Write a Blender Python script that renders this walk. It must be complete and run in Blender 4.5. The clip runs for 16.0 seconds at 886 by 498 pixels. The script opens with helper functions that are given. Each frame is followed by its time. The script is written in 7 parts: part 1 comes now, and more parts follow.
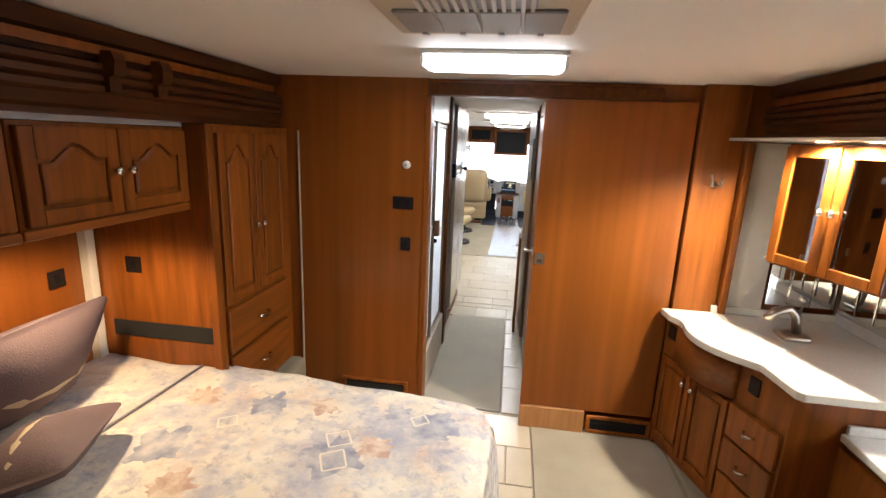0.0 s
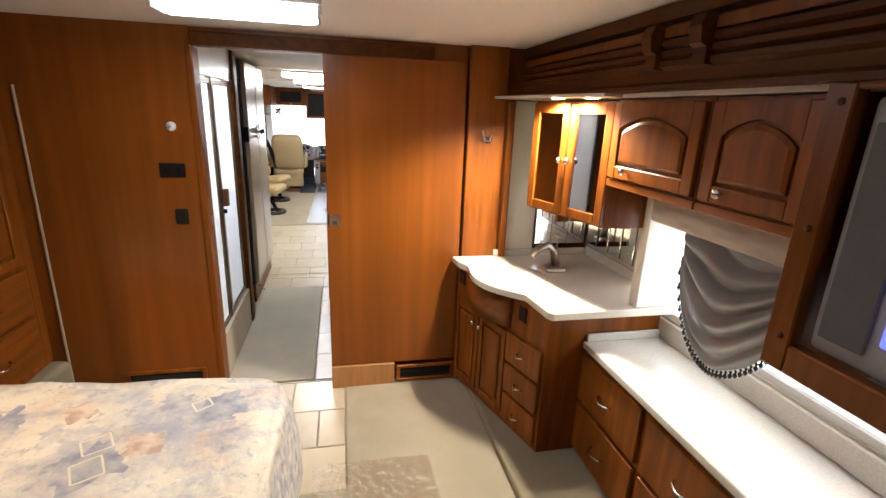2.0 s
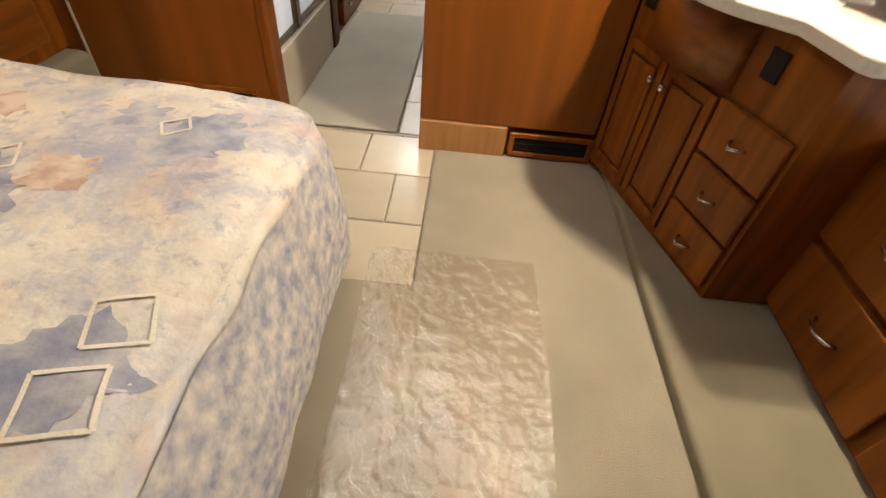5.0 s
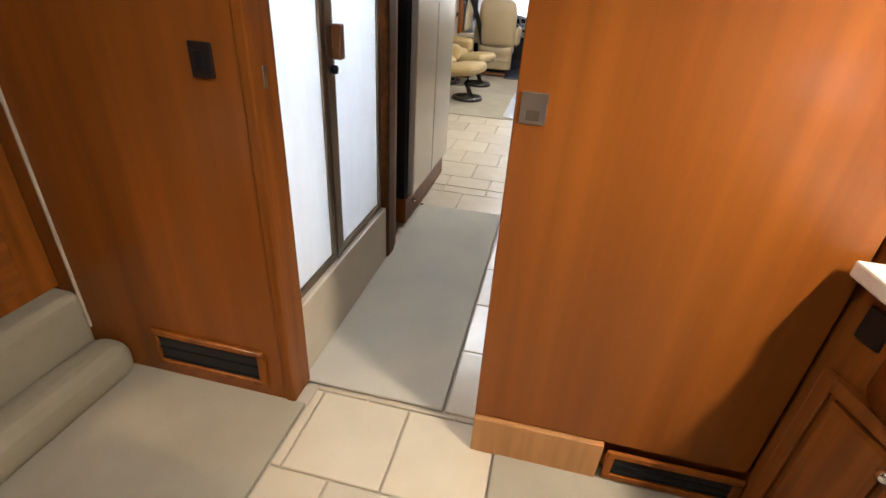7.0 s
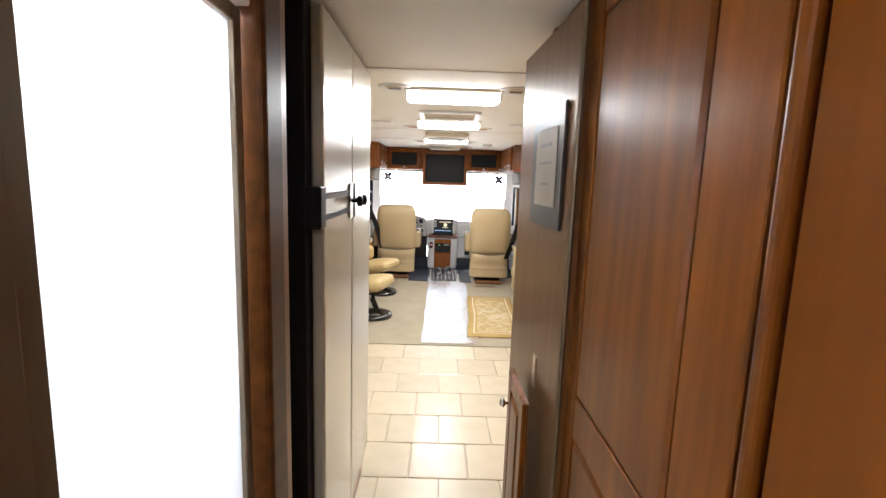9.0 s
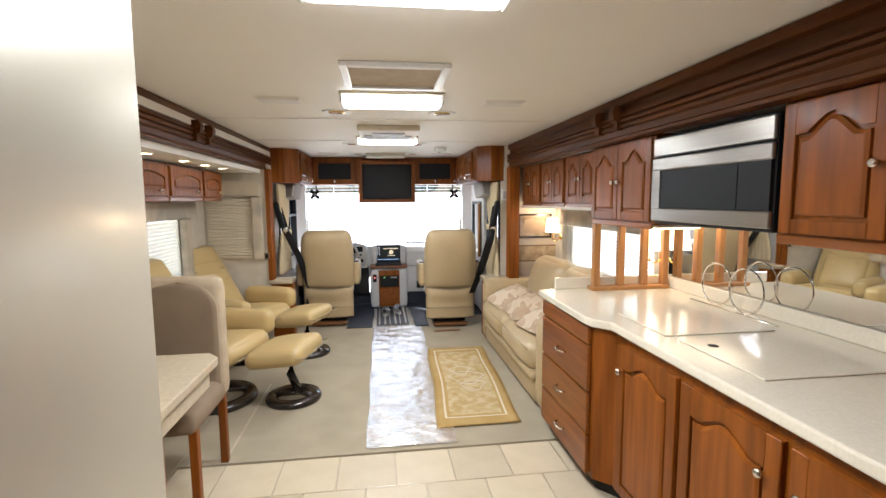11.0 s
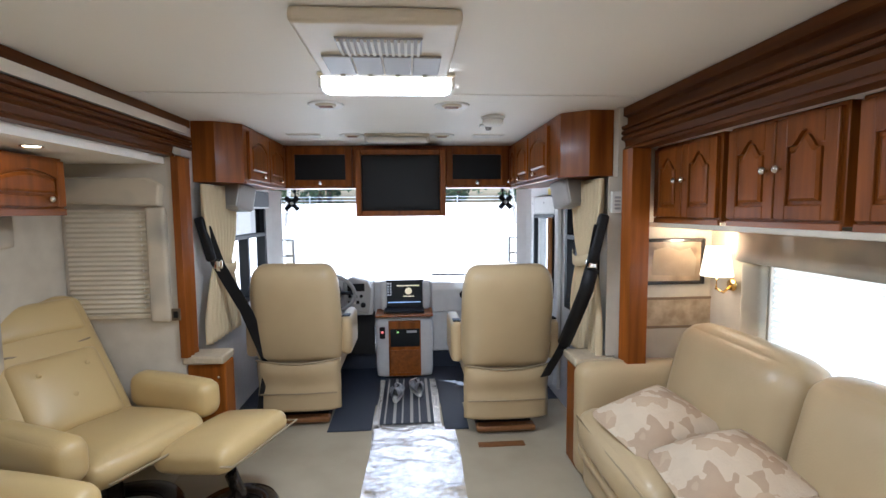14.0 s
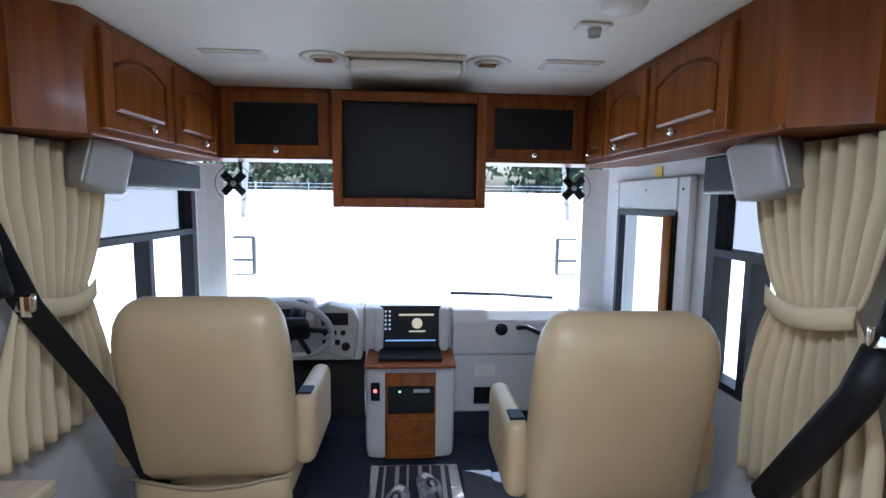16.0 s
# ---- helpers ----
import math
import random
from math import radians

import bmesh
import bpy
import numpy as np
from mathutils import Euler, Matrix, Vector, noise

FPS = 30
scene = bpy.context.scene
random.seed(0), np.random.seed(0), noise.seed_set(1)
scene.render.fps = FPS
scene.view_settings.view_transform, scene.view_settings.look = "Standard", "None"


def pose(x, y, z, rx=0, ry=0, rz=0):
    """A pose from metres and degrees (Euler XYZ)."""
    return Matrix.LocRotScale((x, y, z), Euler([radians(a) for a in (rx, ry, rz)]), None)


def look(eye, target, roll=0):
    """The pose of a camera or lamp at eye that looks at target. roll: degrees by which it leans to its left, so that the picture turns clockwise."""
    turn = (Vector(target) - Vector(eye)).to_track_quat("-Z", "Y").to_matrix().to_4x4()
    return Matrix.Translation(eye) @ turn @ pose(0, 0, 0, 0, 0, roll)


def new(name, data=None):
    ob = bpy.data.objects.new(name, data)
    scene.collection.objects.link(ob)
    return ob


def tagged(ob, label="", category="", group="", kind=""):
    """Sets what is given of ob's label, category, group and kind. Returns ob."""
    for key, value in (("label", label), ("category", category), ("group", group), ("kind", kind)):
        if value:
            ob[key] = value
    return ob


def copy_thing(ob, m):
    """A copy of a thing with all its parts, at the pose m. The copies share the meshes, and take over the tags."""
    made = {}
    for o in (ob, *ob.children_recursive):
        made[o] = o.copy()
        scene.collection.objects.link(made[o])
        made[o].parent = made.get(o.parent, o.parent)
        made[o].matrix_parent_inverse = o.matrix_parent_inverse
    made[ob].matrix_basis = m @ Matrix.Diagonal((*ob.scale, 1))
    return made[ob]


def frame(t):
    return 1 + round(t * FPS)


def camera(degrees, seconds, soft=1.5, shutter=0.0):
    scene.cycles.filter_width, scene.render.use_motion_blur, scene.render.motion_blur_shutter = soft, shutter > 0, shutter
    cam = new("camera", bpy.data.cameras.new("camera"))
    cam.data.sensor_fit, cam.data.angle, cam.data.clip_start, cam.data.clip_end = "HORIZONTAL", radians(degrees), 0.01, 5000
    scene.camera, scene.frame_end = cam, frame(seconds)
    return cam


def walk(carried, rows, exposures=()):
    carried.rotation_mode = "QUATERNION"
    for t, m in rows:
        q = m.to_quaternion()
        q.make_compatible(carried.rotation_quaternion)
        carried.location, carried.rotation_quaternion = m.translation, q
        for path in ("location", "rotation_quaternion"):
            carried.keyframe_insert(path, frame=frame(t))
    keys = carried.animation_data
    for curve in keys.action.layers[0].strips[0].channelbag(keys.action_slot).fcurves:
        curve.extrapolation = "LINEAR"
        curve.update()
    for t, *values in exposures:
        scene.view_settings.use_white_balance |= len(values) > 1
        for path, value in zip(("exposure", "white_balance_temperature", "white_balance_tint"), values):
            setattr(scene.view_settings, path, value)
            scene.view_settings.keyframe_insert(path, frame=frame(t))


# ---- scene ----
cam = camera(86.5, 16.0)
PATH = [
    (0, (0.103, 2.292, 1.731), (-0.167, 4.221, 1.279), 2.4),
    (0.5, (0.102, 2.232, 1.753), (0.274, 4.169, 1.287), 2.0),
    (1, (0.199, 2.228, 1.717), (0.623, 4.114, 1.203), 2.6),
    (1.5, (0.26, 2.226, 1.69), (0.766, 4.083, 1.147), 2.7),
    (2, (0.329, 2.294, 1.707), (0.747, 4.167, 1.146), 2.3),
    (2.5, (0.389, 2.496, 1.7), (0.628, 4.398, 1.131), 1.3),
    (3, (0.397, 2.747, 1.617), (0.521, 4.552, 0.764), 0.8),
    (3.5, (0.385, 2.839, 1.405), (0.445, 4.474, 0.254), 3.7),
    (3.7, (0.402, 2.896, 1.358), (0.428, 4.473, 0.128), 3.4),
    (5.8, (0.438, 3.301, 1.128), (0.392, 4.746, -0.253), 7.2),
    (6, (0.474, 3.404, 1.183), (0.304, 4.847, -0.191), 3.5),
    (6.5, (0.459, 3.709, 1.22), (0.122, 5.229, -0.034), 1.6),
    (7, (0.322, 3.953, 1.302), (-0.02, 5.664, 0.325), 3.8),
    (7.5, (0.262, 4.238, 1.436), (-0.112, 6.023, 0.615), 2.7),
    (8, (0.199, 4.53, 1.469), (-0.214, 6.402, 0.897), 1.0),
    (8.5, (0.089, 4.8, 1.528), (-0.181, 6.749, 1.167), 2.5),
    (9, (-0.063, 5.134, 1.558), (-0.04, 7.112, 1.264), 1.9),
    (9.3, (-0.088, 5.307, 1.542), (0.076, 7.279, 1.252), 0.5),
    (9.5, (-0.123, 5.481, 1.542), (0.092, 7.45, 1.262), 0.6),
    (9.7, (-0.151, 5.673, 1.514), (0.096, 7.644, 1.278), -0.4),
    (11.8, (-0.039, 7.312, 1.491), (0.245, 9.281, 1.285), -0.1),
    (12, (-0.05, 7.468, 1.513), (0.252, 9.431, 1.28), -0.2),
    (12.5, (0.008, 7.884, 1.501), (0.284, 9.85, 1.258), -0.1),
    (13, (0.064, 8.259, 1.513), (0.281, 10.232, 1.272), -0.1),
    (13.5, (0.08, 8.634, 1.501), (0.256, 10.616, 1.298), -0.3),
    (14, (0.086, 9.054, 1.503), (0.223, 11.042, 1.34), -0.5),
    (14.5, (0.083, 9.478, 1.536), (0.207, 11.467, 1.371), 0.0),
    (15, (0.015, 9.821, 1.499), (0.24, 11.8, 1.317), 0.1),
    (15.5, (0.024, 10.23, 1.496), (0.213, 12.21, 1.289), -0.3),
    (16, (0.027, 10.625, 1.499), (0.158, 12.61, 1.292), 0.7),
]
walk(cam, [(t, look(eye, target, roll)) for t, eye, target, roll in PATH],
     [(t, stops, kelvin, 10) for t, stops, kelvin in ((0, 1.85, 5600), (2.0, 1.8, 5750), (2.5, 1.7, 5900), (3.5, 1.5, 6100), (6.0, 1.6, 6100), (7.0, 1.8, 5600), (8.0, 2.3, 5700), (8.5, 2.7, 5900), (9.0, 2.2, 5800), (9.7, 2.0, 5750), (12.0, 1.75, 5500), (14.0, 1.65, 5100), (15.0, 1.55, 4850), (16.0, 1.35, 4700))])

# ---- world, sun, exposure ----
world = bpy.data.worlds.new("sky_world")
scene.world = world
world.use_nodes = True
wn = world.node_tree.nodes
sky = wn.new("ShaderNodeTexSky")
sky.sky_type, sky.sun_disc = "NISHITA", False
sky.dust_density, sky.air_density = 6.0, 1.2
sky.sun_elevation, sky.sun_rotation = radians(62), radians(25)
wn["Background"].inputs["Strength"].default_value = 0.15
world.node_tree.links.new(sky.outputs[0], wn["Background"].inputs["Color"])
sun = new("sun", bpy.data.lights.new("sun", "SUN"))
sun.data.energy, sun.data.angle, sun.data.color = 5.0, radians(0.5), (1.0, 0.95, 0.88)
sun.matrix_basis = look((0, 0, 20), (-1.98, -4.25, 11.17))

daylight = new("window_daylight", bpy.data.lights.new("window_daylight", "AREA"))
daylight.data.shape, daylight.data.size, daylight.data.size_y = "RECTANGLE", 0.44, 2.0
daylight.data.energy, daylight.data.color = 3.6, (1.0, 0.98, 0.96)
daylight.matrix_basis = pose(1.876, 3.29, 1.04, 0, 90, 0)

CEIL = 2.06
BULK = 5.0
DOORH = 1.97


# ---- materials ----
def mat(name, base, rough=0.5, metal=0.0, second=None, scale=8.0, stretch=(1, 1, 1), bump=0.0, bscale=60.0, coat=0.0, spec=0.5,
        rand=0.0, detail=5.0, contrast=0.25, rough_var=0.0, island=False):
    m = bpy.data.materials.new(name)
    m.use_nodes = True
    nt = m.node_tree
    b = nt.nodes["Principled BSDF"]
    b.inputs["Roughness"].default_value = rough
    b.inputs["Metallic"].default_value = metal
    b.inputs["Coat Weight"].default_value = coat
    b.inputs["Coat Roughness"].default_value = 0.12
    b.inputs["Specular IOR Level"].default_value = spec
    tc = nt.nodes.new("ShaderNodeTexCoord")
    mp = nt.nodes.new("ShaderNodeMapping")
    mp.inputs["Scale"].default_value = stretch
    nt.links.new(tc.outputs["Object"], mp.inputs["Vector"])
    nz = nt.nodes.new("ShaderNodeTexNoise")
    nz.inputs["Scale"].default_value, nz.inputs["Detail"].default_value = scale, detail
    nt.links.new(mp.outputs[0], nz.inputs["Vector"])
    ramp = nt.nodes.new("ShaderNodeValToRGB")
    ramp.color_ramp.elements[0].position, ramp.color_ramp.elements[1].position = 0.5 - contrast, 0.5 + contrast
    s = second or tuple(c * 0.88 for c in base)
    ramp.color_ramp.elements[0].color, ramp.color_ramp.elements[1].color = (*s, 1), (*base, 1)
    nt.links.new(nz.outputs["Fac"], ramp.inputs[0])
    col = ramp.outputs[0]
    if rand:
        src = nt.nodes.new("ShaderNodeNewGeometry" if island else "ShaderNodeObjectInfo")
        hs = nt.nodes.new("ShaderNodeHueSaturation")
        mr = nt.nodes.new("ShaderNodeMapRange")
        mr.inputs["To Min"].default_value, mr.inputs["To Max"].default_value = 1 - rand, 1 + rand
        nt.links.new(src.outputs["Random Per Island" if island else "Random"], mr.inputs["Value"])
        nt.links.new(mr.outputs[0], hs.inputs["Value"])
        nt.links.new(col, hs.inputs["Color"])
        col = hs.outputs[0]
    nt.links.new(col, b.inputs["Base Color"])
    if rough_var:
        rr = nt.nodes.new("ShaderNodeMapRange")
        rr.inputs["To Min"].default_value, rr.inputs["To Max"].default_value = rough - rough_var, rough + rough_var
        nt.links.new(nz.outputs["Fac"], rr.inputs["Value"])
        nt.links.new(rr.outputs[0], b.inputs["Roughness"])
    if bump:
        n2 = nt.nodes.new("ShaderNodeTexNoise")
        n2.inputs["Scale"].default_value, n2.inputs["Detail"].default_value = bscale, 4
        nt.links.new(mp.outputs[0], n2.inputs["Vector"])
        bp = nt.nodes.new("ShaderNodeBump")
        bp.inputs["Strength"].default_value, bp.inputs["Distance"].default_value = bump, 0.01
        nt.links.new(n2.outputs["Fac"], bp.inputs["Height"])
        nt.links.new(bp.outputs[0], b.inputs["Normal"])
    return m


def glow(name, color, strength):
    m = bpy.data.materials.new(name)
    m.use_nodes = True
    b = m.node_tree.nodes["Principled BSDF"]
    b.inputs["Base Color"].default_value = (0.8, 0.8, 0.8, 1)
    b.inputs["Emission Color"].default_value = (*color, 1)
    b.inputs["Emission Strength"].default_value = strength
    return m


def glass(name, color, rough=0.0, gloss=0.05, bump=0.0, glare_white=0.0):
    m = bpy.data.materials.new(name)
    m.use_nodes = True
    nt = m.node_tree
    nt.nodes.remove(nt.nodes["Principled BSDF"])
    tr = nt.nodes.new("ShaderNodeBsdfTransparent")
    gl = nt.nodes.new("ShaderNodeBsdfGlossy")
    mx = nt.nodes.new("ShaderNodeMixShader")
    tr.inputs[0].default_value = (*color, 1)
    gl.inputs["Color"].default_value = (1.0, 0.97, 0.92, 1)
    gl.inputs["Roughness"].default_value = rough
    mx.inputs[0].default_value = gloss
    if bump:
        nz, bp = nt.nodes.new("ShaderNodeTexNoise"), nt.nodes.new("ShaderNodeBump")
        nz.inputs["Scale"].default_value, nz.inputs["Detail"].default_value = 38, 5
        bp.inputs["Strength"].default_value, bp.inputs["Distance"].default_value = bump, 0.01
        tc = nt.nodes.new("ShaderNodeTexCoord")
        nt.links.new(tc.outputs["Object"], nz.inputs["Vector"])
        nt.links.new(nz.outputs["Fac"], bp.inputs["Height"])
        nt.links.new(bp.outputs[0], gl.inputs["Normal"])
    body = tr.outputs[0]
    # White diffuse share paints the windshield's glare onto a clear film.
    if glare_white:
        df, mk = nt.nodes.new("ShaderNodeBsdfDiffuse"), nt.nodes.new("ShaderNodeMixShader")
        df.inputs[0].default_value = (0.95, 0.90, 0.80, 1)
        mk.inputs[0].default_value = glare_white
        nt.links.new(body, mk.inputs[1])
        nt.links.new(df.outputs[0], mk.inputs[2])
        body = mk.outputs[0]
    nt.links.new(body, mx.inputs[1])
    nt.links.new(gl.outputs[0], mx.inputs[2])
    nt.links.new(mx.outputs[0], nt.nodes["Material Output"].inputs[0])
    return m


def cloth_light(name, color, trans):
    """A thin white fabric or frosted sheet that lets daylight through."""
    m = bpy.data.materials.new(name)
    m.use_nodes = True
    nt = m.node_tree
    nt.nodes.remove(nt.nodes["Principled BSDF"])
    d, t, mx = nt.nodes.new("ShaderNodeBsdfDiffuse"), nt.nodes.new("ShaderNodeBsdfTranslucent"), nt.nodes.new("ShaderNodeMixShader")
    nz = nt.nodes.new("ShaderNodeTexNoise")
    nz.inputs["Scale"].default_value = 5
    rp = nt.nodes.new("ShaderNodeValToRGB")
    rp.color_ramp.elements[0].color = (*[c * 0.88 for c in color], 1)
    rp.color_ramp.elements[1].color = (*color, 1)
    nt.links.new(nz.outputs["Fac"], rp.inputs[0])
    nt.links.new(rp.outputs[0], d.inputs[0])
    nt.links.new(rp.outputs[0], t.inputs[0])
    mx.inputs[0].default_value = trans
    nt.links.new(d.outputs[0], mx.inputs[1])
    nt.links.new(t.outputs[0], mx.inputs[2])
    nt.links.new(mx.outputs[0], nt.nodes["Material Output"].inputs[0])
    return m


def quilt(name):
    """Cream cotton print with clouds of slate blue and faded peach and small line figures."""
    m = mat(name, (0.74, 0.69, 0.58), 0.85, second=(0.66, 0.59, 0.46), scale=6, bump=0.35, bscale=45)
    nt = m.node_tree
    b = nt.nodes["Principled BSDF"]
    base = b.inputs["Base Color"].links[0].from_socket
    tc = nt.nodes.new("ShaderNodeTexCoord")

    def blotch(scale, lo, hi, seed, color, under, amount=1.0):
        mp = nt.nodes.new("ShaderNodeMapping")
        mp.inputs["Location"].default_value = (seed, seed * 1.7, 0)
        nz = nt.nodes.new("ShaderNodeTexNoise")
        nz.inputs["Scale"].default_value, nz.inputs["Detail"].default_value, nz.inputs["Roughness"].default_value = scale, 6, 0.65
        mr = nt.nodes.new("ShaderNodeMapRange")
        mr.inputs["From Min"].default_value, mr.inputs["From Max"].default_value, mr.inputs["To Max"].default_value = lo, hi, amount
        mx = nt.nodes.new("ShaderNodeMix")
        mx.data_type = "RGBA"
        nt.links.new(tc.outputs["Object"], mp.inputs[0])
        nt.links.new(mp.outputs[0], nz.inputs["Vector"])
        nt.links.new(nz.outputs["Fac"], mr.inputs["Value"])
        nt.links.new(mr.outputs[0], mx.inputs["Factor"])
        nt.links.new(under, mx.inputs["A"])
        mx.inputs["B"].default_value = (*color, 1)
        return mx.outputs["Result"]
    c = blotch(3.0, 0.47, 0.66, 3.1, (0.30, 0.31, 0.40), base, 0.85)
    c = blotch(5.0, 0.50, 0.70, 9.7, (0.58, 0.40, 0.28), c, 0.7)
    c = blotch(22, 0.55, 0.68, 5.3, (0.22, 0.22, 0.29), c, 0.6)
    c = blotch(9, 0.50, 0.60, 17.3, (0.34, 0.34, 0.41), c, 0.5)
    c = blotch(11, 0.55, 0.68, 12.3, (0.66, 0.58, 0.45), c, 0.9)
    nt.links.new(c, b.inputs["Base Color"])
    return m


def patchwork(name):
    """Tan fabric sewn from cream, tan and brown patches."""
    m = mat(name, (0.58, 0.47, 0.33), 0.85, second=(0.47, 0.37, 0.26), scale=9, bump=0.25, bscale=90)
    nt = m.node_tree
    b = nt.nodes["Principled BSDF"]
    base = b.inputs["Base Color"].links[0].from_socket
    tc = nt.nodes.new("ShaderNodeTexCoord")
    vo = nt.nodes.new("ShaderNodeTexVoronoi")
    vo.distance = "MANHATTAN"
    vo.inputs["Scale"].default_value, vo.inputs["Randomness"].default_value = 17, 0.8
    rp = nt.nodes.new("ShaderNodeValToRGB")
    rp.color_ramp.interpolation = "CONSTANT"
    for pos, col in ((0.3, (0.40, 0.27, 0.16)), (0.55, (0.62, 0.53, 0.40)), (0.78, (0.27, 0.15, 0.08))):
        rp.color_ramp.elements.new(pos).color = (*col, 1)
    rp.color_ramp.elements[0].color = (0.66, 0.57, 0.43, 1)
    sep = nt.nodes.new("ShaderNodeSeparateColor")
    mx = nt.nodes.new("ShaderNodeMix")
    mx.data_type = "RGBA"
    mx.inputs["Factor"].default_value = 0.4
    nt.links.new(tc.outputs["Object"], vo.inputs["Vector"])
    nt.links.new(vo.outputs["Color"], sep.inputs[0])
    nt.links.new(sep.outputs[0], rp.inputs[0])
    nt.links.new(base, mx.inputs["A"])
    nt.links.new(rp.outputs[0], mx.inputs["B"])
    nt.links.new(mx.outputs["Result"], b.inputs["Base Color"])
    return m


CHERRY = mat("cherry_wood", (0.275, 0.082, 0.008), 0.36, second=(0.130, 0.035, 0.003), scale=3.0, stretch=(9, 9, 0.7), bump=0.04, bscale=12, coat=0.06, spec=0.22, rand=0.12)
CHERRY_H = mat("cherry_wood_lengthwise", (0.270, 0.080, 0.008), 0.36, second=(0.130, 0.036, 0.003), scale=3.0, stretch=(12, 0.7, 12), bump=0.04, bscale=12, coat=0.2, spec=0.4, rand=0.1)
CHERRY_D = mat("dark_cherry", (0.105, 0.035, 0.007), 0.42, second=(0.052, 0.016, 0.003), scale=3.0, stretch=(10, 0.7, 10), bump=0.04, bscale=12, coat=0.0, spec=0.12, rand=0.1)
PANEL = mat("bulkhead_veneer", (0.270, 0.080, 0.008), 0.32, second=(0.155, 0.042, 0.004), scale=1.6, stretch=(9, 9, 0.30), bump=0.02, bscale=14, coat=0.14, spec=0.3, contrast=0.32)
DARKDOOR = mat("bronze_laminate", (0.23, 0.105, 0.035), 0.36, second=(0.16, 0.068, 0.022), scale=3, stretch=(10, 10, 0.6), coat=0.15, spec=0.35)
OAK = mat("light_oak", (0.45, 0.22, 0.07), 0.4, second=(0.34, 0.15, 0.045), scale=4, stretch=(8, 8, 0.8), bump=0.03)
VINYL = mat("ceiling_vinyl", (0.82, 0.78, 0.70), 0.6, second=(0.79, 0.75, 0.67), scale=1.5, bump=0.10, bscale=220)
WALLP = mat("mottled_wallpaper", (0.62, 0.57, 0.47), 0.6, second=(0.52, 0.47, 0.38), scale=9, bump=0.06, bscale=90)
PALE = mat("pale_wallboard", (0.68, 0.63, 0.53), 0.5, second=(0.64, 0.59, 0.49), scale=5)
BORDER = mat("scroll_border", (0.52, 0.42, 0.28), 0.6, second=(0.34, 0.26, 0.16), scale=13, contrast=0.12, detail=3)
CARPET = mat("beige_carpet", (0.46, 0.40, 0.29), 0.95, second=(0.38, 0.33, 0.235), scale=3.5, bump=0.6, bscale=420, spec=0.1)
CARPET_D = mat("taupe_carpet", (0.36, 0.31, 0.21), 0.95, second=(0.29, 0.25, 0.165), scale=5, bump=0.6, bscale=420, spec=0.1)
RUNNER = mat("pale_runner_carpet", (0.62, 0.57, 0.45), 0.95, second=(0.53, 0.50, 0.42), scale=4, bump=0.6, bscale=420, spec=0.1)
TILE = mat("cream_tile", (0.58, 0.50, 0.36), 0.26, second=(0.52, 0.44, 0.31), scale=7, bump=0.03, bscale=30, rand=0.07)
GROUT = mat("grout", (0.54, 0.46, 0.34), 0.9, scale=30)
# Clear film, half of it coloured white as painted windshield glare.
FILM = glass("glare_painted_floor_film", (0.97, 0.96, 0.94), 0.24, 0.78, 0.5, 0.5)
FILM_B = glass("clear_bedroom_film", (0.995, 0.99, 0.98), 0.05, 0.20, 0.8)
RUG = mat("amber_rug", (0.50, 0.36, 0.15), 0.9, second=(0.42, 0.27, 0.09), scale=7, bump=0.5, bscale=300, spec=0.1)
RUG_F = mat("rug_field", (0.58, 0.47, 0.28), 0.9, second=(0.46, 0.33, 0.14), scale=16, contrast=0.12, bump=0.5, bscale=300, spec=0.1)
RUG_L = mat("rug_pale_line", (0.70, 0.64, 0.50), 0.9, second=(0.64, 0.56, 0.40), scale=20, bump=0.5, bscale=300, spec=0.1)
LEATHER = mat("cream_leather", (0.55, 0.415, 0.18), 0.36, second=(0.49, 0.36, 0.165), scale=3, bump=0.10, bscale=160, rough_var=0.06)
LEATHER_S = mat("sofa_leather", (0.50, 0.39, 0.225), 0.34, second=(0.43, 0.33, 0.185), scale=3, bump=0.10, bscale=140, rough_var=0.06)
LEATHER_C = mat("captain_leather", (0.48, 0.37, 0.205), 0.38, second=(0.42, 0.315, 0.17), scale=3, bump=0.08, bscale=170, rough_var=0.06)
SEAM = mat("stitched_seam", (0.34, 0.27, 0.16), 0.6)
SUEDE = mat("taupe_suede", (0.27, 0.205, 0.14), 0.9, second=(0.21, 0.155, 0.105), scale=5, bump=0.15, bscale=200, spec=0.15)
SOLID = mat("white_solid_surface", (0.74, 0.68, 0.55), 0.16, second=(0.70, 0.64, 0.51), scale=90, contrast=0.1, coat=0.4)
STONE = mat("dresser_laminate", (0.66, 0.62, 0.54), 0.2, second=(0.60, 0.56, 0.48), scale=120, contrast=0.1, coat=0.3)
LEDGE = mat("speckled_ledge", (0.52, 0.44, 0.31), 0.35, second=(0.42, 0.35, 0.24), scale=40)
CHROME = mat("chrome", (0.80, 0.78, 0.74), 0.14, 1.0)
NICKEL = mat("satin_nickel", (0.55, 0.50, 0.42), 0.3, 1.0)
BRASS = mat("brass", (0.75, 0.52, 0.18), 0.2, 1.0)
BRONZE = mat("bronze_aluminium", (0.25, 0.20, 0.14), 0.35, 0.9)
STEEL = mat("stainless_steel", (0.40, 0.38, 0.34), 0.28, 1.0, second=(0.34, 0.32, 0.29), scale=3, stretch=(1, 0.3, 30))
FRIDGE = mat("champagne_panel", (0.56, 0.52, 0.43), 0.26, 0.35, second=(0.53, 0.49, 0.40), scale=2, coat=0.3)
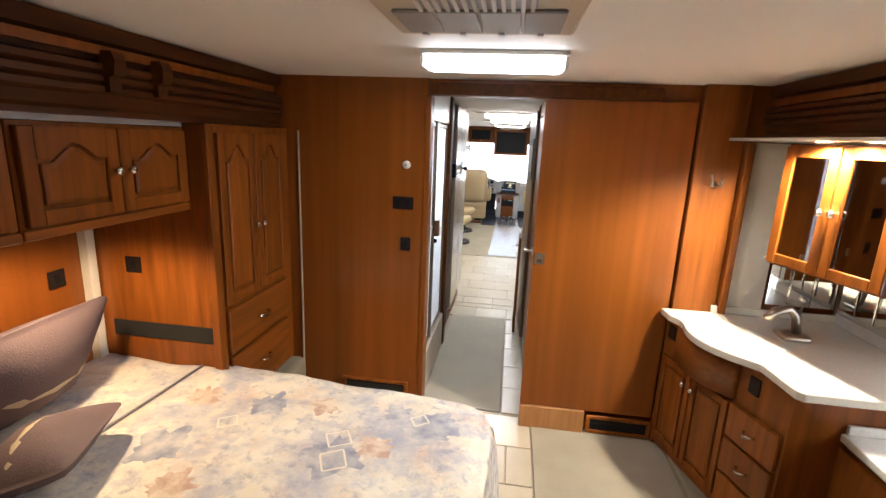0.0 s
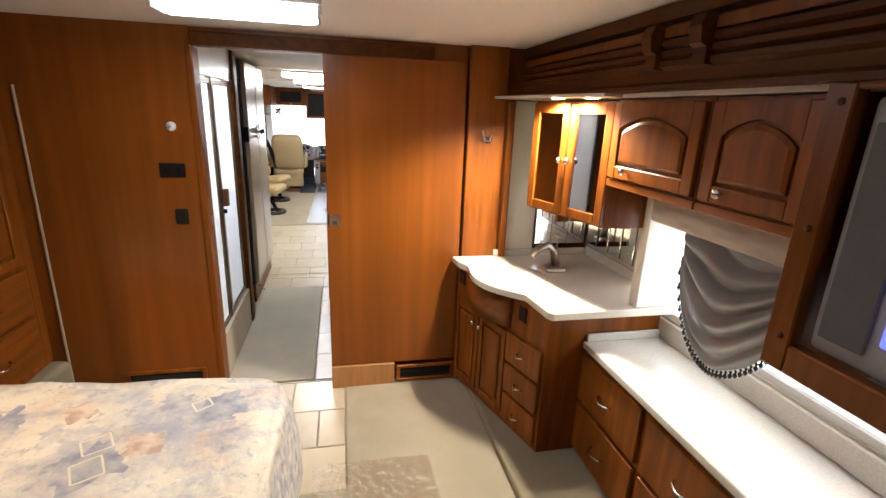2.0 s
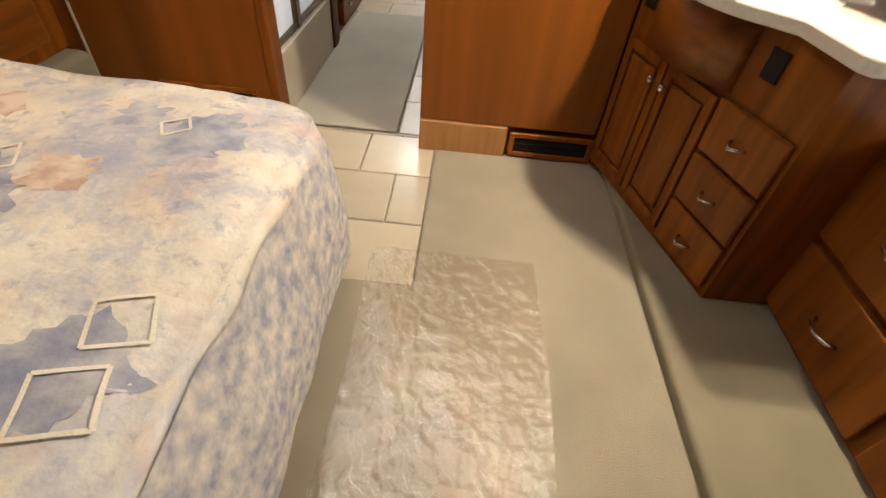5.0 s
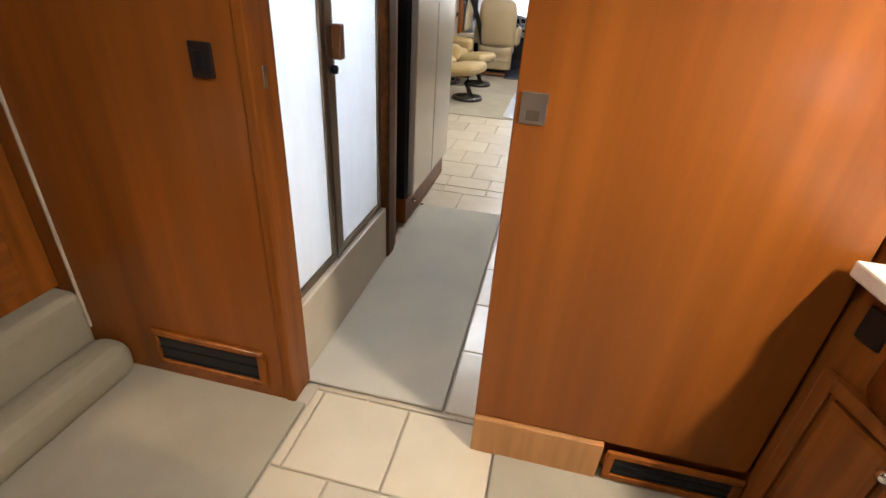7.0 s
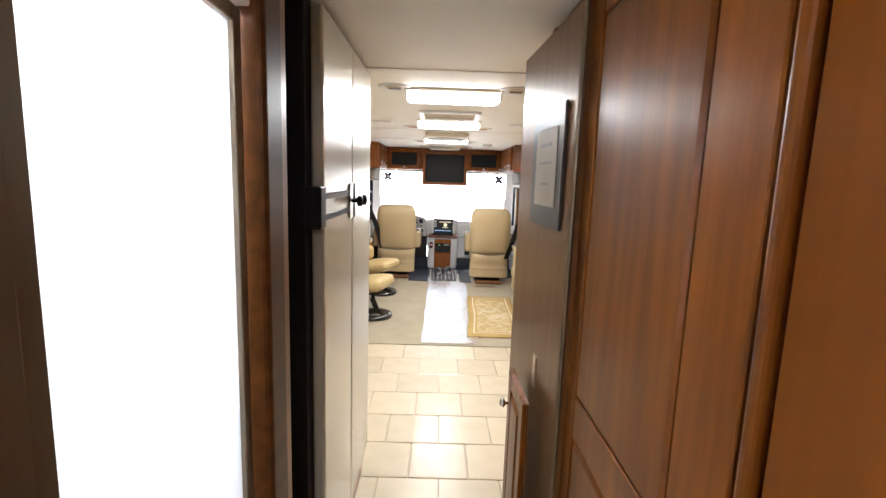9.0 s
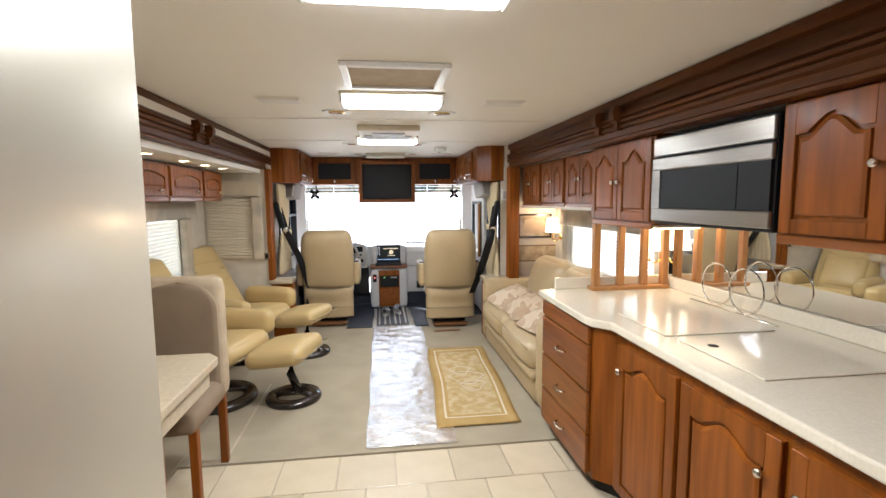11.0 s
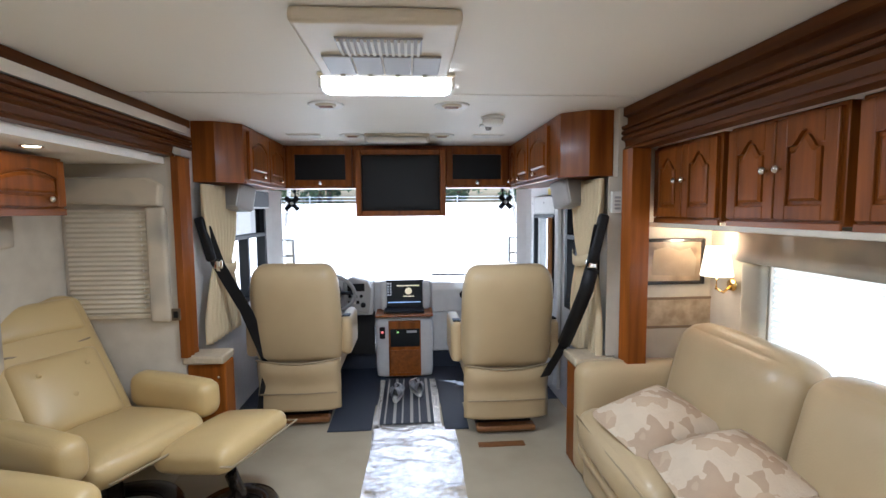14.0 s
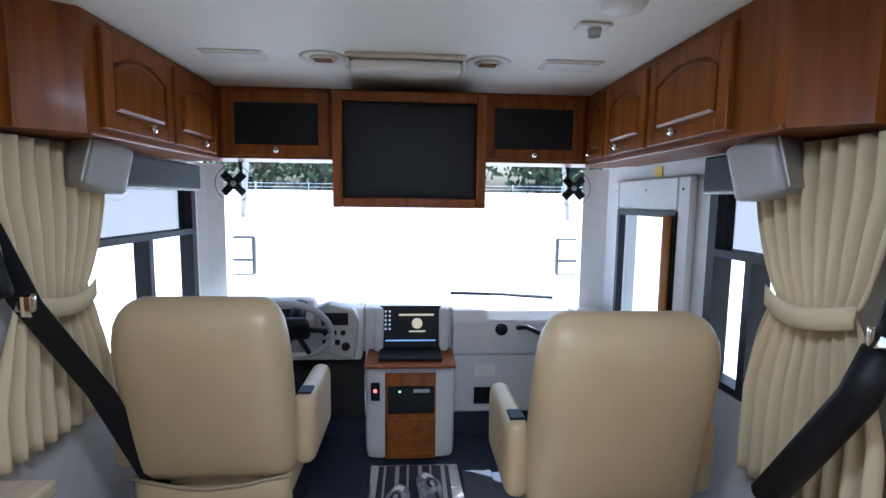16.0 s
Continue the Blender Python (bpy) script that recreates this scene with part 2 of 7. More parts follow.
BLACK = mat("black_plastic", (0.006, 0.006, 0.007), 0.5, spec=0.25, scale=40, bump=0.05, bscale=200)
BLACKGLASS = mat("black_screen", (0.008, 0.009, 0.010), 0.5, spec=0.25, scale=3)
BLACKWOOD = mat("black_lacquer", (0.016, 0.012, 0.010), 0.22, coat=0.5, scale=6)
BROWNPL = mat("brown_switch_plastic", (0.014, 0.009, 0.007), 0.45, spec=0.25, scale=40)
RUBBER = mat("charcoal_mat", (0.020, 0.026, 0.042), 0.55, second=(0.014, 0.018, 0.03), scale=20, bump=0.3, bscale=260)
GREY = mat("grey_dash_vinyl", (0.60, 0.59, 0.57), 0.5, second=(0.55, 0.54, 0.52), scale=20, bump=0.08, bscale=250)
GREY_P = mat("grey_plastic", (0.36, 0.35, 0.34), 0.4, scale=8)
SILVER = mat("silver_plastic", (0.45, 0.44, 0.42), 0.35, 0.4, scale=8)
WHITE = mat("white_plastic", (0.74, 0.72, 0.67), 0.4, scale=6)
WALLW = mat("white_shower_panel", (0.86, 0.86, 0.85), 0.3, scale=3)
CREAMPL = mat("cream_plastic", (0.62, 0.54, 0.40), 0.4, scale=8)
# Near-black that paints the shade of gaps, slots and recesses into the surface.
RECESS_SHADE = mat("painted_recess_shade", (0.012, 0.010, 0.008), 0.8, scale=8)
BLIND = cloth_light("pleated_shade", (0.80, 0.76, 0.66), 0.35)
SHEER = cloth_light("bright_day_shade", (0.92, 0.92, 0.90), 0.62)
FROST = cloth_light("frosted_sheet", (0.95, 0.95, 0.95), 0.6)
CURTAIN = cloth_light("cream_curtain", (0.76, 0.64, 0.42), 0.25)
SATIN = mat("grey_satin", (0.27, 0.25, 0.235), 0.30, second=(0.19, 0.175, 0.165), scale=4, bump=0.1, bscale=60, coat=0.1)
VALANCE = mat("patterned_valance", (0.64, 0.57, 0.45), 0.8, second=(0.36, 0.28, 0.21), scale=3, stretch=(1, 1.2, 6), contrast=0.2)
CORNICE = mat("leaf_print_padding", (0.55, 0.48, 0.36), 0.8, second=(0.34, 0.31, 0.25), scale=3.2, contrast=0.08, detail=2)
QUILT = quilt("printed_bedspread")
MAUVE = mat("mauve_pillow", (0.13, 0.085, 0.085), 0.85, second=(0.10, 0.065, 0.065), scale=6, bump=0.2, bscale=160)
CREAMCLOTH = mat("cream_cloth", (0.47, 0.38, 0.26), 0.85, second=(0.38, 0.30, 0.20), scale=12, bump=0.2, bscale=160)
PATCH = patchwork("patchwork_fabric")
MIRROR = mat("mirror", (0.88, 0.88, 0.86), 0.02, 1.0)
MIRROR_D = mat("dim_mirror", (0.30, 0.27, 0.24), 0.03, 1.0)
GLASS = glass("window_glass", (0.92, 0.95, 0.95))
DARKTINT = glass("dark_tinted_glass", (0.17, 0.17, 0.165))
TINT = glass("tinted_glass", (0.62, 0.66, 0.68))
LAMPW = glow("fluorescent_diffuser", (1.0, 0.95, 0.86), 3.6)
LAMPB = glow("fluorescent_diffuser_cool", (1.0, 0.97, 0.93), 3.0)
BULB = glow("warm_bulb", (1.0, 0.74, 0.42), 6.0)
SHADE_M = glow("lit_lamp_shade", (1.0, 0.76, 0.46), 1.2)
SNOW = mat("analog_static", (0.6, 0.65, 0.68), 0.3, scale=120)
SNOW.node_tree.nodes["Principled BSDF"].inputs["Emission Strength"].default_value = 0.3
SNOW.node_tree.links.new(SNOW.node_tree.nodes["Principled BSDF"].inputs["Base Color"].links[0].from_socket, SNOW.node_tree.nodes["Principled BSDF"].inputs["Emission Color"])
BLUEGLOW = glow("blue_screen_edge", (0.05, 0.15, 1.0), 0.25)
SCREENBLUE = glow("screen_blue_bar", (0.25, 0.55, 1.0), 0.3)
GOLD = glow("screen_gold", (1.0, 0.72, 0.2), 0.15)
ICON = glow("screen_icon", (0.7, 0.75, 0.8), 0.12)
RED = glow("red_indicator", (1.0, 0.05, 0.02), 0.6)
GREEN = glow("green_indicator", (0.3, 1.0, 0.1), 0.4)
GROUND = mat("pale_gravel", (0.72, 0.70, 0.66), 0.95, second=(0.64, 0.62, 0.58), scale=3, bump=0.4, bscale=20)
BARK = mat("bark", (0.09, 0.065, 0.045), 0.9, scale=12, bump=0.5)
LEAF = mat("foliage", (0.075, 0.11, 0.045), 0.7, second=(0.035, 0.06, 0.03), scale=3, rand=0.4, island=True)
FENCEM = mat("grey_fence", (0.70, 0.70, 0.69), 0.8, scale=10)
SHOE = mat("grey_mesh_shoe", (0.34, 0.34, 0.35), 0.7, second=(0.16, 0.16, 0.17), scale=30, contrast=0.1, bump=0.2)
STRIPE = mat("pale_stripe", (0.42, 0.40, 0.36), 0.9, scale=60, bump=0.4, bscale=300)
SLATE = mat("slate_print", (0.52, 0.49, 0.46), 0.85, second=(0.23, 0.24, 0.31), scale=14, contrast=0.16, bump=0.35, bscale=45)
PALECLOTH = mat("pale_cotton", (0.76, 0.70, 0.56), 0.85, second=(0.70, 0.63, 0.49), scale=12, bump=0.2, bscale=160)
FOOTPRINT = mat("dense_foot_print", (0.68, 0.62, 0.51), 0.85, second=(0.27, 0.27, 0.33), scale=30, contrast=0.2, bump=0.35, bscale=45)
PEACH = mat("peach_print", (0.66, 0.55, 0.42), 0.85, second=(0.45, 0.30, 0.22), scale=18, contrast=0.12, bump=0.35, bscale=45)
BOARD = mat("dark_grey_frame", (0.07, 0.065, 0.06), 0.4, scale=6)
YELLOW = mat("yellow_label", (0.7, 0.5, 0.03), 0.5)

# ---- builders ----
ORG = {}


def mesh_from(name, bm, material, org, smooth):
    if org != (0, 0, 0):
        bmesh.ops.translate(bm, verts=bm.verts, vec=(-org[0], -org[1], -org[2]))
    for f in bm.faces:
        f.smooth = smooth
    me = bpy.data.meshes.new(name)
    bm.to_mesh(me)
    bm.free()
    me.materials.append(material)
    return me


def thing(name, loc, label, category, group=""):
    ob = new(name)
    ob.empty_display_size = 0.1
    ob.location = loc
    ORG[ob.name] = tuple(loc)
    return tagged(ob, label, category, group)


def part(name, bm, material, parent, label="", m=None, smooth=False):
    """Links a bmesh as one mesh object under a thing or a part."""
    if m is not None:
        bmesh.ops.transform(bm, matrix=m, verts=bm.verts)
    ob = new(name, mesh_from(name, bm, material, ORG[parent.name], smooth))
    ob.parent = parent
    ORG[ob.name] = ORG[parent.name]
    if label:
        ob["label"] = label
    return ob


def single(name, bm, material, label, category, group="", kind="", smooth=False, loc=None):
    """A thing that is one mesh; its origin lies at loc."""
    loc = loc or (0, 0, 0)
    ob = new(name, mesh_from(name, bm, material, tuple(loc), smooth))
    ob.location = loc
    ORG[ob.name] = tuple(loc)
    return tagged(ob, label, category, group, kind)


def setting(name, bm, material, label="", smooth=False):
    ob = new(name, mesh_from(name, bm, material, (0, 0, 0), smooth))
    ORG[ob.name] = (0, 0, 0)
    return tagged(ob, label, "", "", "structure")


def box(x0, x1, y0, y1, z0, z1, bev=0.0, seg=1, bm=None):
    b = bmesh.new()
    vs = [b.verts.new((x, y, z)) for x in (x0, x1) for y in (y0, y1) for z in (z0, z1)]
    for a in ((0, 1, 3, 2), (4, 6, 7, 5), (0, 4, 5, 1), (2, 3, 7, 6), (0, 2, 6, 4), (1, 5, 7, 3)):
        b.faces.new([vs[i] for i in a])
    if bev:
        bmesh.ops.bevel(b, geom=list(b.edges), offset=bev, segments=seg, affect="EDGES", profile=0.5)
    return join(bm, b) if bm is not None else b


def join(bm, other):
    me = bpy.data.meshes.new("tmp")
    other.to_mesh(me)
    other.free()
    bm.from_mesh(me)
    bpy.data.meshes.remove(me)
    return bm


def prism(points, d0, d1, axis="y", bm=None, bev=0.0):
    """A polygon extruded along an axis. y: points are (x, z); z: (x, y); x: (y, z)."""
    b = bmesh.new()

    def at(p, d):
        return {"y": (p[0], d, p[1]), "z": (p[0], p[1], d), "x": (d, p[0], p[1])}[axis]
    lo, hi = [b.verts.new(at(p, d0)) for p in points], [b.verts.new(at(p, d1)) for p in points]
    n = len(points)
    b.faces.new(lo)
    b.faces.new(hi[::-1])
    for i in range(n):
        b.faces.new((lo[i], hi[i], hi[(i + 1) % n], lo[(i + 1) % n]))
    bmesh.ops.recalc_face_normals(b, faces=b.faces)
    if bev:
        bmesh.ops.bevel(b, geom=list(b.edges), offset=bev, segments=2, affect="EDGES", profile=0.5)
    return join(bm, b) if bm is not None else b


def soft(x0, x1, y0, y1, z0, z1, r, bulge=(0, 0, 0), n=9, bm=None):
    """A padded block: rounded edges, faces that swell by bulge along each axis."""
    b = bmesh.new()
    bmesh.ops.create_cube(b, size=2)
    bmesh.ops.subdivide_edges(b, edges=list(b.edges), cuts=n, use_grid_fill=True)
    h = Vector(((x1 - x0) / 2, (y1 - y0) / 2, (z1 - z0) / 2))
    c = Vector(((x1 + x0) / 2, (y1 + y0) / 2, (z1 + z0) / 2))
    r = min(r, *(v * 0.98 for v in h))
    for v in b.verts:
        u = Vector(v.co)
        # denser points toward the edges
        u = Vector([math.sin(a * math.pi / 2) for a in u])
        p = Vector((u.x * h.x, u.y * h.y, u.z * h.z))
        q = Vector([max(-(h[i] - r), min(h[i] - r, p[i])) for i in range(3)])
        d = p - q
        p = q + d.normalized() * r if d.length > 1e-9 else p
        for i in range(3):
            j, k = (i + 1) % 3, (i + 2) % 3
            p[i] += bulge[i] * u[i] * (1 - u[j] ** 2) * (1 - u[k] ** 2)
        v.co = c + p
    return join(bm, b) if bm is not None else b


def lathe(profile, n=20, bm=None, at=(0, 0, 0), m=None):
    """Turns a profile of (radius, height) about z."""
    b = bmesh.new()
    rings = []
    for r, z in profile:
        rings.append([b.verts.new((r * math.cos(2 * math.pi * i / n), r * math.sin(2 * math.pi * i / n), z)) for i in range(n)] if r > 1e-6 else [b.verts.new((0, 0, z))])
    for a, c in zip(rings, rings[1:]):
        for i in range(n):
            j = (i + 1) % n
            if len(a) == 1 and len(c) > 1:
                b.faces.new((a[0], c[i], c[j]))
            elif len(c) == 1 and len(a) > 1:
                b.faces.new((a[i], a[j], c[0]))
            elif len(a) > 1:
                b.faces.new((a[i], a[j], c[j], c[i]))
    bmesh.ops.recalc_face_normals(b, faces=b.faces)
    if m is not None:
        bmesh.ops.transform(b, matrix=m, verts=b.verts)
    bmesh.ops.translate(b, verts=b.verts, vec=at)
    return join(bm, b) if bm is not None else b


def tube(points, r, n=8, bm=None):
    """A round rod along points."""
    b = bmesh.new()
    pts = [Vector(p) for p in points]
    rings = []
    for i, p in enumerate(pts):
        d = (pts[min(i + 1, len(pts) - 1)] - pts[max(i - 1, 0)]).normalized()
        q = d.to_track_quat("Z", "Y")
        rings.append([b.verts.new(p + q @ Vector((r * math.cos(2 * math.pi * k / n), r * math.sin(2 * math.pi * k / n), 0))) for k in range(n)])
    for a, c in zip(rings, rings[1:]):
        for k in range(n):
            b.faces.new((a[k], a[(k + 1) % n], c[(k + 1) % n], c[k]))
    b.faces.new(rings[0][::-1])
    b.faces.new(rings[-1])
    bmesh.ops.recalc_face_normals(b, faces=b.faces)
    return join(bm, b) if bm is not None else b


def sheet(fn, nu, nv, thick=0.0):
    """A surface fn(u, v) with u and v from 0 to 1, given a thickness along its normals."""
    b = bmesh.new()
    g = [[b.verts.new(fn(i / nu, j / nv)) for j in range(nv + 1)] for i in range(nu + 1)]
    for i in range(nu):
        for j in range(nv):
            b.faces.new((g[i][j], g[i + 1][j], g[i + 1][j + 1], g[i][j + 1]))
    if thick:
        bmesh.ops.recalc_face_normals(b, faces=b.faces)
        bmesh.ops.solidify(b, geom=list(b.faces), thickness=thick)
    return b


def facing(x, y, z, way):
    """Local front is -y; way: S -y, W -x, E +x, N +y."""
    return pose(x, y, z, 0, 0, {"S": 0, "W": -90, "E": 90, "N": 180}[way])


def arch_line(w, h, rise, style):
    """The top line of a raised panel, left to right."""
    pts = []
    n = 12
    for i in range(n + 1):
        u = i / n
        if style == "arch":
            k = math.sin(math.pi * u) ** 0.8
        else:
            k = 0.0 if u < 0.14 or u > 0.86 else 0.5 - 0.5 * math.cos(2 * math.pi * (u - 0.14) / 0.72)
            k = k ** 0.7
        pts.append((-w / 2 + w * u, h + rise * k))
    return pts


def panel_door(parent, m, w, h, material=None, style="cathedral", rise=0.05, knob=None, pull=None, inset=None, st=0.055, thick=0.02, label=""):
    """A framed cabinet door with a raised panel. Local: x across from its middle, z from its lower edge, front at -y."""
    material = material or CHERRY
    st = min(st, w * 0.2)
    rise = min(rise, h * 0.3) if style else 0
    top = h - st - rise
    d = part("door", box(-w / 2, w / 2, -0.006, 0, 0, h), material, parent, label, m)
    part("stile", box(-w / 2, -w / 2 + st, -thick, -0.006, 0, h, 0.003), material, d, "", m)
    part("stile", box(w / 2 - st, w / 2, -thick, -0.006, 0, h, 0.003), material, d, "", m)
    part("rail", box(-w / 2 + st, w / 2 - st, -thick + 0.0005, -0.006, 0, st, 0.003), material, d, "", m)
    iw = w - 2 * st
    line = arch_line(iw, top, rise, style) if style else [(-iw / 2, top), (iw / 2, top)]
    part("rail", prism([(-iw / 2, h)] + line + [(iw / 2, h)], -thick + 0.0005, -0.006, "y"), material, d, "", m)
    g = 0.014
    if inset is None:
        pw = iw - 2 * g
        line = arch_line(pw, top - g, rise, style) if style else [(-pw / 2, top - g), (pw / 2, top - g)]
        pts = [(-pw / 2, st + g)] + line + [(pw / 2, st + g)]
        b = prism(pts, -thick + 0.004, -0.006, "y")
        front = [f for f in b.faces if f.normal.y < -0.9]
        bmesh.ops.inset_region(b, faces=front, thickness=0.014, depth=0.006)
        part("panel", b, material, d, "", m)
    else:
        part("pane", box(-iw / 2 - 0.004, iw / 2 + 0.004, -0.012, -0.007, st - 0.004, h - st + 0.004), inset, d, "dark reflective glass pane", m)
    if knob:
        kx, kz = knob
        part("knob", lathe([(0.004, 0), (0.005, 0.012), (0.014, 0.016), (0.016, 0.024), (0.010, 0.031), (0, 0.033)], 12, m=pose(0, 0, 0, 90), at=(kx, -thick, kz)), CHROME, d, "chrome knob", m, True)
    if pull:
        px, pz, pw = pull
        part("pull", tube([(px - pw / 2, -thick, pz), (px - pw / 2 + 0.01, -thick - 0.022, pz), (px, -thick - 0.03, pz - 0.004), (px + pw / 2 - 0.01, -thick - 0.022, pz), (px + pw / 2, -thick, pz)], 0.006), CHROME, d, "curved chrome pull", m, True)
    return d


def drawer(parent, m, w, h, material=None, pull=0.10, thick=0.022):
    bm = box(-w / 2, w / 2, -thick, 0, 0, h, 0.006, 2)
    d = part("drawer", bm, material or CHERRY_H, parent, "", m)
    if pull:
        part("pull", tube([(-pull / 2, -thick, h / 2), (-pull / 2 + 0.012, -thick - 0.022, h / 2), (0, -thick - 0.03, h / 2 - 0.006), (pull / 2 - 0.012, -thick - 0.022, h / 2), (pull / 2, -thick, h / 2)], 0.006), CHROME, d, "curved chrome pull", m, True)
    return d


def pane_x(x, y0, y1, z0, z1):
    """A thin pane across x."""
    return sheet(lambda u, v: (x, y0 + (y1 - y0) * u, z0 + (z1 - z0) * v), 1, 1)

# ---- large structure ----
setting("ceiling", box(-1.97, 1.97, 0.7, 13.6, CEIL, CEIL + 0.06), VINYL, "off-white padded vinyl ceiling")
setting("floor", box(-1.97, 1.97, 0.7, 13.9, -0.12, -0.012), GROUT, "floor under tile and carpet")
setting("wall_rear", box(-1.97, 1.97, 0.62, 0.7, -0.1, CEIL), PANEL, "cherry veneer rear wall")


def wall_with_hole(name, x0, x1, ya, yb, z0, z1, holes, material, label):
    """A wall along y with rectangular openings (y0, y1, z0, z1)."""
    bm = bmesh.new()
    cuts = sorted({ya, yb, *[h[0] for h in holes], *[h[1] for h in holes]})
    for a, b in zip(cuts, cuts[1:]):
        inside = [h for h in holes if h[0] <= a and h[1] >= b]
        if inside:
            h = inside[0]
            box(x0, x1, a, b, z0, h[2], bm=bm)
            box(x0, x1, a, b, h[3], z1, bm=bm)
        else:
            box(x0, x1, a, b, z0, z1, bm=bm)
    return setting(name, bm, material, label)


wall_with_hole("wall_bedroom_left", -1.97, -1.90, 0.7, 5.0, -0.1, CEIL, [], PANEL, "cherry veneer headboard wall")
wall_with_hole("wall_bedroom_right", 1.88, 1.97, 0.7, 5.0, -0.1, CEIL, [(2.2, 4.38, 0.78, 1.30)], PALE, "pale wall with a window above the dresser")
wall_with_hole("wall_living_left", -1.95, -1.87, 7.5, 11.85, -0.1, CEIL, [(9.7, 11.2, 0.80, 1.34)], WALLP, "mottled beige papered wall with a window")
wall_with_hole("wall_living_right", 1.80, 1.88, 6.8, 11.62, -0.1, CEIL, [(9.75, 11.17, 0.74, 1.235)], WALLP, "mottled beige papered wall with a window")
setting("wall_living_left_end", box(-1.95, -1.24, 11.85, 11.93, -0.1, CEIL), WALLP, "mottled beige end wall of the recliner bay")
setting("wall_living_right_end", box(1.24, 1.88, 11.62, 11.70, -0.1, CEIL), WALLP, "papered end wall beside the sofa")
setting("wall_shower_outer", box(-1.97, -1.90, 5.0, 7.5, -0.1, CEIL), WALLW, "outer wall behind the shower and refrigerator")
setting("wall_closet_outer", box(1.88, 1.97, 5.0, 6.8, -0.1, CEIL), PALE, "outer wall behind the closet")
wall_with_hole("wall_cab_left", -1.32, -1.24, 11.93, 13.6, -0.1, CEIL, [(12.35, 13.45, 0.78, 1.66)], GREY, "grey cab wall with the driver's window")
wall_with_hole("wall_cab_right", 1.24, 1.32, 11.70, 13.6, -0.1, CEIL, [(11.85, 12.46, 0.78, 1.66), (12.66, 13.26, 0.80, 1.46)], GREY, "grey cab wall with window and entry door")

# bulkhead between bedroom and corridor
bulk = bmesh.new()
box(-1.16, -0.385, BULK, BULK + 0.06, 0, CEIL, bm=bulk)
box(-0.385, 1.24, BULK + 0.03, BULK + 0.06, DOORH, CEIL, bm=bulk)
box(0.29, 1.24, BULK + 0.03, BULK + 0.06, 0, DOORH, bm=bulk)
box(-1.9, -1.16, BULK, BULK + 0.06, 0, CEIL, bm=bulk)
box(1.24, 1.88, BULK, BULK + 0.06, 0, CEIL, bm=bulk)
setting("wall_bulkhead", bulk, PANEL, "glossy cherry veneer bulkhead with a door opening")
setting("trim_jamb", box(-0.41, -0.375, BULK - 0.006, BULK + 0.11, 0, DOORH, 0.006, 2), CHERRY, "rounded cherry jamb of the bedroom doorway")
single("strike_plate", box(-0.3745, -0.3725, BULK + 0.04, BULK + 0.056, 1.05, 1.105, 0.0006), NICKEL, "satin nickel strike plate on the doorway jamb", "strike plate")
setting("trim_header", box(-0.375, 0.84, BULK - 0.035, BULK + 0.028, DOORH, 2.035, 0.004), CHERRY_D, "sliding door track cover above the opening")
setting("trim_corner_post", box(1.045, 1.265, BULK - 0.03, BULK + 0.028, 0.0, CEIL, 0.003), CHERRY, "cherry strip beside the sliding door")
setting("trim_bed_corner", box(-1.172, -1.160, BULK - 0.012, BULK - 0.002, 0.15, 1.75, 0.003), LEDGE, "pale corner strip at the bed bay")

sd = thing("sliding_door", (0.6, BULK, 0), "glossy cherry veneer sliding bedroom door, half open", "door")
part("leaf", box(0.25, 1.03, BULK - 0.012, BULK + 0.022, 0.15, DOORH, 0.003), PANEL, sd)
part("plinth", box(0.25, 0.64, BULK - 0.026, BULK + 0.022, 0.0, 0.148, 0.003), OAK, sd, "lighter wooden kick plate")
lat = part("latch", box(0.262, 0.318, BULK - 0.016, BULK - 0.013, 1.052, 1.118, 0.001), NICKEL, sd, "satin nickel recessed latch")
part("finger_pull", box(0.276, 0.304, BULK - 0.0185, BULK - 0.0165, 1.06, 1.082), BRONZE, lat)

# corridor: shower, refrigerator, closet
sh = thing("shower", (-0.8, 5.65, 0), "white shower stall with frosted folding doors in bronze frames", "shower")
part("curb", box(-0.47, -0.40, 5.12, 6.03, 0, 0.30, 0.006, 2), CREAMPL, sh, "cream moulded curb")
for nm, a in (("back_wall", (-1.30, -1.26, 5.12, 6.03, 0, CEIL - 0.001)), ("side_wall", (-1.26, -0.48, 5.115, 5.14, 0, CEIL - 0.001)), ("side_wall", (-1.26, -0.48, 6.01, 6.034, 0, CEIL - 0.001)), ("pan", (-1.26, -0.475, 5.14, 6.01, 0, 0.10))):
    part(nm, box(*a), WALLW, sh)
part("seat", box(-1.26, -0.95, 5.60, 6.00, 0.10, 0.46, 0.03, 3), WALLW, sh, "moulded white seat")
for y0, y1 in ((5.14, 5.485), (5.525, 6.01)):
    fr = bmesh.new()
    for a in ((y0, y0 + 0.028, 0.305, 1.84), (y1 - 0.028, y1, 0.305, 1.84), (y0 + 0.028, y1 - 0.028, 0.305, 0.335), (y0 + 0.028, y1 - 0.028, 1.812, 1.84)):
        box(-0.448, -0.42, a[0], a[1], a[2], a[3], 0.002, bm=fr)
    p = part("shower_door", fr, BRONZE, sh, "bronze framed door")
    part("pane", box(-0.437, -0.431, y0 + 0.026, y1 - 0.026, 0.333, 1.814), FROST, p, "frosted white sheet")
part("center_rail", box(-0.45, -0.415, 5.486, 5.524, 0.302, 1.85, 0.003), BRONZE, sh)
part("latch_block", box(-0.42, -0.385, 5.53, 5.565, 1.06, 1.17, 0.004), DARKDOOR, sh, "brown grip")
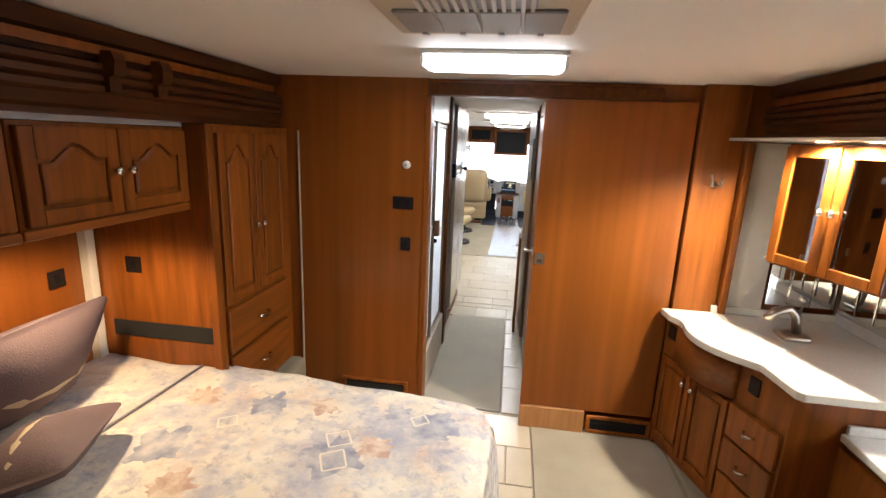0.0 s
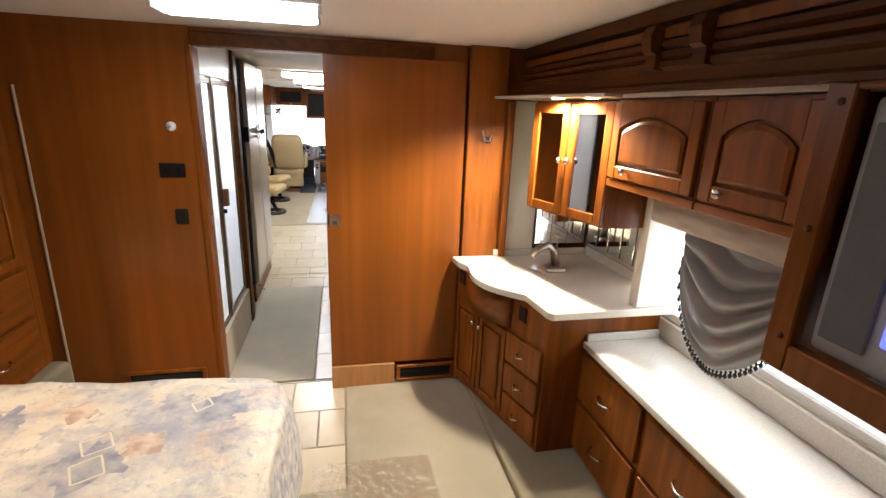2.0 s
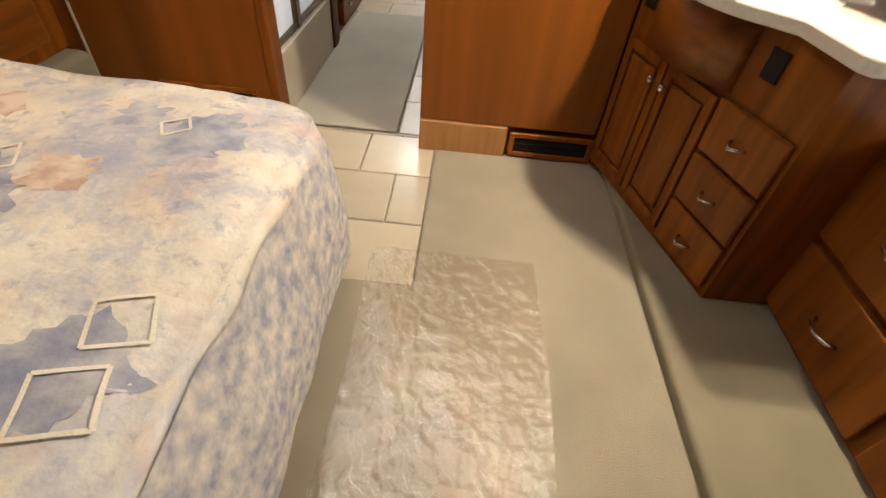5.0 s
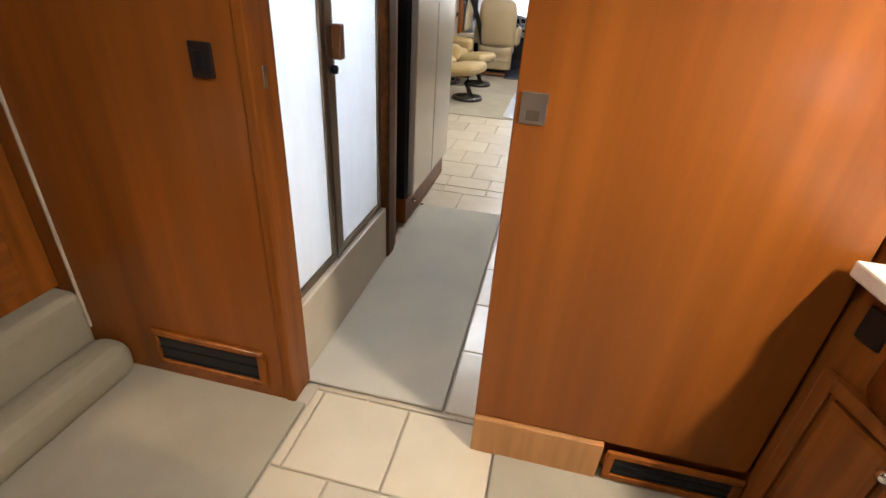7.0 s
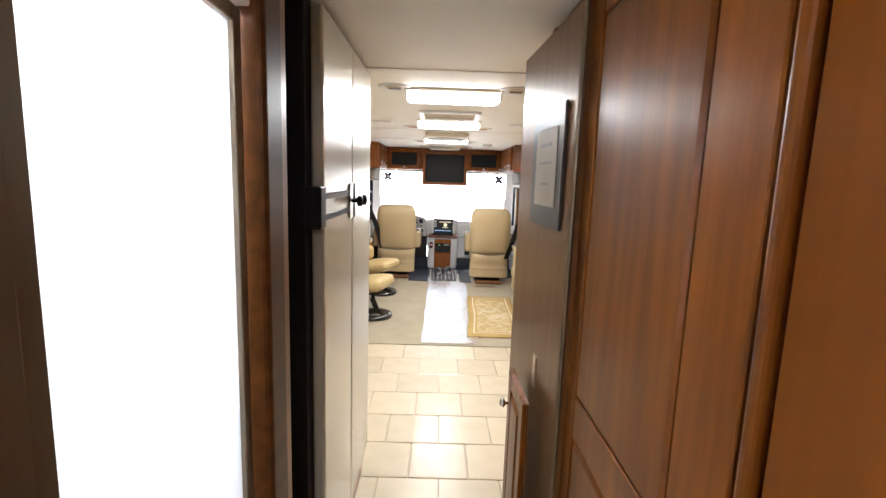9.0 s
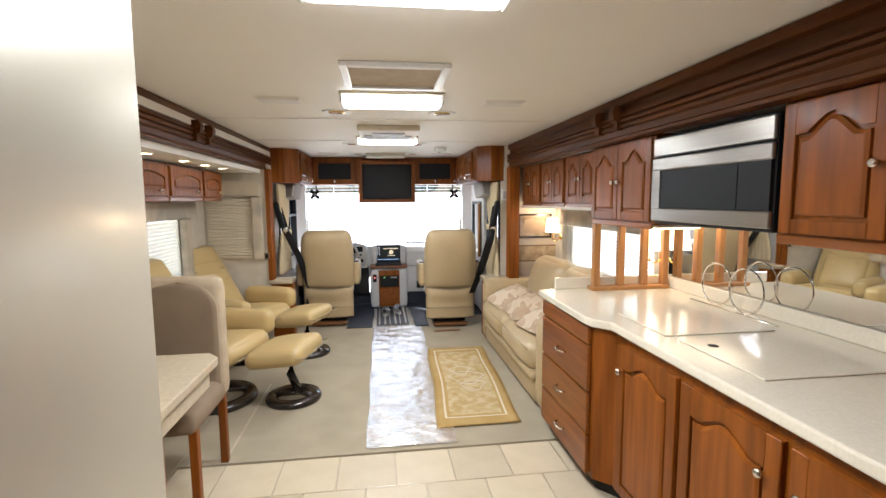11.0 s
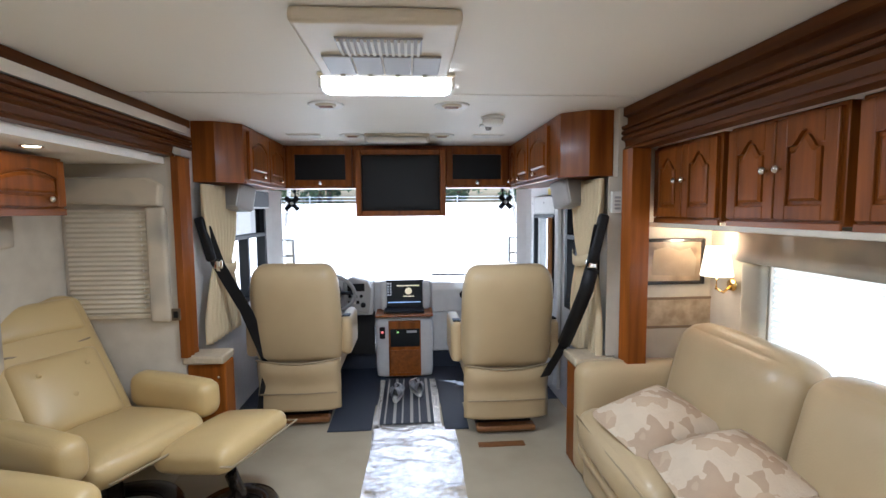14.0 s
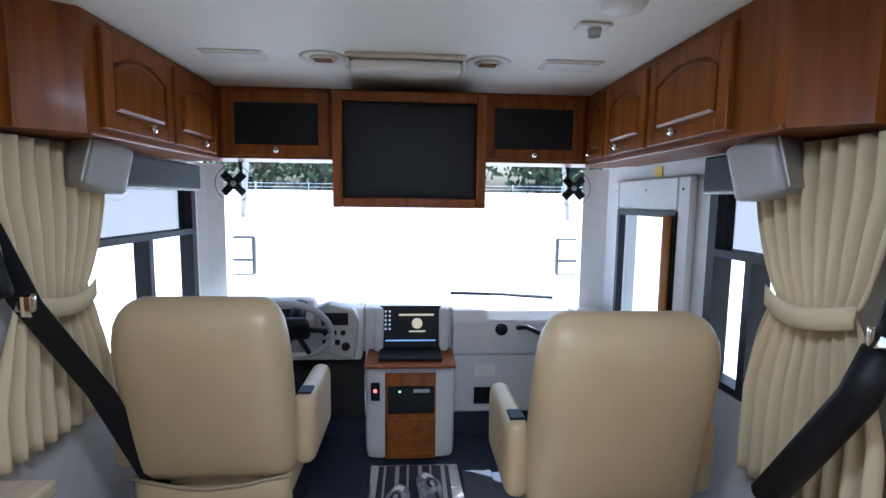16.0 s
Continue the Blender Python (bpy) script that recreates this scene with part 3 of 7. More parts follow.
part("latch_knob", lathe([(0, 0), (0.014, 0), (0.014, 0.02), (0, 0.024)], 12, m=pose(0, 0, 0, 0, 90), at=(-0.418, 5.52, 1.03)), BLACK, sh, "black knob", smooth=True)
part("head", box(-0.45, -0.41, 5.12, 6.03, 1.85, CEIL - 0.001, 0.003), WALLW, sh)
# Unseen dome, added to whiten the frosted doors; it glows in daylight's place.
part("skylight", lathe([(0, 0), (0.22, 0), (0.22, -0.03), (0, -0.05)], 20, at=(-0.85, 5.62, CEIL - 0.002)), glow("skylight_dome_glow", (0.95, 0.98, 1), 13.0), sh, "unseen skylight dome added to glow in place of daylight", smooth=True)
setting("trim_shower_post", box(-0.47, -0.39, 6.037, 6.14, 0, CEIL - 0.001, 0.012, 3), CHERRY_D, "rounded cherry post beside the shower")
setting("trim_shower_post_edge", box(-0.47, -0.40, 6.142, 6.20, 0, CEIL - 0.001, 0.012, 3), CHERRY, "second rounded cherry post")
# Near-black wall; the shade of the gap is put into its colour.
setting("wall_fridge_gap_shade", box(-1.88, -0.52, 6.36, 6.41, 0, CEIL - 0.001), RECESS_SHADE, "wall painted near-black as the shade in the gap beside the refrigerator")
fg = thing("refrigerator", (-0.75, 6.93, 0), "tall side-by-side refrigerator with champagne panel doors", "refrigerator")
part("body", box(-1.2, -0.44, 6.47, 7.45, 0.16, 2.04), BLACK, fg)
part("kick_drawer", box(-1.2, -0.43, 6.47, 7.45, 0.0, 0.155, 0.004), CHERRY, fg, "cherry kick panel")
part("drawer_knob", lathe([(0, 0), (0.010, 0), (0.010, 0.02), (0, 0.022)], 10, m=pose(0, 0, 0, 0, 90), at=(-0.43, 6.62, 0.10)), CHROME, fg, smooth=True)
for y0, y1, s in ((6.52, 6.97, 1), (6.98, 7.44, -1)):
    d = part("door", box(-0.438, -0.40, y0, y1, 0.17, 2.03, 0.008, 2), FRIDGE, fg)
    yk = y1 - 0.045 if s > 0 else y0 + 0.045
    part("latch_plate", box(-0.398, -0.393, yk - 0.03, yk + 0.03, 1.40, 1.53, 0.003), STEEL, d)
    part("latch_knob", lathe([(0.006, 0), (0.007, 0.02), (0.02, 0.025), (0.02, 0.04), (0, 0.045)], 12, m=pose(0, 0, 0, 0, 90), at=(-0.394, yk, 1.465)), BLACK, d, smooth=True)
part("strap", box(-0.399, -0.394, 6.52, 6.895, 1.488, 1.505), BLACK, fg, "black travel strap")
part("strap", box(-0.399, -0.394, 6.52, 6.895, 1.425, 1.442), BLACK, fg, "black travel strap")
part("strap_hinge", box(-0.44, -0.392, 6.455, 6.518, 1.405, 1.525, 0.004), BLACK, fg)
setting("wall_fridge_side", box(-1.88, -0.44, 7.455, 7.5, 0, CEIL - 0.001), PALE, "pale wall beside the refrigerator")

setting("wall_closet_end", box(0.30, 1.88, 6.76, 6.80, 0, CEIL - 0.001), CHERRY, "cherry end of the closet")
cl = thing("closet", (0.3, 5.7, 0), "cherry corridor closet with tall raised-panel doors", "closet")
part("carcass", box(0.312, 0.367, 5.065, 6.74, 0, CEIL - 0.001), CHERRY, cl)
part("side_panel", box(0.295, 0.311, 5.065, 5.598, 0.02, CEIL - 0.002, 0.003), PANEL, cl, "flat glossy cherry veneer panel")
part("rounded_strip", box(0.283, 0.311, 5.609, 5.628, 0.02, CEIL - 0.002, 0.009, 3), CHERRY, cl, "rounded moulding beside the tall door")
td = part("tall_door", box(0.306, 0.311, 5.640, 6.300, 0.05, 2.03), CHERRY, cl, "closed cherry door with two raised panels")
for y0, y1 in ((5.640, 5.775), (6.235, 6.300)):
    part("stile", box(0.289, 0.3055, y0, y1, 0.05, 2.03, 0.003), CHERRY, td)
for z0, z1 in ((0.05, 0.16), (0.927, 1.035), (1.93, 2.03)):
    part("rail", box(0.2895, 0.3055, 5.776, 6.234, z0, z1, 0.003), CHERRY, td)
for z0, z1 in ((0.165, 0.922), (1.040, 1.925)):
    b = box(0.293, 0.3055, 5.784, 6.226, z0, z1)
    front = [f for f in b.faces if f.calc_center_median().x < 0.294]
    bmesh.ops.recalc_face_normals(b, faces=b.faces)
    bmesh.ops.inset_region(b, faces=front, thickness=0.014, depth=0.005)
    part("panel", b, CHERRY, td)
part("rose", lathe([(0, 0), (0.030, 0), (0.030, 0.006), (0.024, 0.011), (0.010, 0.013), (0, 0.013)], 20, m=pose(0, 0, 0, 0, -90), at=(0.289, 5.700, 0.965)), NICKEL, td, "satin nickel rose", smooth=True)
part("lever", tube([(0.283, 5.700, 0.965), (0.249, 5.700, 0.965), (0.237, 5.708, 0.965), (0.233, 5.725, 0.965), (0.234, 5.775, 0.962), (0.240, 5.815, 0.968)], 0.0105), NICKEL, td, "satin nickel lever handle", smooth=True)
bd = thing("bath_door", (0.23, 6.5, 0), "bronze laminate corridor door standing open against the closet", "door")
mb = pose(0.285, 6.31, 0, 0, 0, 93)
part("leaf", box(0.0, 0.60, -0.012, 0.018, 0.03, 1.99, 0.003), DARKDOOR, bd, m=mb)
part("hinge", tube([(-0.006, 0.016, 0.04), (-0.006, 0.016, 1.98)], 0.007), BRONZE, bd, "long piano hinge", m=mb)
nt = single("notice_board", box(0.07, 0.38, 0.019, 0.027, 1.43, 1.77, 0.002), BOARD, "grey framed notice hung on the corridor door", "notice")
bmesh_plate = box(0.12, 0.33, 0.0275, 0.029, 1.49, 1.71)
ORG[nt.name] = (0, 0, 0)
npg = part("page", bmesh_plate, WALLP, nt, "cream printed page")
part("text_bars", join(join(box(0.17, 0.28, 0.0295, 0.0305, 1.66, 1.67), box(0.16, 0.29, 0.0295, 0.0305, 1.61, 1.617)), box(0.18, 0.26, 0.0295, 0.0305, 1.55, 1.557)), GREY_P, npg)
nt.matrix_basis = mb
part("strike_plate", box(0.22, 0.25, 0.0185, 0.022, 0.92, 1.02), NICKEL, bd, m=mb)
lc = thing("low_cabinet", (0.3, 6.72, 0), "small cherry cabinet with its door ajar", "cabinet")
part("body", box(0.34, 0.60, 6.805, 7.05, 0, 0.82, 0.004), CHERRY, lc)
panel_door(lc, facing(0.222, 6.575, 0.012, "W"), 0.27, 0.895, style="", knob=(-0.105, 0.78), label="small door standing open along the corridor")

# header fascias of the slide-out rooms


def fascia(name, x, sx, y0, y1, z0, z1, label):
    """Fluted cherry beam along y; sx: the side to which it looks."""
    pts, n = [(x, z1)], 0
    h = z1 - z0
    prof = [(0.00, 0.0), (0.035, 0.02), (0.035, 0.20), (0.012, 0.24), (0.012, 0.40), (0.045, 0.44), (0.045, 0.50), (0.03, 0.53), (0.045, 0.56), (0.045, 0.62), (0.03, 0.65), (0.045, 0.68), (0.045, 0.74), (0.025, 0.78), (0.02, 0.90), (0.03, 0.94), (0.03, 1.0)]
    pts = [(x + sx * d, z1 - h * k) for d, k in prof] + [(x - sx * 0.05, z0), (x - sx * 0.05, z1)]
    return setting(name, prism(pts, y0, y1, "y"), CHERRY_D, label)


fascia("beam_living_left", -1.27, 1, 7.5, 12.05, 1.82, CEIL, "fluted dark cherry beam above the recliner bay")
fascia("beam_living_right", 1.30, -1, 6.8, 11.72, 1.82, CEIL, "fluted dark cherry beam above the kitchen")
fascia("beam_bedroom_right", 1.38, -1, 0.7, 4.97, 1.80, CEIL, "fluted cherry beam above the vanity")
fascia("beam_bedroom_left", -1.30, 1, 0.7, 4.99, 1.76, CEIL, "fluted cherry beam above the bed")
setting("trim_strip_left", box(-1.254, -1.232, 7.5, 12.0, 1.968, 2.012), PALE, "pale strip along the beam")
setting("trim_strip_bed", box(-1.266, -1.258, 0.8, 4.9, 1.955, 1.985), CHERRY, "cherry strip along the bed beam")
setting("trim_strip_vanity", box(1.338, 1.346, 0.8, 4.9, 1.955, 1.985), CHERRY, "cherry strip along the vanity beam")
setting("soffit_living_left", box(-1.87, -1.30, 7.5, 11.85, 1.78, 1.82), VINYL, "off-white soffit of the recliner bay")
setting("soffit_living_right", box(1.34, 1.80, 6.8, 11.62, 1.83, 1.86), VINYL, "soffit of the kitchen bay")
setting("soffit_bed", box(-1.90, -1.35, 0.7, 4.99, 1.74, 1.76), VINYL, "soffit of the bed bay")
setting("soffit_vanity", box(1.42, 1.88, 0.7, 4.99, 1.785, 1.80), PALE, "soffit of the vanity bay")
setting("trim_post_left", prism([(-1.255, 11.83), (-1.215, 11.83), (-1.205, 11.85), (-1.215, 11.87), (-1.205, 11.89), (-1.215, 11.91), (-1.205, 11.95), (-1.255, 11.96)], 0.66, 1.82, "z"), CHERRY, "fluted cherry post beside the driver's curtain")
setting("trim_post_right", prism([(1.35, 11.47), (1.25, 11.47), (1.235, 11.49), (1.245, 11.505), (1.235, 11.52), (1.245, 11.535), (1.235, 11.555), (1.25, 11.575), (1.35, 11.575)], 0.66, 1.82, "z"), CHERRY, "fluted cherry post beside the sofa")


def hook_pair(y, x, sx, z):
    """Dark wooden scroll brackets of the beam."""
    for k in (0, 0.22):
        bm = prism([(x, z + 0.13), (x + sx * 0.05, z + 0.13), (x + sx * 0.062, z + 0.10), (x + sx * 0.055, z + 0.055), (x + sx * 0.035, z + 0.045), (x + sx * 0.035, z), (x, z)], y + k, y + k + 0.05, "y")
        single("beam_bracket", bm, CHERRY_D, "dark cherry scroll bracket on the beam", "bracket", "brackets on the beams")


hook_pair(9.25, 1.272, -1, 1.87)
hook_pair(9.9, -1.238, 1, 1.87)
hook_pair(3.51, 1.352, -1, 1.86)
hook_pair(3.75, -1.27, 1, 1.84)

# carpets
setting("carpet_bedroom", box(-1.1, 1.09, 0.7, 4.12, -0.012, 0.006), CARPET, "beige bedroom carpet")
setting("carpet_bedroom_left", box(-1.1, -0.34, 4.12, 4.998, -0.012, 0.006), CARPET, "beige carpet beside the bed")
setting("carpet_bedroom_right", box(0.33, 1.09, 4.12, 4.998, -0.012, 0.006), CARPET, "beige carpet before the sliding door")
setting("carpet_step_right", box(1.09, 1.88, 0.7, 4.998, -0.012, 0.05, 0.015, 3), CARPET_D, "carpeted step of the vanity bay")
setting("carpet_step_left", box(-1.9, -1.15, 0.7, 4.998, -0.012, 0.315, 0.04, 4), CARPET_D, "carpeted platform of the bed bay")
setting("carpet_step_low", box(-1.149, -0.99, 4.1, 4.998, -0.012, 0.14, 0.06, 4), CARPET_D, "rounded carpeted step before the bed bay")
setting("carpet_runner", box(-0.40, 0.13, 5.10, 6.79, -0.002, 0.010, 0.004), RUNNER, "pale carpet runner in the corridor")
setting("carpet_living", box(-1.24, 1.24, 9.41, 12.62, -0.012, 0.004), CARPET, "beige living room carpet")
setting("carpet_slide_left", box(-1.87, -1.24, 7.5, 11.85, -0.012, 0.012, 0.004), CARPET, "beige carpet of the recliner bay")
setting("carpet_slide_right", box(1.24, 1.80, 6.8, 11.62, -0.012, 0.012, 0.004), CARPET, "beige carpet of the sofa bay")
setting("carpet_cab", box(-1.24, 1.24, 12.62, 13.6, -0.012, 0.003), RUBBER, "dark cab floor")


def film_sheet(name, x0, x1, y0, y1, z, label, material=None, crease=0.0, n=34):
    """Thin plastic laid on the floor; crease adds sharp ridges."""

    def f(u, v):
        x, y = x0 + (x1 - x0) * u, y0 + (y1 - y0) * v
        w = noise.noise(Vector((x * 9, y * 9, 1))) * 0.5 + noise.noise(Vector((x * 26, y * 22, 3))) * 0.35
        ridge = crease * ((1 - abs(noise.noise(Vector((x * 20, y * 15, 7))))) ** 4 + 0.6 * (1 - abs(noise.noise(Vector((x * 46, y * 36, 2))))) ** 3)
        return (x + 0.006 * math.sin(y * 7), y, z + 0.013 * max(0, w + 0.2) + ridge)
    return single(name, sheet(f, n, int(n * (y1 - y0) / (x1 - x0))), material or FILM, label, "floor film", smooth=True)


film_sheet("floor_film", -0.19, 0.37, 9.45, 12.20, 0.008, "crinkled clear plastic film laid on the living room carpet")
film_sheet("floor_film", 0.17, 0.74, 2.0, 4.28, 0.010, "crinkled clear plastic film laid on the bedroom carpet", FILM_B, 0.0055, 100)

# ---- bedroom ----
bed = thing("bed", (-0.9, 3.4, 0), "queen bed with a cream and blue printed bedspread", "bed")
part("base", box(-1.85, -0.08, 2.68, 4.08, 0.012, 0.36, 0.01), SUEDE, bed)


def spread(u, v):
    # u: from the headboard over the foot edge to the floor; v: from the rear side over to the front side
    top = 0.60
    wx, wy, drop = 1.96, 1.52, 0.42
    s = u * (wx + drop)
    t = v * (wy + 2 * drop) - drop
    x, z = (-1.88 + s, top) if s < wx else (0.08, top - (s - wx))
    if t < 0:
        y, zz = 2.63, top + t
    elif t > wy:
        y, zz = 4.17, top - (t - wy)
    else:
        y, zz = 2.64 + t, top
    z = min(z, zz)
    hang = top - z
    r = 0.05
    cx, cy, rc = 0.08 - 0.14, 4.17 - 0.14, 0.14
    if x > cx and y > cy:
        d = math.hypot(x - cx, y - cy)
        if d > rc:
            x, y = cx + (x - cx) * rc / d, cy + (y - cy) * rc / d
    x += 0.02 * noise.noise(Vector((y * 6, z * 3, 0))) * (hang > 0.03) + (0.20 * min(hang, 0.30) if s >= wx else 0)
    y += (0.10 * hang * (1 if t > wy else -1 if t < 0 else 0)) + 0.018 * math.sin(x * 14) * (hang > 0.03)
    z += 0.014 * noise.noise(Vector((x * 3, y * 3, 2))) + 0.006 * noise.noise(Vector((x * 11, y * 11, 5)))
    if s < wx and 0 < t < wy:
        e = min(wx - s, t, wy - t)
        z -= max(0, 0.08 - e) ** 2 / 0.16
    y += 0.02 + 0.085 * max(0.0, -x) * max(0.0, min(1.0, t / wy))
    return (x, y, z)


part("bedspread", sheet(spread, 76, 70, 0.0), QUILT, bed, "cream cotton bedspread with blue and peach print", smooth=True)
for cx, cy, sz, a in ((-0.03, 3.45, 0.085, 20), (-0.03, 3.32, 0.09, 18), (-0.48, 3.76, 0.085, 30), (-0.455, 3.64, 0.085, 28), (-0.275, 3.37, 0.09, 10), (-0.75, 3.2, 0.08, 42), (-0.95, 3.75, 0.07, 33), (-0.55, 3.05, 0.08, 45), (-0.20, 3.95, 0.06, 30)):
    bm = bmesh.new()
    for k in range(4):
        def side(u, v, k=k):
            q = pose(cx, cy, 0, 0, 0, a + 90 * k) @ Vector((sz * (u - 0.5), -sz / 2 + 0.007 * (v - 0.5), 0))
            w = spread((q.x + 1.88) / 2.38, (q.y - 2.64 + 0.42) / 2.36)
            return (w[0], w[1], w[2] + 0.004)
        join(bm, sheet(side, 6, 1))
    part("printed_square", bm, PALECLOTH, bed, "pale printed square outline")


def foot_band(u, v):
    p = spread((2.005 + 0.375 * v) / 2.38, 0.18 + 0.60 * u)
    return (p[0] + 0.004, p[1], p[2] + 0.003)


part("foot_band", sheet(foot_band, 60, 22), FOOTPRINT, bed, "densely printed slate band over the foot end", smooth=True)


def motif(cx, cy, size, turn, material, seed, label):
    """An irregular printed patch that follows the spread."""
    bm = bmesh.new()
    mid = None
    ring = []
    n = 40

    def on(x, y):
        w = spread((x + 1.88) / 2.38, (y - 2.66 + 0.42) / (2.36 + 0.06 * max(0, -x)))
        return (w[0], w[1], w[2] + 0.0015)
    for layer in range(1, 5):
        row = []
        for i in range(n):
            a = 2 * math.pi * i / n
            sq = 1 / max(abs(math.cos(a)), abs(math.sin(a)))
            r = size * (0.55 * sq + 0.35 * noise.noise(Vector((3 * math.cos(a), 3 * math.sin(a), seed)))) * layer / 4
            q = Matrix.Rotation(radians(turn), 2) @ Vector((r * math.cos(a), r * math.sin(a)))
            row.append(bm.verts.new(on(cx + q.x, cy + q.y)))
        ring.append(row)
    mid = bm.verts.new(on(cx, cy))
    for i in range(n):
        j = (i + 1) % n
        bm.faces.new((mid, ring[0][i], ring[0][j]))
        for a, b in zip(ring, ring[1:]):
            bm.faces.new((a[i], b[i], b[j], a[j]))
    bmesh.ops.recalc_face_normals(bm, faces=bm.faces)
    part("printed_patch", bm, material, bed, label, smooth=True)


for k, (cx, cy, sz, tn) in enumerate(((-0.12, 3.97, 0.13, 20), (-0.30, 4.02, 0.09, 5), (-0.07, 3.38, 0.15, 40), (-0.47, 3.70, 0.16, 35), (-0.28, 3.37, 0.10, 10), (-0.75, 3.22, 0.15, 42), (-0.16, 3.90, 0.11, 30), (-1.10, 3.62, 0.15, 20), (-0.42, 3.02, 0.15, 45), (-0.60, 2.78, 0.10, 15), (-1.3, 3.25, 0.13, 10), (-0.85, 3.95, 0.12, 25))):
    motif(cx, cy, sz, tn, SLATE, k, "slate blue printed patch")
for k, (cx, cy, sz, tn) in enumerate(((-0.33, 3.78, 0.10, 10), (-0.92, 3.45, 0.11, 50), (-0.28, 3.12, 0.09, 20), (-0.62, 3.38, 0.09, 0), (-1.15, 3.95, 0.11, 15), (-0.62, 4.0, 0.09, 35))):
    motif(cx, cy, sz, tn, PEACH, 20 + k, "peach printed patch")
part("seam", tube([(-1.33, 4.22, 0.606), (-1.36, 3.7, 0.608), (-1.34, 3.2, 0.607), (-1.32, 2.66, 0.604)], 0.006, 6), SATIN, bed, "dark seam across the spread", smooth=True)


def pillow(name, loc, rot, size, material, label, band=None):
    ob = single(name, soft(-size[0] / 2, size[0] / 2, -size[1] / 2, size[1] / 2, -size[2] / 2, size[2] / 2, size[2] * 0.5, (0, 0, size[2] * 0.45), 9), material, label, "pillow", smooth=True)
    for v in ob.data.vertices:
        k = max(abs(v.co.x) / (size[0] / 2), abs(v.co.y) / (size[1] / 2))
        v.co.z *= max(0.10, 1 - k ** 3)
    ob.matrix_basis = pose(*loc, *rot)
    if band:
        b = soft(-size[0] * 0.14, size[0] * 0.14, -size[1] / 2 + 0.01, size[1] / 2 - 0.01, -size[2] * 0.5, size[2] * 0.5, size[2] * 0.4, (0, 0, size[2] * 0.46), 7)
        for v in b.verts:
            k = abs(v.co.y) / (size[1] / 2)
            v.co.z *= max(0.10, 1 - k ** 3) * 1.03
        part("band", b, band, ob, "cream printed band", smooth=True)
    return ob


pillow("pillow", (-1.70, 3.70, 0.80), (0, -62, 4), (0.50, 0.66, 0.15), MAUVE, "mauve bed pillow with a cream printed band, leaning", CREAMCLOTH)
pillow("pillow", (-1.62, 3.02, 0.82), (0, -58, 0), (0.50, 0.66, 0.15), MAUVE, "mauve bed pillow with a cream printed band, leaning", CREAMCLOTH)
pillow("cushion", (-1.36, 3.45, 0.68), (0, -18, 20), (0.36, 0.40, 0.10), MAUVE, "small cushion with a cream band lying on the bed", CREAMCLOTH)

tc = thing("wardrobe", (-1.5, 4.6, 0.315), "tall cherry wardrobe with arched doors over two drawers", "wardrobe")
part("carcass", box(-1.89, -1.235, 4.235, 4.99, 0.317, 1.757), CHERRY, tc)
for yy, s in ((4.43, 1), (4.74, -1)):
    panel_door(tc, facing(-1.232, yy, 0.90, "E"), 0.30, 0.82, rise=0.07, st=0.05, knob=(0.125 * s, 0.36))
drawer(tc, facing(-1.232, 4.585, 0.64, "E"), 0.60, 0.235)
drawer(tc, facing(-1.232, 4.585, 0.375, "E"), 0.60, 0.245)
# Thin near-black plate paints the slot's inner shade; nothing is cut out.
part("slot_shade", box(-1.80, -1.27, 4.228, 4.234, 0.72, 0.80), RECESS_SHADE, tc, "near-black plate painted as the shade inside an open slot")
part("stile", box(-1.262, -1.222, 4.215, 4.27, 0.317, 1.757, 0.004), CHERRY, tc)


def wall_plate(name, loc, way, w, h, material, label, toggles=1):
    th = thing(name, loc, label, name.replace("_", " "))
    m = facing(*loc, way)
    part("plate", box(-w / 2, w / 2, -0.008, 0, -h / 2, h / 2, 0.003, 2), material, th, m=m)
    for i in range(toggles):
        cx = (i - (toggles - 1) / 2) * w / toggles
        part("rocker", box(cx - 0.013, cx + 0.013, -0.013, -0.0085, -h * 0.28, h * 0.28, 0.002), BLACK, th, m=m)
    return th


wall_plate("light_switch", (-0.525, BULK, 1.358), "S", 0.125, 0.074, BROWNPL, "dark brown double switch on the bulkhead", 2)
wall_plate("outlet", (-0.505, BULK, 1.112), "S", 0.062, 0.082, BROWNPL, "dark brown outlet on the bulkhead")
wall_plate("outlet", (-1.66, 4.234, 1.09), "S", 0.08, 0.08, BROWNPL, "dark brown outlet beside the bed")
wall_plate("outlet", (-1.895, 4.05, 1.05), "E", 0.08, 0.08, BROWNPL, "dark brown outlet above the pillow")
th = thing("thermostat", (-0.508, BULK, 1.58), "small round white wall sensor", "sensor")
part("case", lathe([(0, 0.02), (0.018, 0.018), (0.024, 0.010), (0.024, 0)], 18, m=pose(0, 0, 0, 90), at=(-0.508, BULK, 1.58)), WHITE, th, smooth=True)
part("dial", lathe([(0, 0.025), (0.009, 0.024), (0.010, 0.0205)], 14, m=pose(0, 0, 0, 90), at=(-0.508, BULK, 1.58)), GREY_P, th, smooth=True)
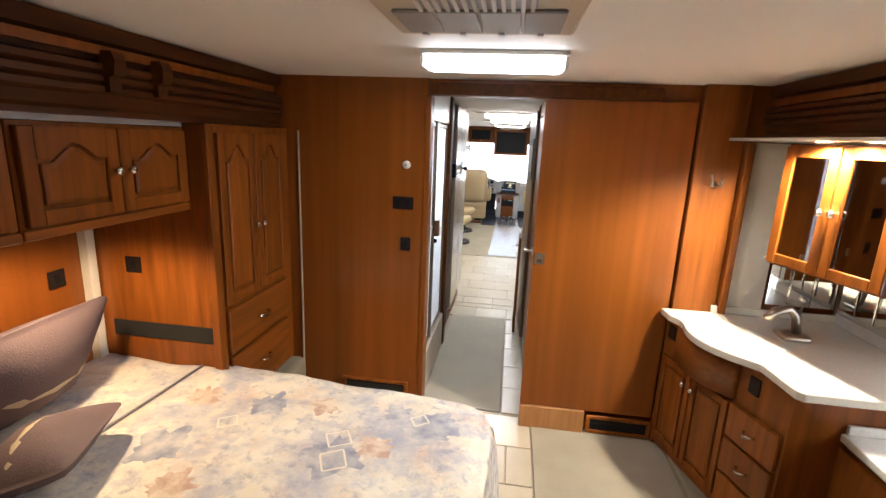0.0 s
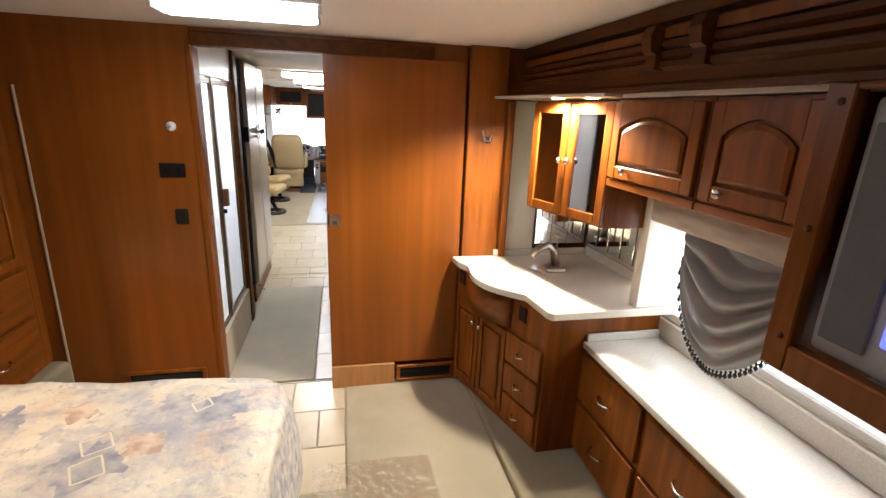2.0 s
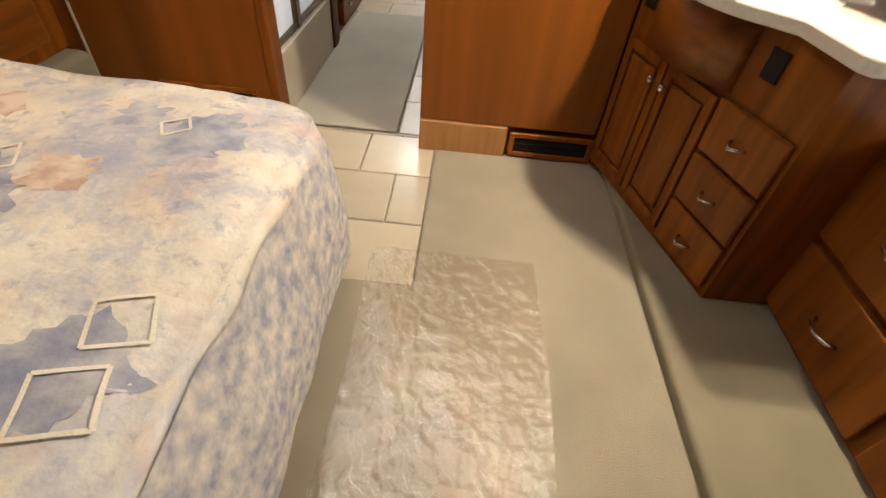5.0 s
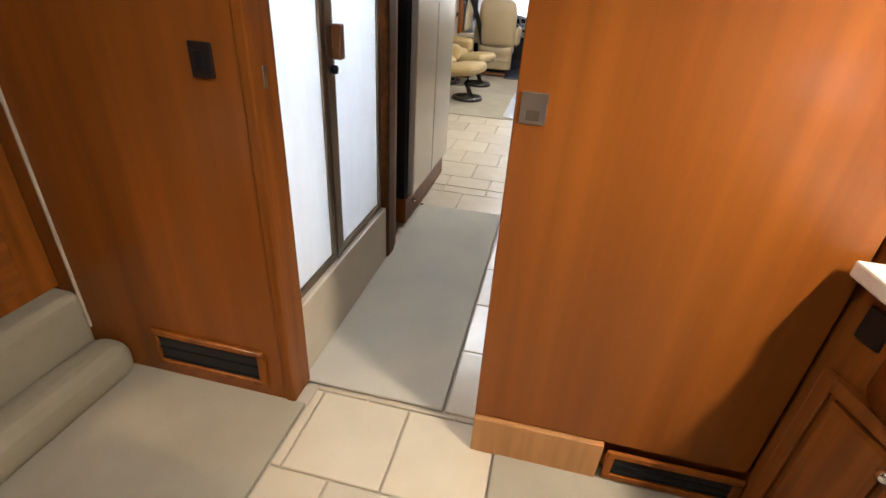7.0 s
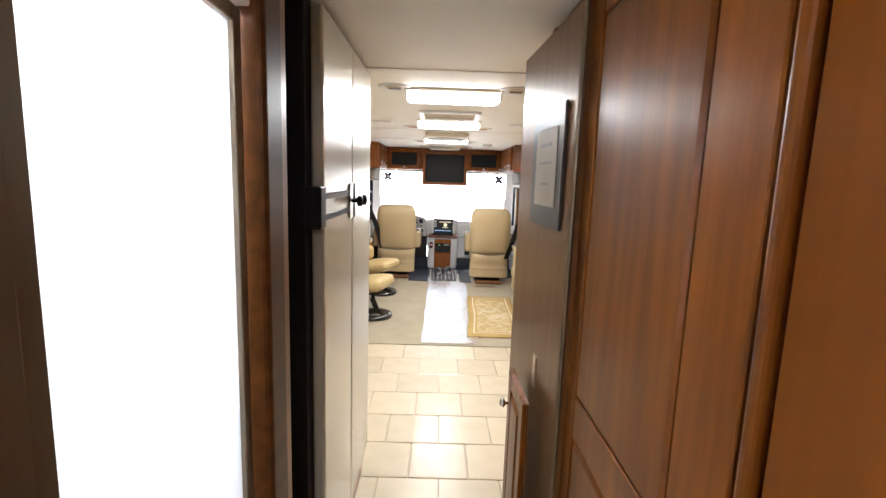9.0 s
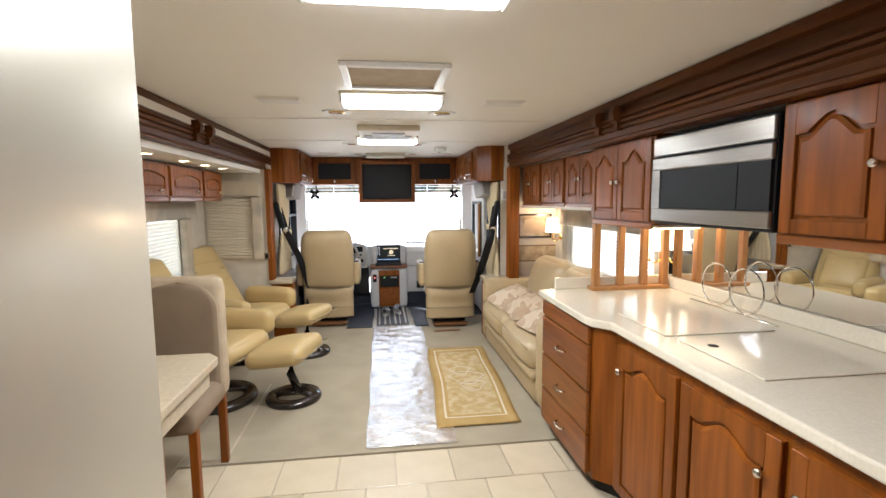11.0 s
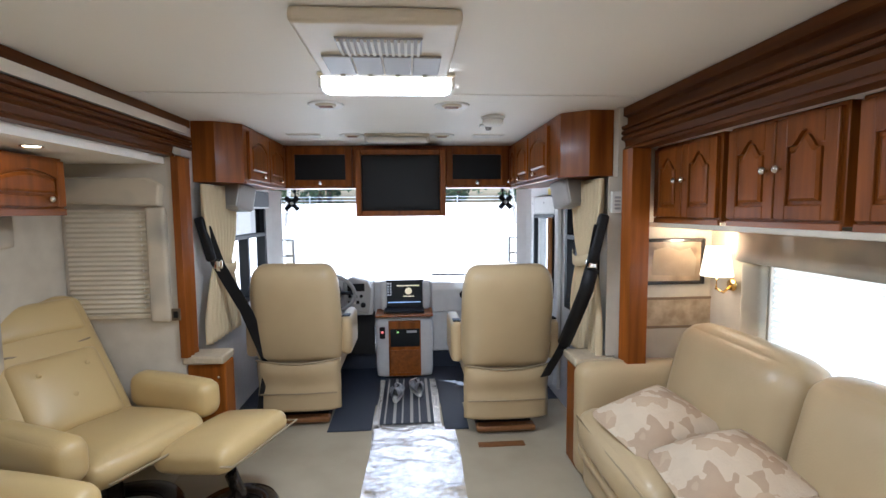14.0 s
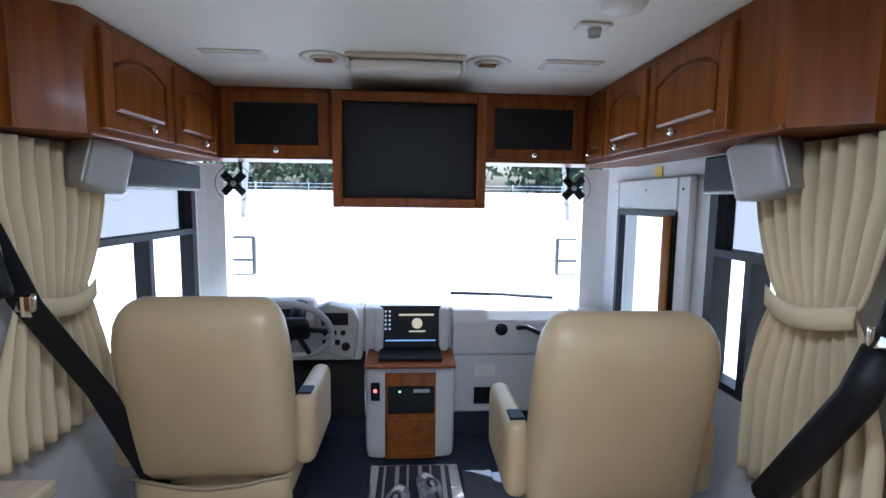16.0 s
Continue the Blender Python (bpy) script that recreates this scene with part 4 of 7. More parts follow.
for x0, x1, z0, z1 in ((-0.90, -0.47, 0.055, 0.205), (0.655, 1.03, 0.015, 0.13)):
    v = thing("floor_vent", ((x0 + x1) / 2, BULK, z0), "dark return vent in a cherry frame low on the bulkhead", "vent")
    yb = BULK - 0.014 if x0 > 0 else BULK - 0.002
    fr = box(x0, x1, yb - 0.014, yb, z0, z0 + 0.022, 0.003)
    box(x0, x1, yb - 0.014, yb, z1 - 0.022, z1, 0.003, bm=fr)
    box(x0, x0 + 0.022, yb - 0.014, yb, z0 + 0.022, z1 - 0.022, bm=fr)
    box(x1 - 0.022, x1, yb - 0.014, yb, z0 + 0.022, z1 - 0.022, bm=fr)
    part("frame", fr, CHERRY, v)
    # Near-black backing paints the shade behind the slats.
    part("opening", box(x0 + 0.022, x1 - 0.022, yb - 0.004, yb, z0 + 0.022, z1 - 0.022), RECESS_SHADE, v)
    for i in range(3):
        zz = z0 + 0.03 + i * (z1 - z0 - 0.06) / 2
        part("slat", box(x0 + 0.022, x1 - 0.022, yb - 0.010, yb - 0.005, zz, zz + 0.005), BLACK, v)


def upper_unit(name, label, x, sx, y0, y1, z0, z1, depth, doors, way, style="cathedral", knob="pair", rise=0.05, group="", material=None):
    """A wall cabinet that looks to W or E, with its doors."""
    t = thing(name, (x, (y0 + y1) / 2, z0), label, "cabinet", group)
    xa, xb = sorted((x, x - sx * depth))
    part("carcass", box(xa, xb, y0, y1, z0, z1, 0.003), material or CHERRY, t)
    part("rail", box(min(x, x + sx * 0.012), max(x, x + sx * 0.012), y0, y1, z0 - 0.02, z0 + 0.012, 0.003), material or CHERRY_H, t)
    n = doors
    w = (y1 - y0 - 0.02) / n
    for i in range(n):
        yc = y0 + 0.01 + w * (i + 0.5)
        k = None
        if knob == "pair":
            # local x runs along +y when it looks E, along -y when it looks W
            side = 1 if (i % 2 == 0) == (way == "E") else -1
            k = (side * (w / 2 - 0.032), (z1 - z0) * 0.46)
        elif knob == "low":
            k = (-w * 0.22 if way == "W" else w * 0.22, 0.035)
        panel_door(t, facing(x + sx * 0.001, yc, z0 + 0.02, way), w - 0.006, z1 - z0 - 0.035, material, style=style, rise=rise, knob=k, st=0.05)
    return t


upper_unit("wall_cabinet", "cherry cabinet above the bed with a pair of arched doors", -1.33, 1, 3.47, 4.21, 1.40, 1.738, 0.50, 2, "E", group="cabinets above the bed")
upper_unit("wall_cabinet", "cherry cabinet above the bed with a pair of arched doors", -1.33, 1, 2.72, 3.46, 1.40, 1.738, 0.50, 2, "E", group="cabinets above the bed")
upper_unit("wall_cabinet", "cherry cabinet above the bed with a pair of arched doors", -1.33, 1, 1.97, 2.71, 1.40, 1.738, 0.50, 2, "E", group="cabinets above the bed")
rl = thing("reading_lamp", (-1.46, 3.72, 1.40), "lit round reading lamp under the bed cabinet", "lamp")
part("rim", lathe([(0.045, 0), (0.05, -0.02), (0.042, -0.022), (0.040, -0.004)], 16, at=(-1.46, 3.72, 1.378)), CHROME, rl, smooth=True)
part("lens", lathe([(0, -0.018), (0.04, -0.014), (0.04, -0.004), (0, -0.002)], 16, at=(-1.46, 3.72, 1.377)), BULB, rl, smooth=True)
setting("trim_headboard_strip", box(-1.895, -1.85, 4.18, 4.225, 0.317, 1.38), PALE, "pale vertical strip at the head of the bed")

# vanity bay
va = thing("vanity", (1.3, 4.6, 0.05), "angled cherry vanity with two doors and a drawer stack", "vanity")
part("carcass", prism([(1.03, 4.955), (1.27, 4.16), (1.86, 4.16), (1.86, 4.965), (1.03, 4.965)], 0.052, 0.82, "z"), CHERRY, va)


def on_vanity(s, z):
    """A pose on the angled front, s metres from its corridor end."""
    return pose(1.03 + 0.289 * s, 4.955 - 0.957 * s, z, 0, 0, -73.2)


panel_door(va, on_vanity(0.145, 0.10), 0.25, 0.50, style="", st=0.035, knob=(0.095, 0.43))
panel_door(va, on_vanity(0.405, 0.10), 0.25, 0.50, style="", st=0.035, knob=(-0.095, 0.43))
for k in range(3):
    drawer(va, on_vanity(0.68, 0.085 + 0.18 * k), 0.27, 0.165, CHERRY, 0.06)


def apron(u, v):
    s = 0.10 + 0.45 * u
    out = 0.075 * math.sin(math.pi * u) ** 0.7
    p = on_vanity(s, 0.625 + 0.195 * v) @ Vector((0, -out - 0.003, 0))
    return p


part("apron", sheet(apron, 20, 2, 0.006), CHERRY_H, va, "bowed apron under the basin", smooth=True)
for s in (0.055, 0.64):
    part("outlet", box(-0.03, 0.03, -0.008, 0, -0.04, 0.04, 0.003), BROWNPL, va, "dark brown outlet", m=on_vanity(s, 0.74))
vt = thing("countertop", (1.3, 4.6, 0.797), "white solid-surface vanity top with a bowed basin edge", "countertop")
pts = [(0.985, 4.965), (0.995, 4.86), (1.03, 4.79)]
for i in range(1, 12):
    u = i / 12
    p = on_vanity(0.17 + 0.46 * u, 0) @ Vector((0, -0.03 - 0.09 * math.sin(math.pi * u) ** 0.75, 0))
    pts.append((p.x, p.y))
pts += [(1.205, 4.31), (1.225, 4.10), (1.245, 4.075), (1.872, 4.075), (1.872, 4.965)]
part("slab", prism(pts, 0.822, 0.86, "z", bev=0.006), SOLID, vt)
part("splash", box(1.24, 1.872, 4.945, 4.965, 0.8605, 0.90, 0.003), SOLID, vt)
part("splash", box(1.855, 1.873, 4.39, 4.94, 0.8605, 0.92, 0.003), STONE, vt)
part("basin", lathe([(0.155, 0.0), (0.15, 0.004), (0.145, 0.0065), (0.0, 0.0065)], 28, at=(1.27, 4.58, 0.8605)), SOLID, vt, "shallow rim of the basin", smooth=True)
fa = thing("faucet", (1.50, 4.66, 0.861), "brushed nickel lever faucet", "faucet")
part("base", soft(1.44, 1.56, 4.60, 4.72, 0.861, 0.885, 0.012), NICKEL, fa, smooth=True)
part("spout", tube([(1.52, 4.66, 0.885), (1.50, 4.66, 0.975), (1.46, 4.655, 1.01), (1.40, 4.65, 0.99), (1.365, 4.645, 0.95)], 0.022, 12), NICKEL, fa, smooth=True)
part("lever", tube([(1.51, 4.66, 0.99), (1.53, 4.66, 1.045), (1.50, 4.655, 1.07)], 0.013, 8), NICKEL, fa, smooth=True)
setting("wall_vanity_return", box(1.31, 1.50, BULK - 0.028, BULK - 0.002, 0.861, 1.78), PALE, "pale wall beside the vanity")
setting("trim_vanity_post", box(1.268, 1.308, BULK - 0.07, BULK - 0.002, 0.861, 1.78, 0.004), CHERRY, "cherry edge post at the vanity")
hk = thing("robe_hook", (1.19, BULK - 0.04, 1.57), "brushed nickel double robe hook", "hook")
part("plate", lathe([(0, 0.01), (0.016, 0.008), (0.018, 0)], 12, m=pose(0, 0, 0, 90), at=(1.15, BULK - 0.03, 1.56)), NICKEL, hk, smooth=True)
part("prong", tube([(1.15, BULK - 0.035, 1.56), (1.13, BULK - 0.07, 1.57), (1.12, BULK - 0.075, 1.61)], 0.006), NICKEL, hk, smooth=True)
part("prong", tube([(1.15, BULK - 0.035, 1.56), (1.17, BULK - 0.07, 1.55), (1.175, BULK - 0.075, 1.59)], 0.006), NICKEL, hk, smooth=True)
mc = thing("mirror_cabinet", (1.4, 4.4, 1.25), "cherry medicine cabinet with two mirrored doors", "cabinet")
part("carcass", prism([(1.31, 4.63), (1.46, 4.13), (1.86, 4.13), (1.86, 4.63)], 1.235, 1.775, "z"), CHERRY, mc)
for s, w, kx in ((0.132, 0.255, 0.105), (0.392, 0.255, -0.105)):
    m = pose(1.31 + 0.2873 * s, 4.63 - 0.9578 * s, 1.245, 0, 0, -73.3)
    panel_door(mc, m, w, 0.52, style="", st=0.045, knob=(kx, 0.26), inset=MIRROR_D)
vm = thing("vanity_mirror", (1.8, 4.5, 0.9), "narrow mirror panels on the wall behind the basin", "mirror")
for i in range(5):
    y = 4.92 - i * 0.125
    part("strip", prism([(1.846, y), (1.843, y - 0.008), (1.843, y - 0.112), (1.846, y - 0.120)], 0.95, 1.245, "z"), MIRROR, vm)
    part("edge", box(1.838, 1.842, y - 0.122, y - 0.118, 0.95, 1.245), CHROME, vm)
for i in range(3):
    x = 1.51 + i * 0.112
    part("strip", box(x, x + 0.106, 4.960, 4.964, 0.93, 1.247, 0.001), MIRROR, vm)
    part("edge", box(x + 0.107, x + 0.111, 4.954, 4.964, 0.93, 1.247), CHROME, vm)
part("backing", box(1.847, 1.852, 4.28, 4.92, 0.95, 1.247), BLACK, vm)
for xx, yy in ((1.31, 4.40), (1.37, 4.20)):
    pl = thing("puck_light", (xx, yy, 1.78), "lit recessed puck light over the vanity", "lamp", "puck lights over the vanity")
    part("ring", lathe([(0.03, 0), (0.038, -0.004), (0.038, 0.0)], 16, at=(xx, yy, 1.7845)), CHROME, pl, smooth=True)
    part("lens", lathe([(0, -0.003), (0.03, -0.003), (0.03, 0)], 16, at=(xx, yy, 1.784)), BULB, pl, smooth=True)
for x, y, z, w, c in ((1.31, 4.40, 1.77, 2.7, (1.0, 0.84, 0.62)), (1.35, 4.27, 1.77, 1.6, (1.0, 0.84, 0.62)), (-1.46, 3.72, 1.34, 1.0, (1.0, 0.68, 0.36))):
    lm = new("puck_bulb", bpy.data.lights.new("puck_bulb", "SPOT"))
    lm.data.energy, lm.data.color, lm.data.spot_size, lm.data.spot_blend, lm.data.shadow_soft_size = w * 12, c, radians(160), 0.5, 0.03
    lm.matrix_basis = Matrix.Translation((x, y, z))
setting("soffit_vanity_front", prism([(1.19, 4.97), (1.34, 4.05), (1.42, 4.05), (1.42, 4.97)], 1.786, 1.80, "z"), PALE, "soffit above the mirror cabinet")

upper_unit("wall_cabinet", "cherry wall cabinet with one arched door above the bedroom window", 1.45, -1, 3.595, 4.12, 1.45, 1.783, 0.40, 1, "W", "arch", "low", 0.05, "cabinets above the bedroom window")
upper_unit("wall_cabinet", "cherry wall cabinet with one arched door above the bedroom window", 1.45, -1, 3.20, 3.585, 1.45, 1.783, 0.40, 1, "W", "arch", "low", 0.05, "cabinets above the bedroom window")
dr = thing("dresser", (1.6, 3.0, 0.05), "long cherry dresser with drawers under a pale top", "dresser")
part("carcass", box(1.49, 1.87, 1.2, 4.157, 0.052, 0.633), CHERRY, dr)
for yc in (3.93, 3.41, 2.89, 2.37):
    drawer(dr, facing(1.488, yc, 0.355, "W"), 0.48, 0.25, CHERRY, 0.10)
    drawer(dr, facing(1.488, yc, 0.075, "W"), 0.48, 0.255, CHERRY, 0.10)
dt = thing("countertop", (1.65, 3.0, 0.635), "pale laminate dresser top", "countertop")
part("slab", box(1.455, 1.878, 1.2, 4.157, 0.635, 0.67, 0.006, 2), STONE, dt)
part("splash", box(1.86, 1.879, 1.2, 4.18, 0.6705, 0.77, 0.003), STONE, dt)
part("splash", box(1.47, 1.858, 4.14, 4.157, 0.6705, 0.71, 0.003), STONE, dt)

w1 = tagged(new("window_1"), "bedroom window with a frosted sheet", "", "", "structure")
ORG["window_1"] = (0, 0, 0)
fr = bmesh.new()
for a in ((2.2, 4.38, 0.78, 0.81), (2.2, 4.38, 1.27, 1.30), (2.2, 2.23, 0.81, 1.27), (4.35, 4.38, 0.81, 1.27)):
    box(1.885, 1.93, *a, bm=fr)
part("window_frame", fr, WHITE, w1)
part("pane", box(1.905, 1.909, 2.23, 4.35, 0.81, 1.27), SHEER, w1)
setting("trim_window_bedroom", box(1.66, 1.878, 4.09, 4.15, 0.861, 1.43, 0.004), PALE, "pale upright beside the bedroom window")
vl = thing("window_valance", (1.80, 3.8, 1.28), "padded patterned valance above the bedroom window", "valance")
part("board", soft(1.665, 1.86, 2.9, 4.185, 1.275, 1.436, 0.02), VALANCE, vl, smooth=True)
sw = thing("swag_curtain", (1.78, 3.85, 0.76), "grey satin swag curtain with a beaded fringe", "curtain")


def swag_edge(u):
    """Depth of the swag's lower edge."""
    return 0.50 * math.sin(math.pi * min(1, max(0, u)) ** 0.85) ** 0.6


def swag(u, v):
    y = 3.93 - 0.56 * u
    z = 1.30 - 0.03 * v - swag_edge(0.03 + 0.92 * u) * v * 0.95
    ease = math.sin(math.pi * u) ** 0.5
    wave = v * 5.2 + 0.55 * math.sin(math.pi * u) + 0.35 * math.sin(u * 7 + 2 * v)
    fold = 0.052 * (1 - abs(2 * (wave % 1) - 1) ** 1.6) * (0.3 + 0.7 * ease) * (1 - 0.5 * v)
    return (1.735 - fold - 0.05 * math.sin(math.pi * v) * math.sin(math.pi * u), y + 0.012 * math.sin(v * 9) * (0.5 - u), z)


part("cloth", sheet(swag, 44, 80, 0.003), SATIN, sw, smooth=True)
for i in range(34):
    u = i / 33
    x, y, z = swag(u, 1.0)
    part("bead", lathe([(0, 0), (0.006, -0.006), (0.003, -0.014), (0.009, -0.022), (0.004, -0.034), (0, -0.036)], 6, at=(x, y, z)), BLACKWOOD, sw, smooth=True)
tv = thing("bedroom_television", (1.5, 2.85, 1.1), "grey tube television showing static in a cherry surround", "television")
m = facing(1.40, 2.74, 1.12, "W") @ pose(0, 0, 0, 0, 0, 0)
for a in ((-0.45, -0.385, 0, 0.72), (0.385, 0.45, 0, 0.72), (-0.385, 0.385, 0, 0.075), (-0.385, 0.385, 0.665, 0.72)):
    part("surround_rail", box(a[0], a[1], -0.02, 0.02, a[2], a[3], 0.004), CHERRY, tv, m=m)
part("cabinet_box", join(join(box(-0.45, -0.43, 0.02, 0.46, 0, 0.68), box(0.43, 0.45, 0.02, 0.46, 0, 0.68)), box(-0.43, 0.43, 0.02, 0.46, 0, 0.02)), CHERRY, tv, m=m)
part("case", soft(-0.37, 0.37, 0.012, 0.40, 0.078, 0.655, 0.02), GREY_P, tv, m=m, smooth=True)
part("speaker", box(-0.345, -0.245, 0.003, 0.011, 0.12, 0.60, 0.003), mat("grey_grille", (0.16, 0.16, 0.16), 0.8, bump=0.5, bscale=400), tv, m=m)
part("bezel", box(-0.22, 0.345, 0.0, 0.011, 0.155, 0.62, 0.004), BLUEGLOW, tv, m=m)
part("screen", soft(-0.205, 0.33, -0.008, 0.01, 0.17, 0.605, 0.006, (0, 0.006, 0)), SNOW, tv, "screen with grey static", m=m, smooth=True)
for x in (-0.41, 0.41):
    for z in (0.09, 0.36, 0.64):
        part("peg", lathe([(0, 0.006), (0.008, 0.004), (0.009, 0)], 8, m=pose(0, 0, 0, 90), at=(x, -0.02, z)), CHERRY_D, tv, m=m, smooth=True)
vp = single("video_player", box(1.425, 1.70, 2.42, 2.98, 1.142, 1.192, 0.004), SILVER, "silver video player under the television", "video player")

# ---- kitchen ----
kb = thing("base_cabinet", (1.3, 8.4, 0), "cherry kitchen base cabinets with a drawer stack", "base cabinet")
part("carcass", prism([(0.955, 9.58), (0.955, 8.86), (1.03, 8.79), (1.03, 6.81), (1.79, 6.81), (1.79, 9.58)], 0.08, 0.868, "z"), CHERRY, kb)
# Toe kick coloured near-black for the shade under the cabinets.
part("toe_kick", prism([(1.0, 9.56), (1.0, 8.9), (1.08, 8.8), (1.08, 6.81), (1.78, 6.81), (1.78, 9.56)], 0.0, 0.079, "z"), RECESS_SHADE, kb)
drawer(kb, facing(0.953, 9.22, 0.77, "W"), 0.66, 0.085, CHERRY_H, 0)
for k, h in ((0.525, 0.235), (0.305, 0.21), (0.09, 0.205)):
    drawer(kb, facing(0.953, 9.22, k, "W"), 0.66, h, CHERRY_H, 0.11)
for yc in (8.52, 8.05, 7.58, 7.11):
    panel_door(kb, facing(1.028, yc, 0.10, "W"), 0.44, 0.72, style="cathedral", knob=(0.17 if yc in (8.05, 7.11) else -0.17, 0.60))
kt = thing("countertop", (1.3, 8.4, 0.87), "cream solid-surface kitchen counter with a splash", "countertop")
part("slab", prism([(0.925, 9.62), (0.915, 8.90), (0.93, 8.84), (0.99, 8.77), (0.99, 6.81), (1.795, 6.81), (1.795, 9.62)], 0.87, 0.91, "z", bev=0.008), SOLID, kt)
part("splash", box(1.03, 1.79, 9.60, 9.622, 0.9105, 0.985, 0.004), SOLID, kt)
part("splash", box(1.775, 1.796, 6.82, 9.598, 0.9105, 0.985, 0.004), SOLID, kt)
part("cutting_board", box(1.10, 1.62, 8.52, 8.92, 0.9105, 0.9165, 0.003), SOLID, kt, "inset sink cover")
part("cutting_board", box(1.12, 1.62, 8.02, 8.46, 0.9105, 0.9165, 0.003), SOLID, kt, "inset sink cover")
# Near-black disc paints the shade inside the finger hole.
part("finger_hole_shade", lathe([(0, 0.001), (0.02, 0.001), (0.02, 0)], 14, at=(1.20, 8.36, 0.917)), RECESS_SHADE, kt)
km = single("backsplash_mirror", box(1.788, 1.796, 6.9, 9.56, 0.99, 1.345), MIRROR, "mirrored backsplash along the kitchen wall", "mirror")
dv = thing("counter_divider", (1.5, 9.55, 0.91), "oak divider with upright posts at the counter end", "divider")
part("base_rail", box(1.24, 1.76, 9.50, 9.585, 0.911, 0.935, 0.004), OAK, dv)
for x in (1.275, 1.44, 1.60, 1.74):
    part("post", box(x - 0.02, x + 0.02, 9.52, 9.565, 0.936, 1.333, 0.003), OAK, dv)
upper_unit("wall_cabinet", "tall cherry kitchen cabinet with a pair of cathedral doors", 1.36, -1, 9.06, 9.78, 1.345, 1.828, 0.43, 2, "W", rise=0.06)
for y0, y1 in ((9.83, 10.38), (10.42, 10.95), (11.0, 11.54)):
    upper_unit("wall_cabinet", "cherry cabinet with a pair of cathedral doors above the sofa", 1.42, -1, y0, y1, 1.44, 1.828, 0.375, 2, "W", rise=0.05, group="cabinets above the sofa")
setting("trim_cabinet_rail", box(1.405, 1.425, 9.79, 11.6, 1.405, 1.428, 0.003), PALE, "pale rail under the sofa cabinets")
mw = thing("microwave", (1.5, 8.6, 1.36), "stainless steel microwave oven set among the cabinets", "microwave")
part("body", box(1.35, 1.79, 8.28, 9.04, 1.36, 1.80, 0.004), BLACK, mw)
part("vent_panel", box(1.335, 1.349, 8.28, 9.04, 1.70, 1.79, 0.004), STEEL, mw)
part("frame", join(join(box(1.33, 1.349, 8.28, 9.04, 1.375, 1.44, 0.004), box(1.33, 1.349, 8.28, 9.04, 1.63, 1.69, 0.004)), box(1.33, 1.349, 8.97, 9.04, 1.44, 1.63)), STEEL, mw)
part("window", box(1.334, 1.349, 8.45, 8.968, 1.442, 1.628), BLACKGLASS, mw)
part("control_panel", box(1.334, 1.349, 8.285, 8.445, 1.442, 1.628), BLACKGLASS, mw)
upper_unit("wall_cabinet", "cherry kitchen cabinet with a pair of cathedral doors", 1.36, -1, 7.5, 8.26, 1.345, 1.828, 0.43, 2, "W", rise=0.06)
ul = thing("cabinet_light", (1.5, 9.35, 1.325), "lit under-cabinet lamp above the counter", "lamp")
part("housing", box(1.42, 1.72, 9.12, 9.55, 1.328, 1.344, 0.003), WHITE, ul)
part("diffuser", box(1.45, 1.70, 9.15, 9.52, 1.318, 1.327, 0.003), SHADE_M, ul)
rk = thing("wire_rack", (1.6, 8.9, 0.917), "chrome wire rings of a dish rack on the counter", "rack")
for yc in (8.95, 8.75):
    part("ring", tube([(1.66, yc + 0.11 * math.cos(a), 1.04 + 0.11 * math.sin(a)) for a in [i * math.pi / 12 for i in range(25)]], 0.004, 6), CHROME, rk, smooth=True)
part("foot_rail", tube([(1.66, 8.55, 0.922), (1.66, 9.15, 0.922)], 0.004, 6), CHROME, rk, smooth=True)

# ---- sofa bay ----
so = thing("sofa", (1.35, 10.6, 0), "tan leather sofa bed with rolled arms", "sofa")
part("base_panel", soft(0.99, 1.70, 9.86, 11.44, 0.03, 0.20, 0.03), LEATHER_S, so, smooth=True)
part("front_roll", soft(0.955, 1.10, 9.86, 11.44, 0.19, 0.27, 0.035, n=7), LEATHER_S, so, smooth=True)
for y0, y1 in ((9.87, 10.645), (10.65, 11.43)):
    part("seat_cushion", soft(0.94, 1.50, y0, y1, 0.25, 0.47, 0.085, (0.02, 0, 0.025), 11), LEATHER_S, so, smooth=True)
    b = soft(-0.13, 0.13, y0, y1, 0.0, 0.52, 0.11, (0.04, 0, 0.02), 11)
    part("back_cushion", b, LEATHER_S, so, m=pose(1.50, 0, 0.40, 0, 14, 0), smooth=True)
for y0, y1 in ((9.66, 9.87), (11.43, 11.60)):
    part("arm", soft(0.98, 1.66, y0, y1, 0.03, 0.665, 0.07, (0.0, 0, 0.01), 9), LEATHER_S, so, smooth=True)
part("piping", tube([(0.945, 9.90, 0.42), (0.94, 10.64, 0.425), (0.945, 11.40, 0.42)], 0.005, 6), SEAM, so, smooth=True)
for (x, y, z, rx, ry, rz) in ((1.18, 11.05, 0.545, 8, -14, 12), (1.21, 10.62, 0.55, 4, -14, -6), (1.20, 10.18, 0.55, -4, -14, 8)):
    ob = pillow("throw_pillow", (x, y, z), (rx, ry, rz), (0.42, 0.42, 0.12), PATCH, "tan patchwork throw pillow lying on the sofa")
    ob["group"] = "pillows on the sofa"
ar = thing("area_rug", (0.57, 10.45, 0), "amber and cream patterned rug with a folded crease", "rug")


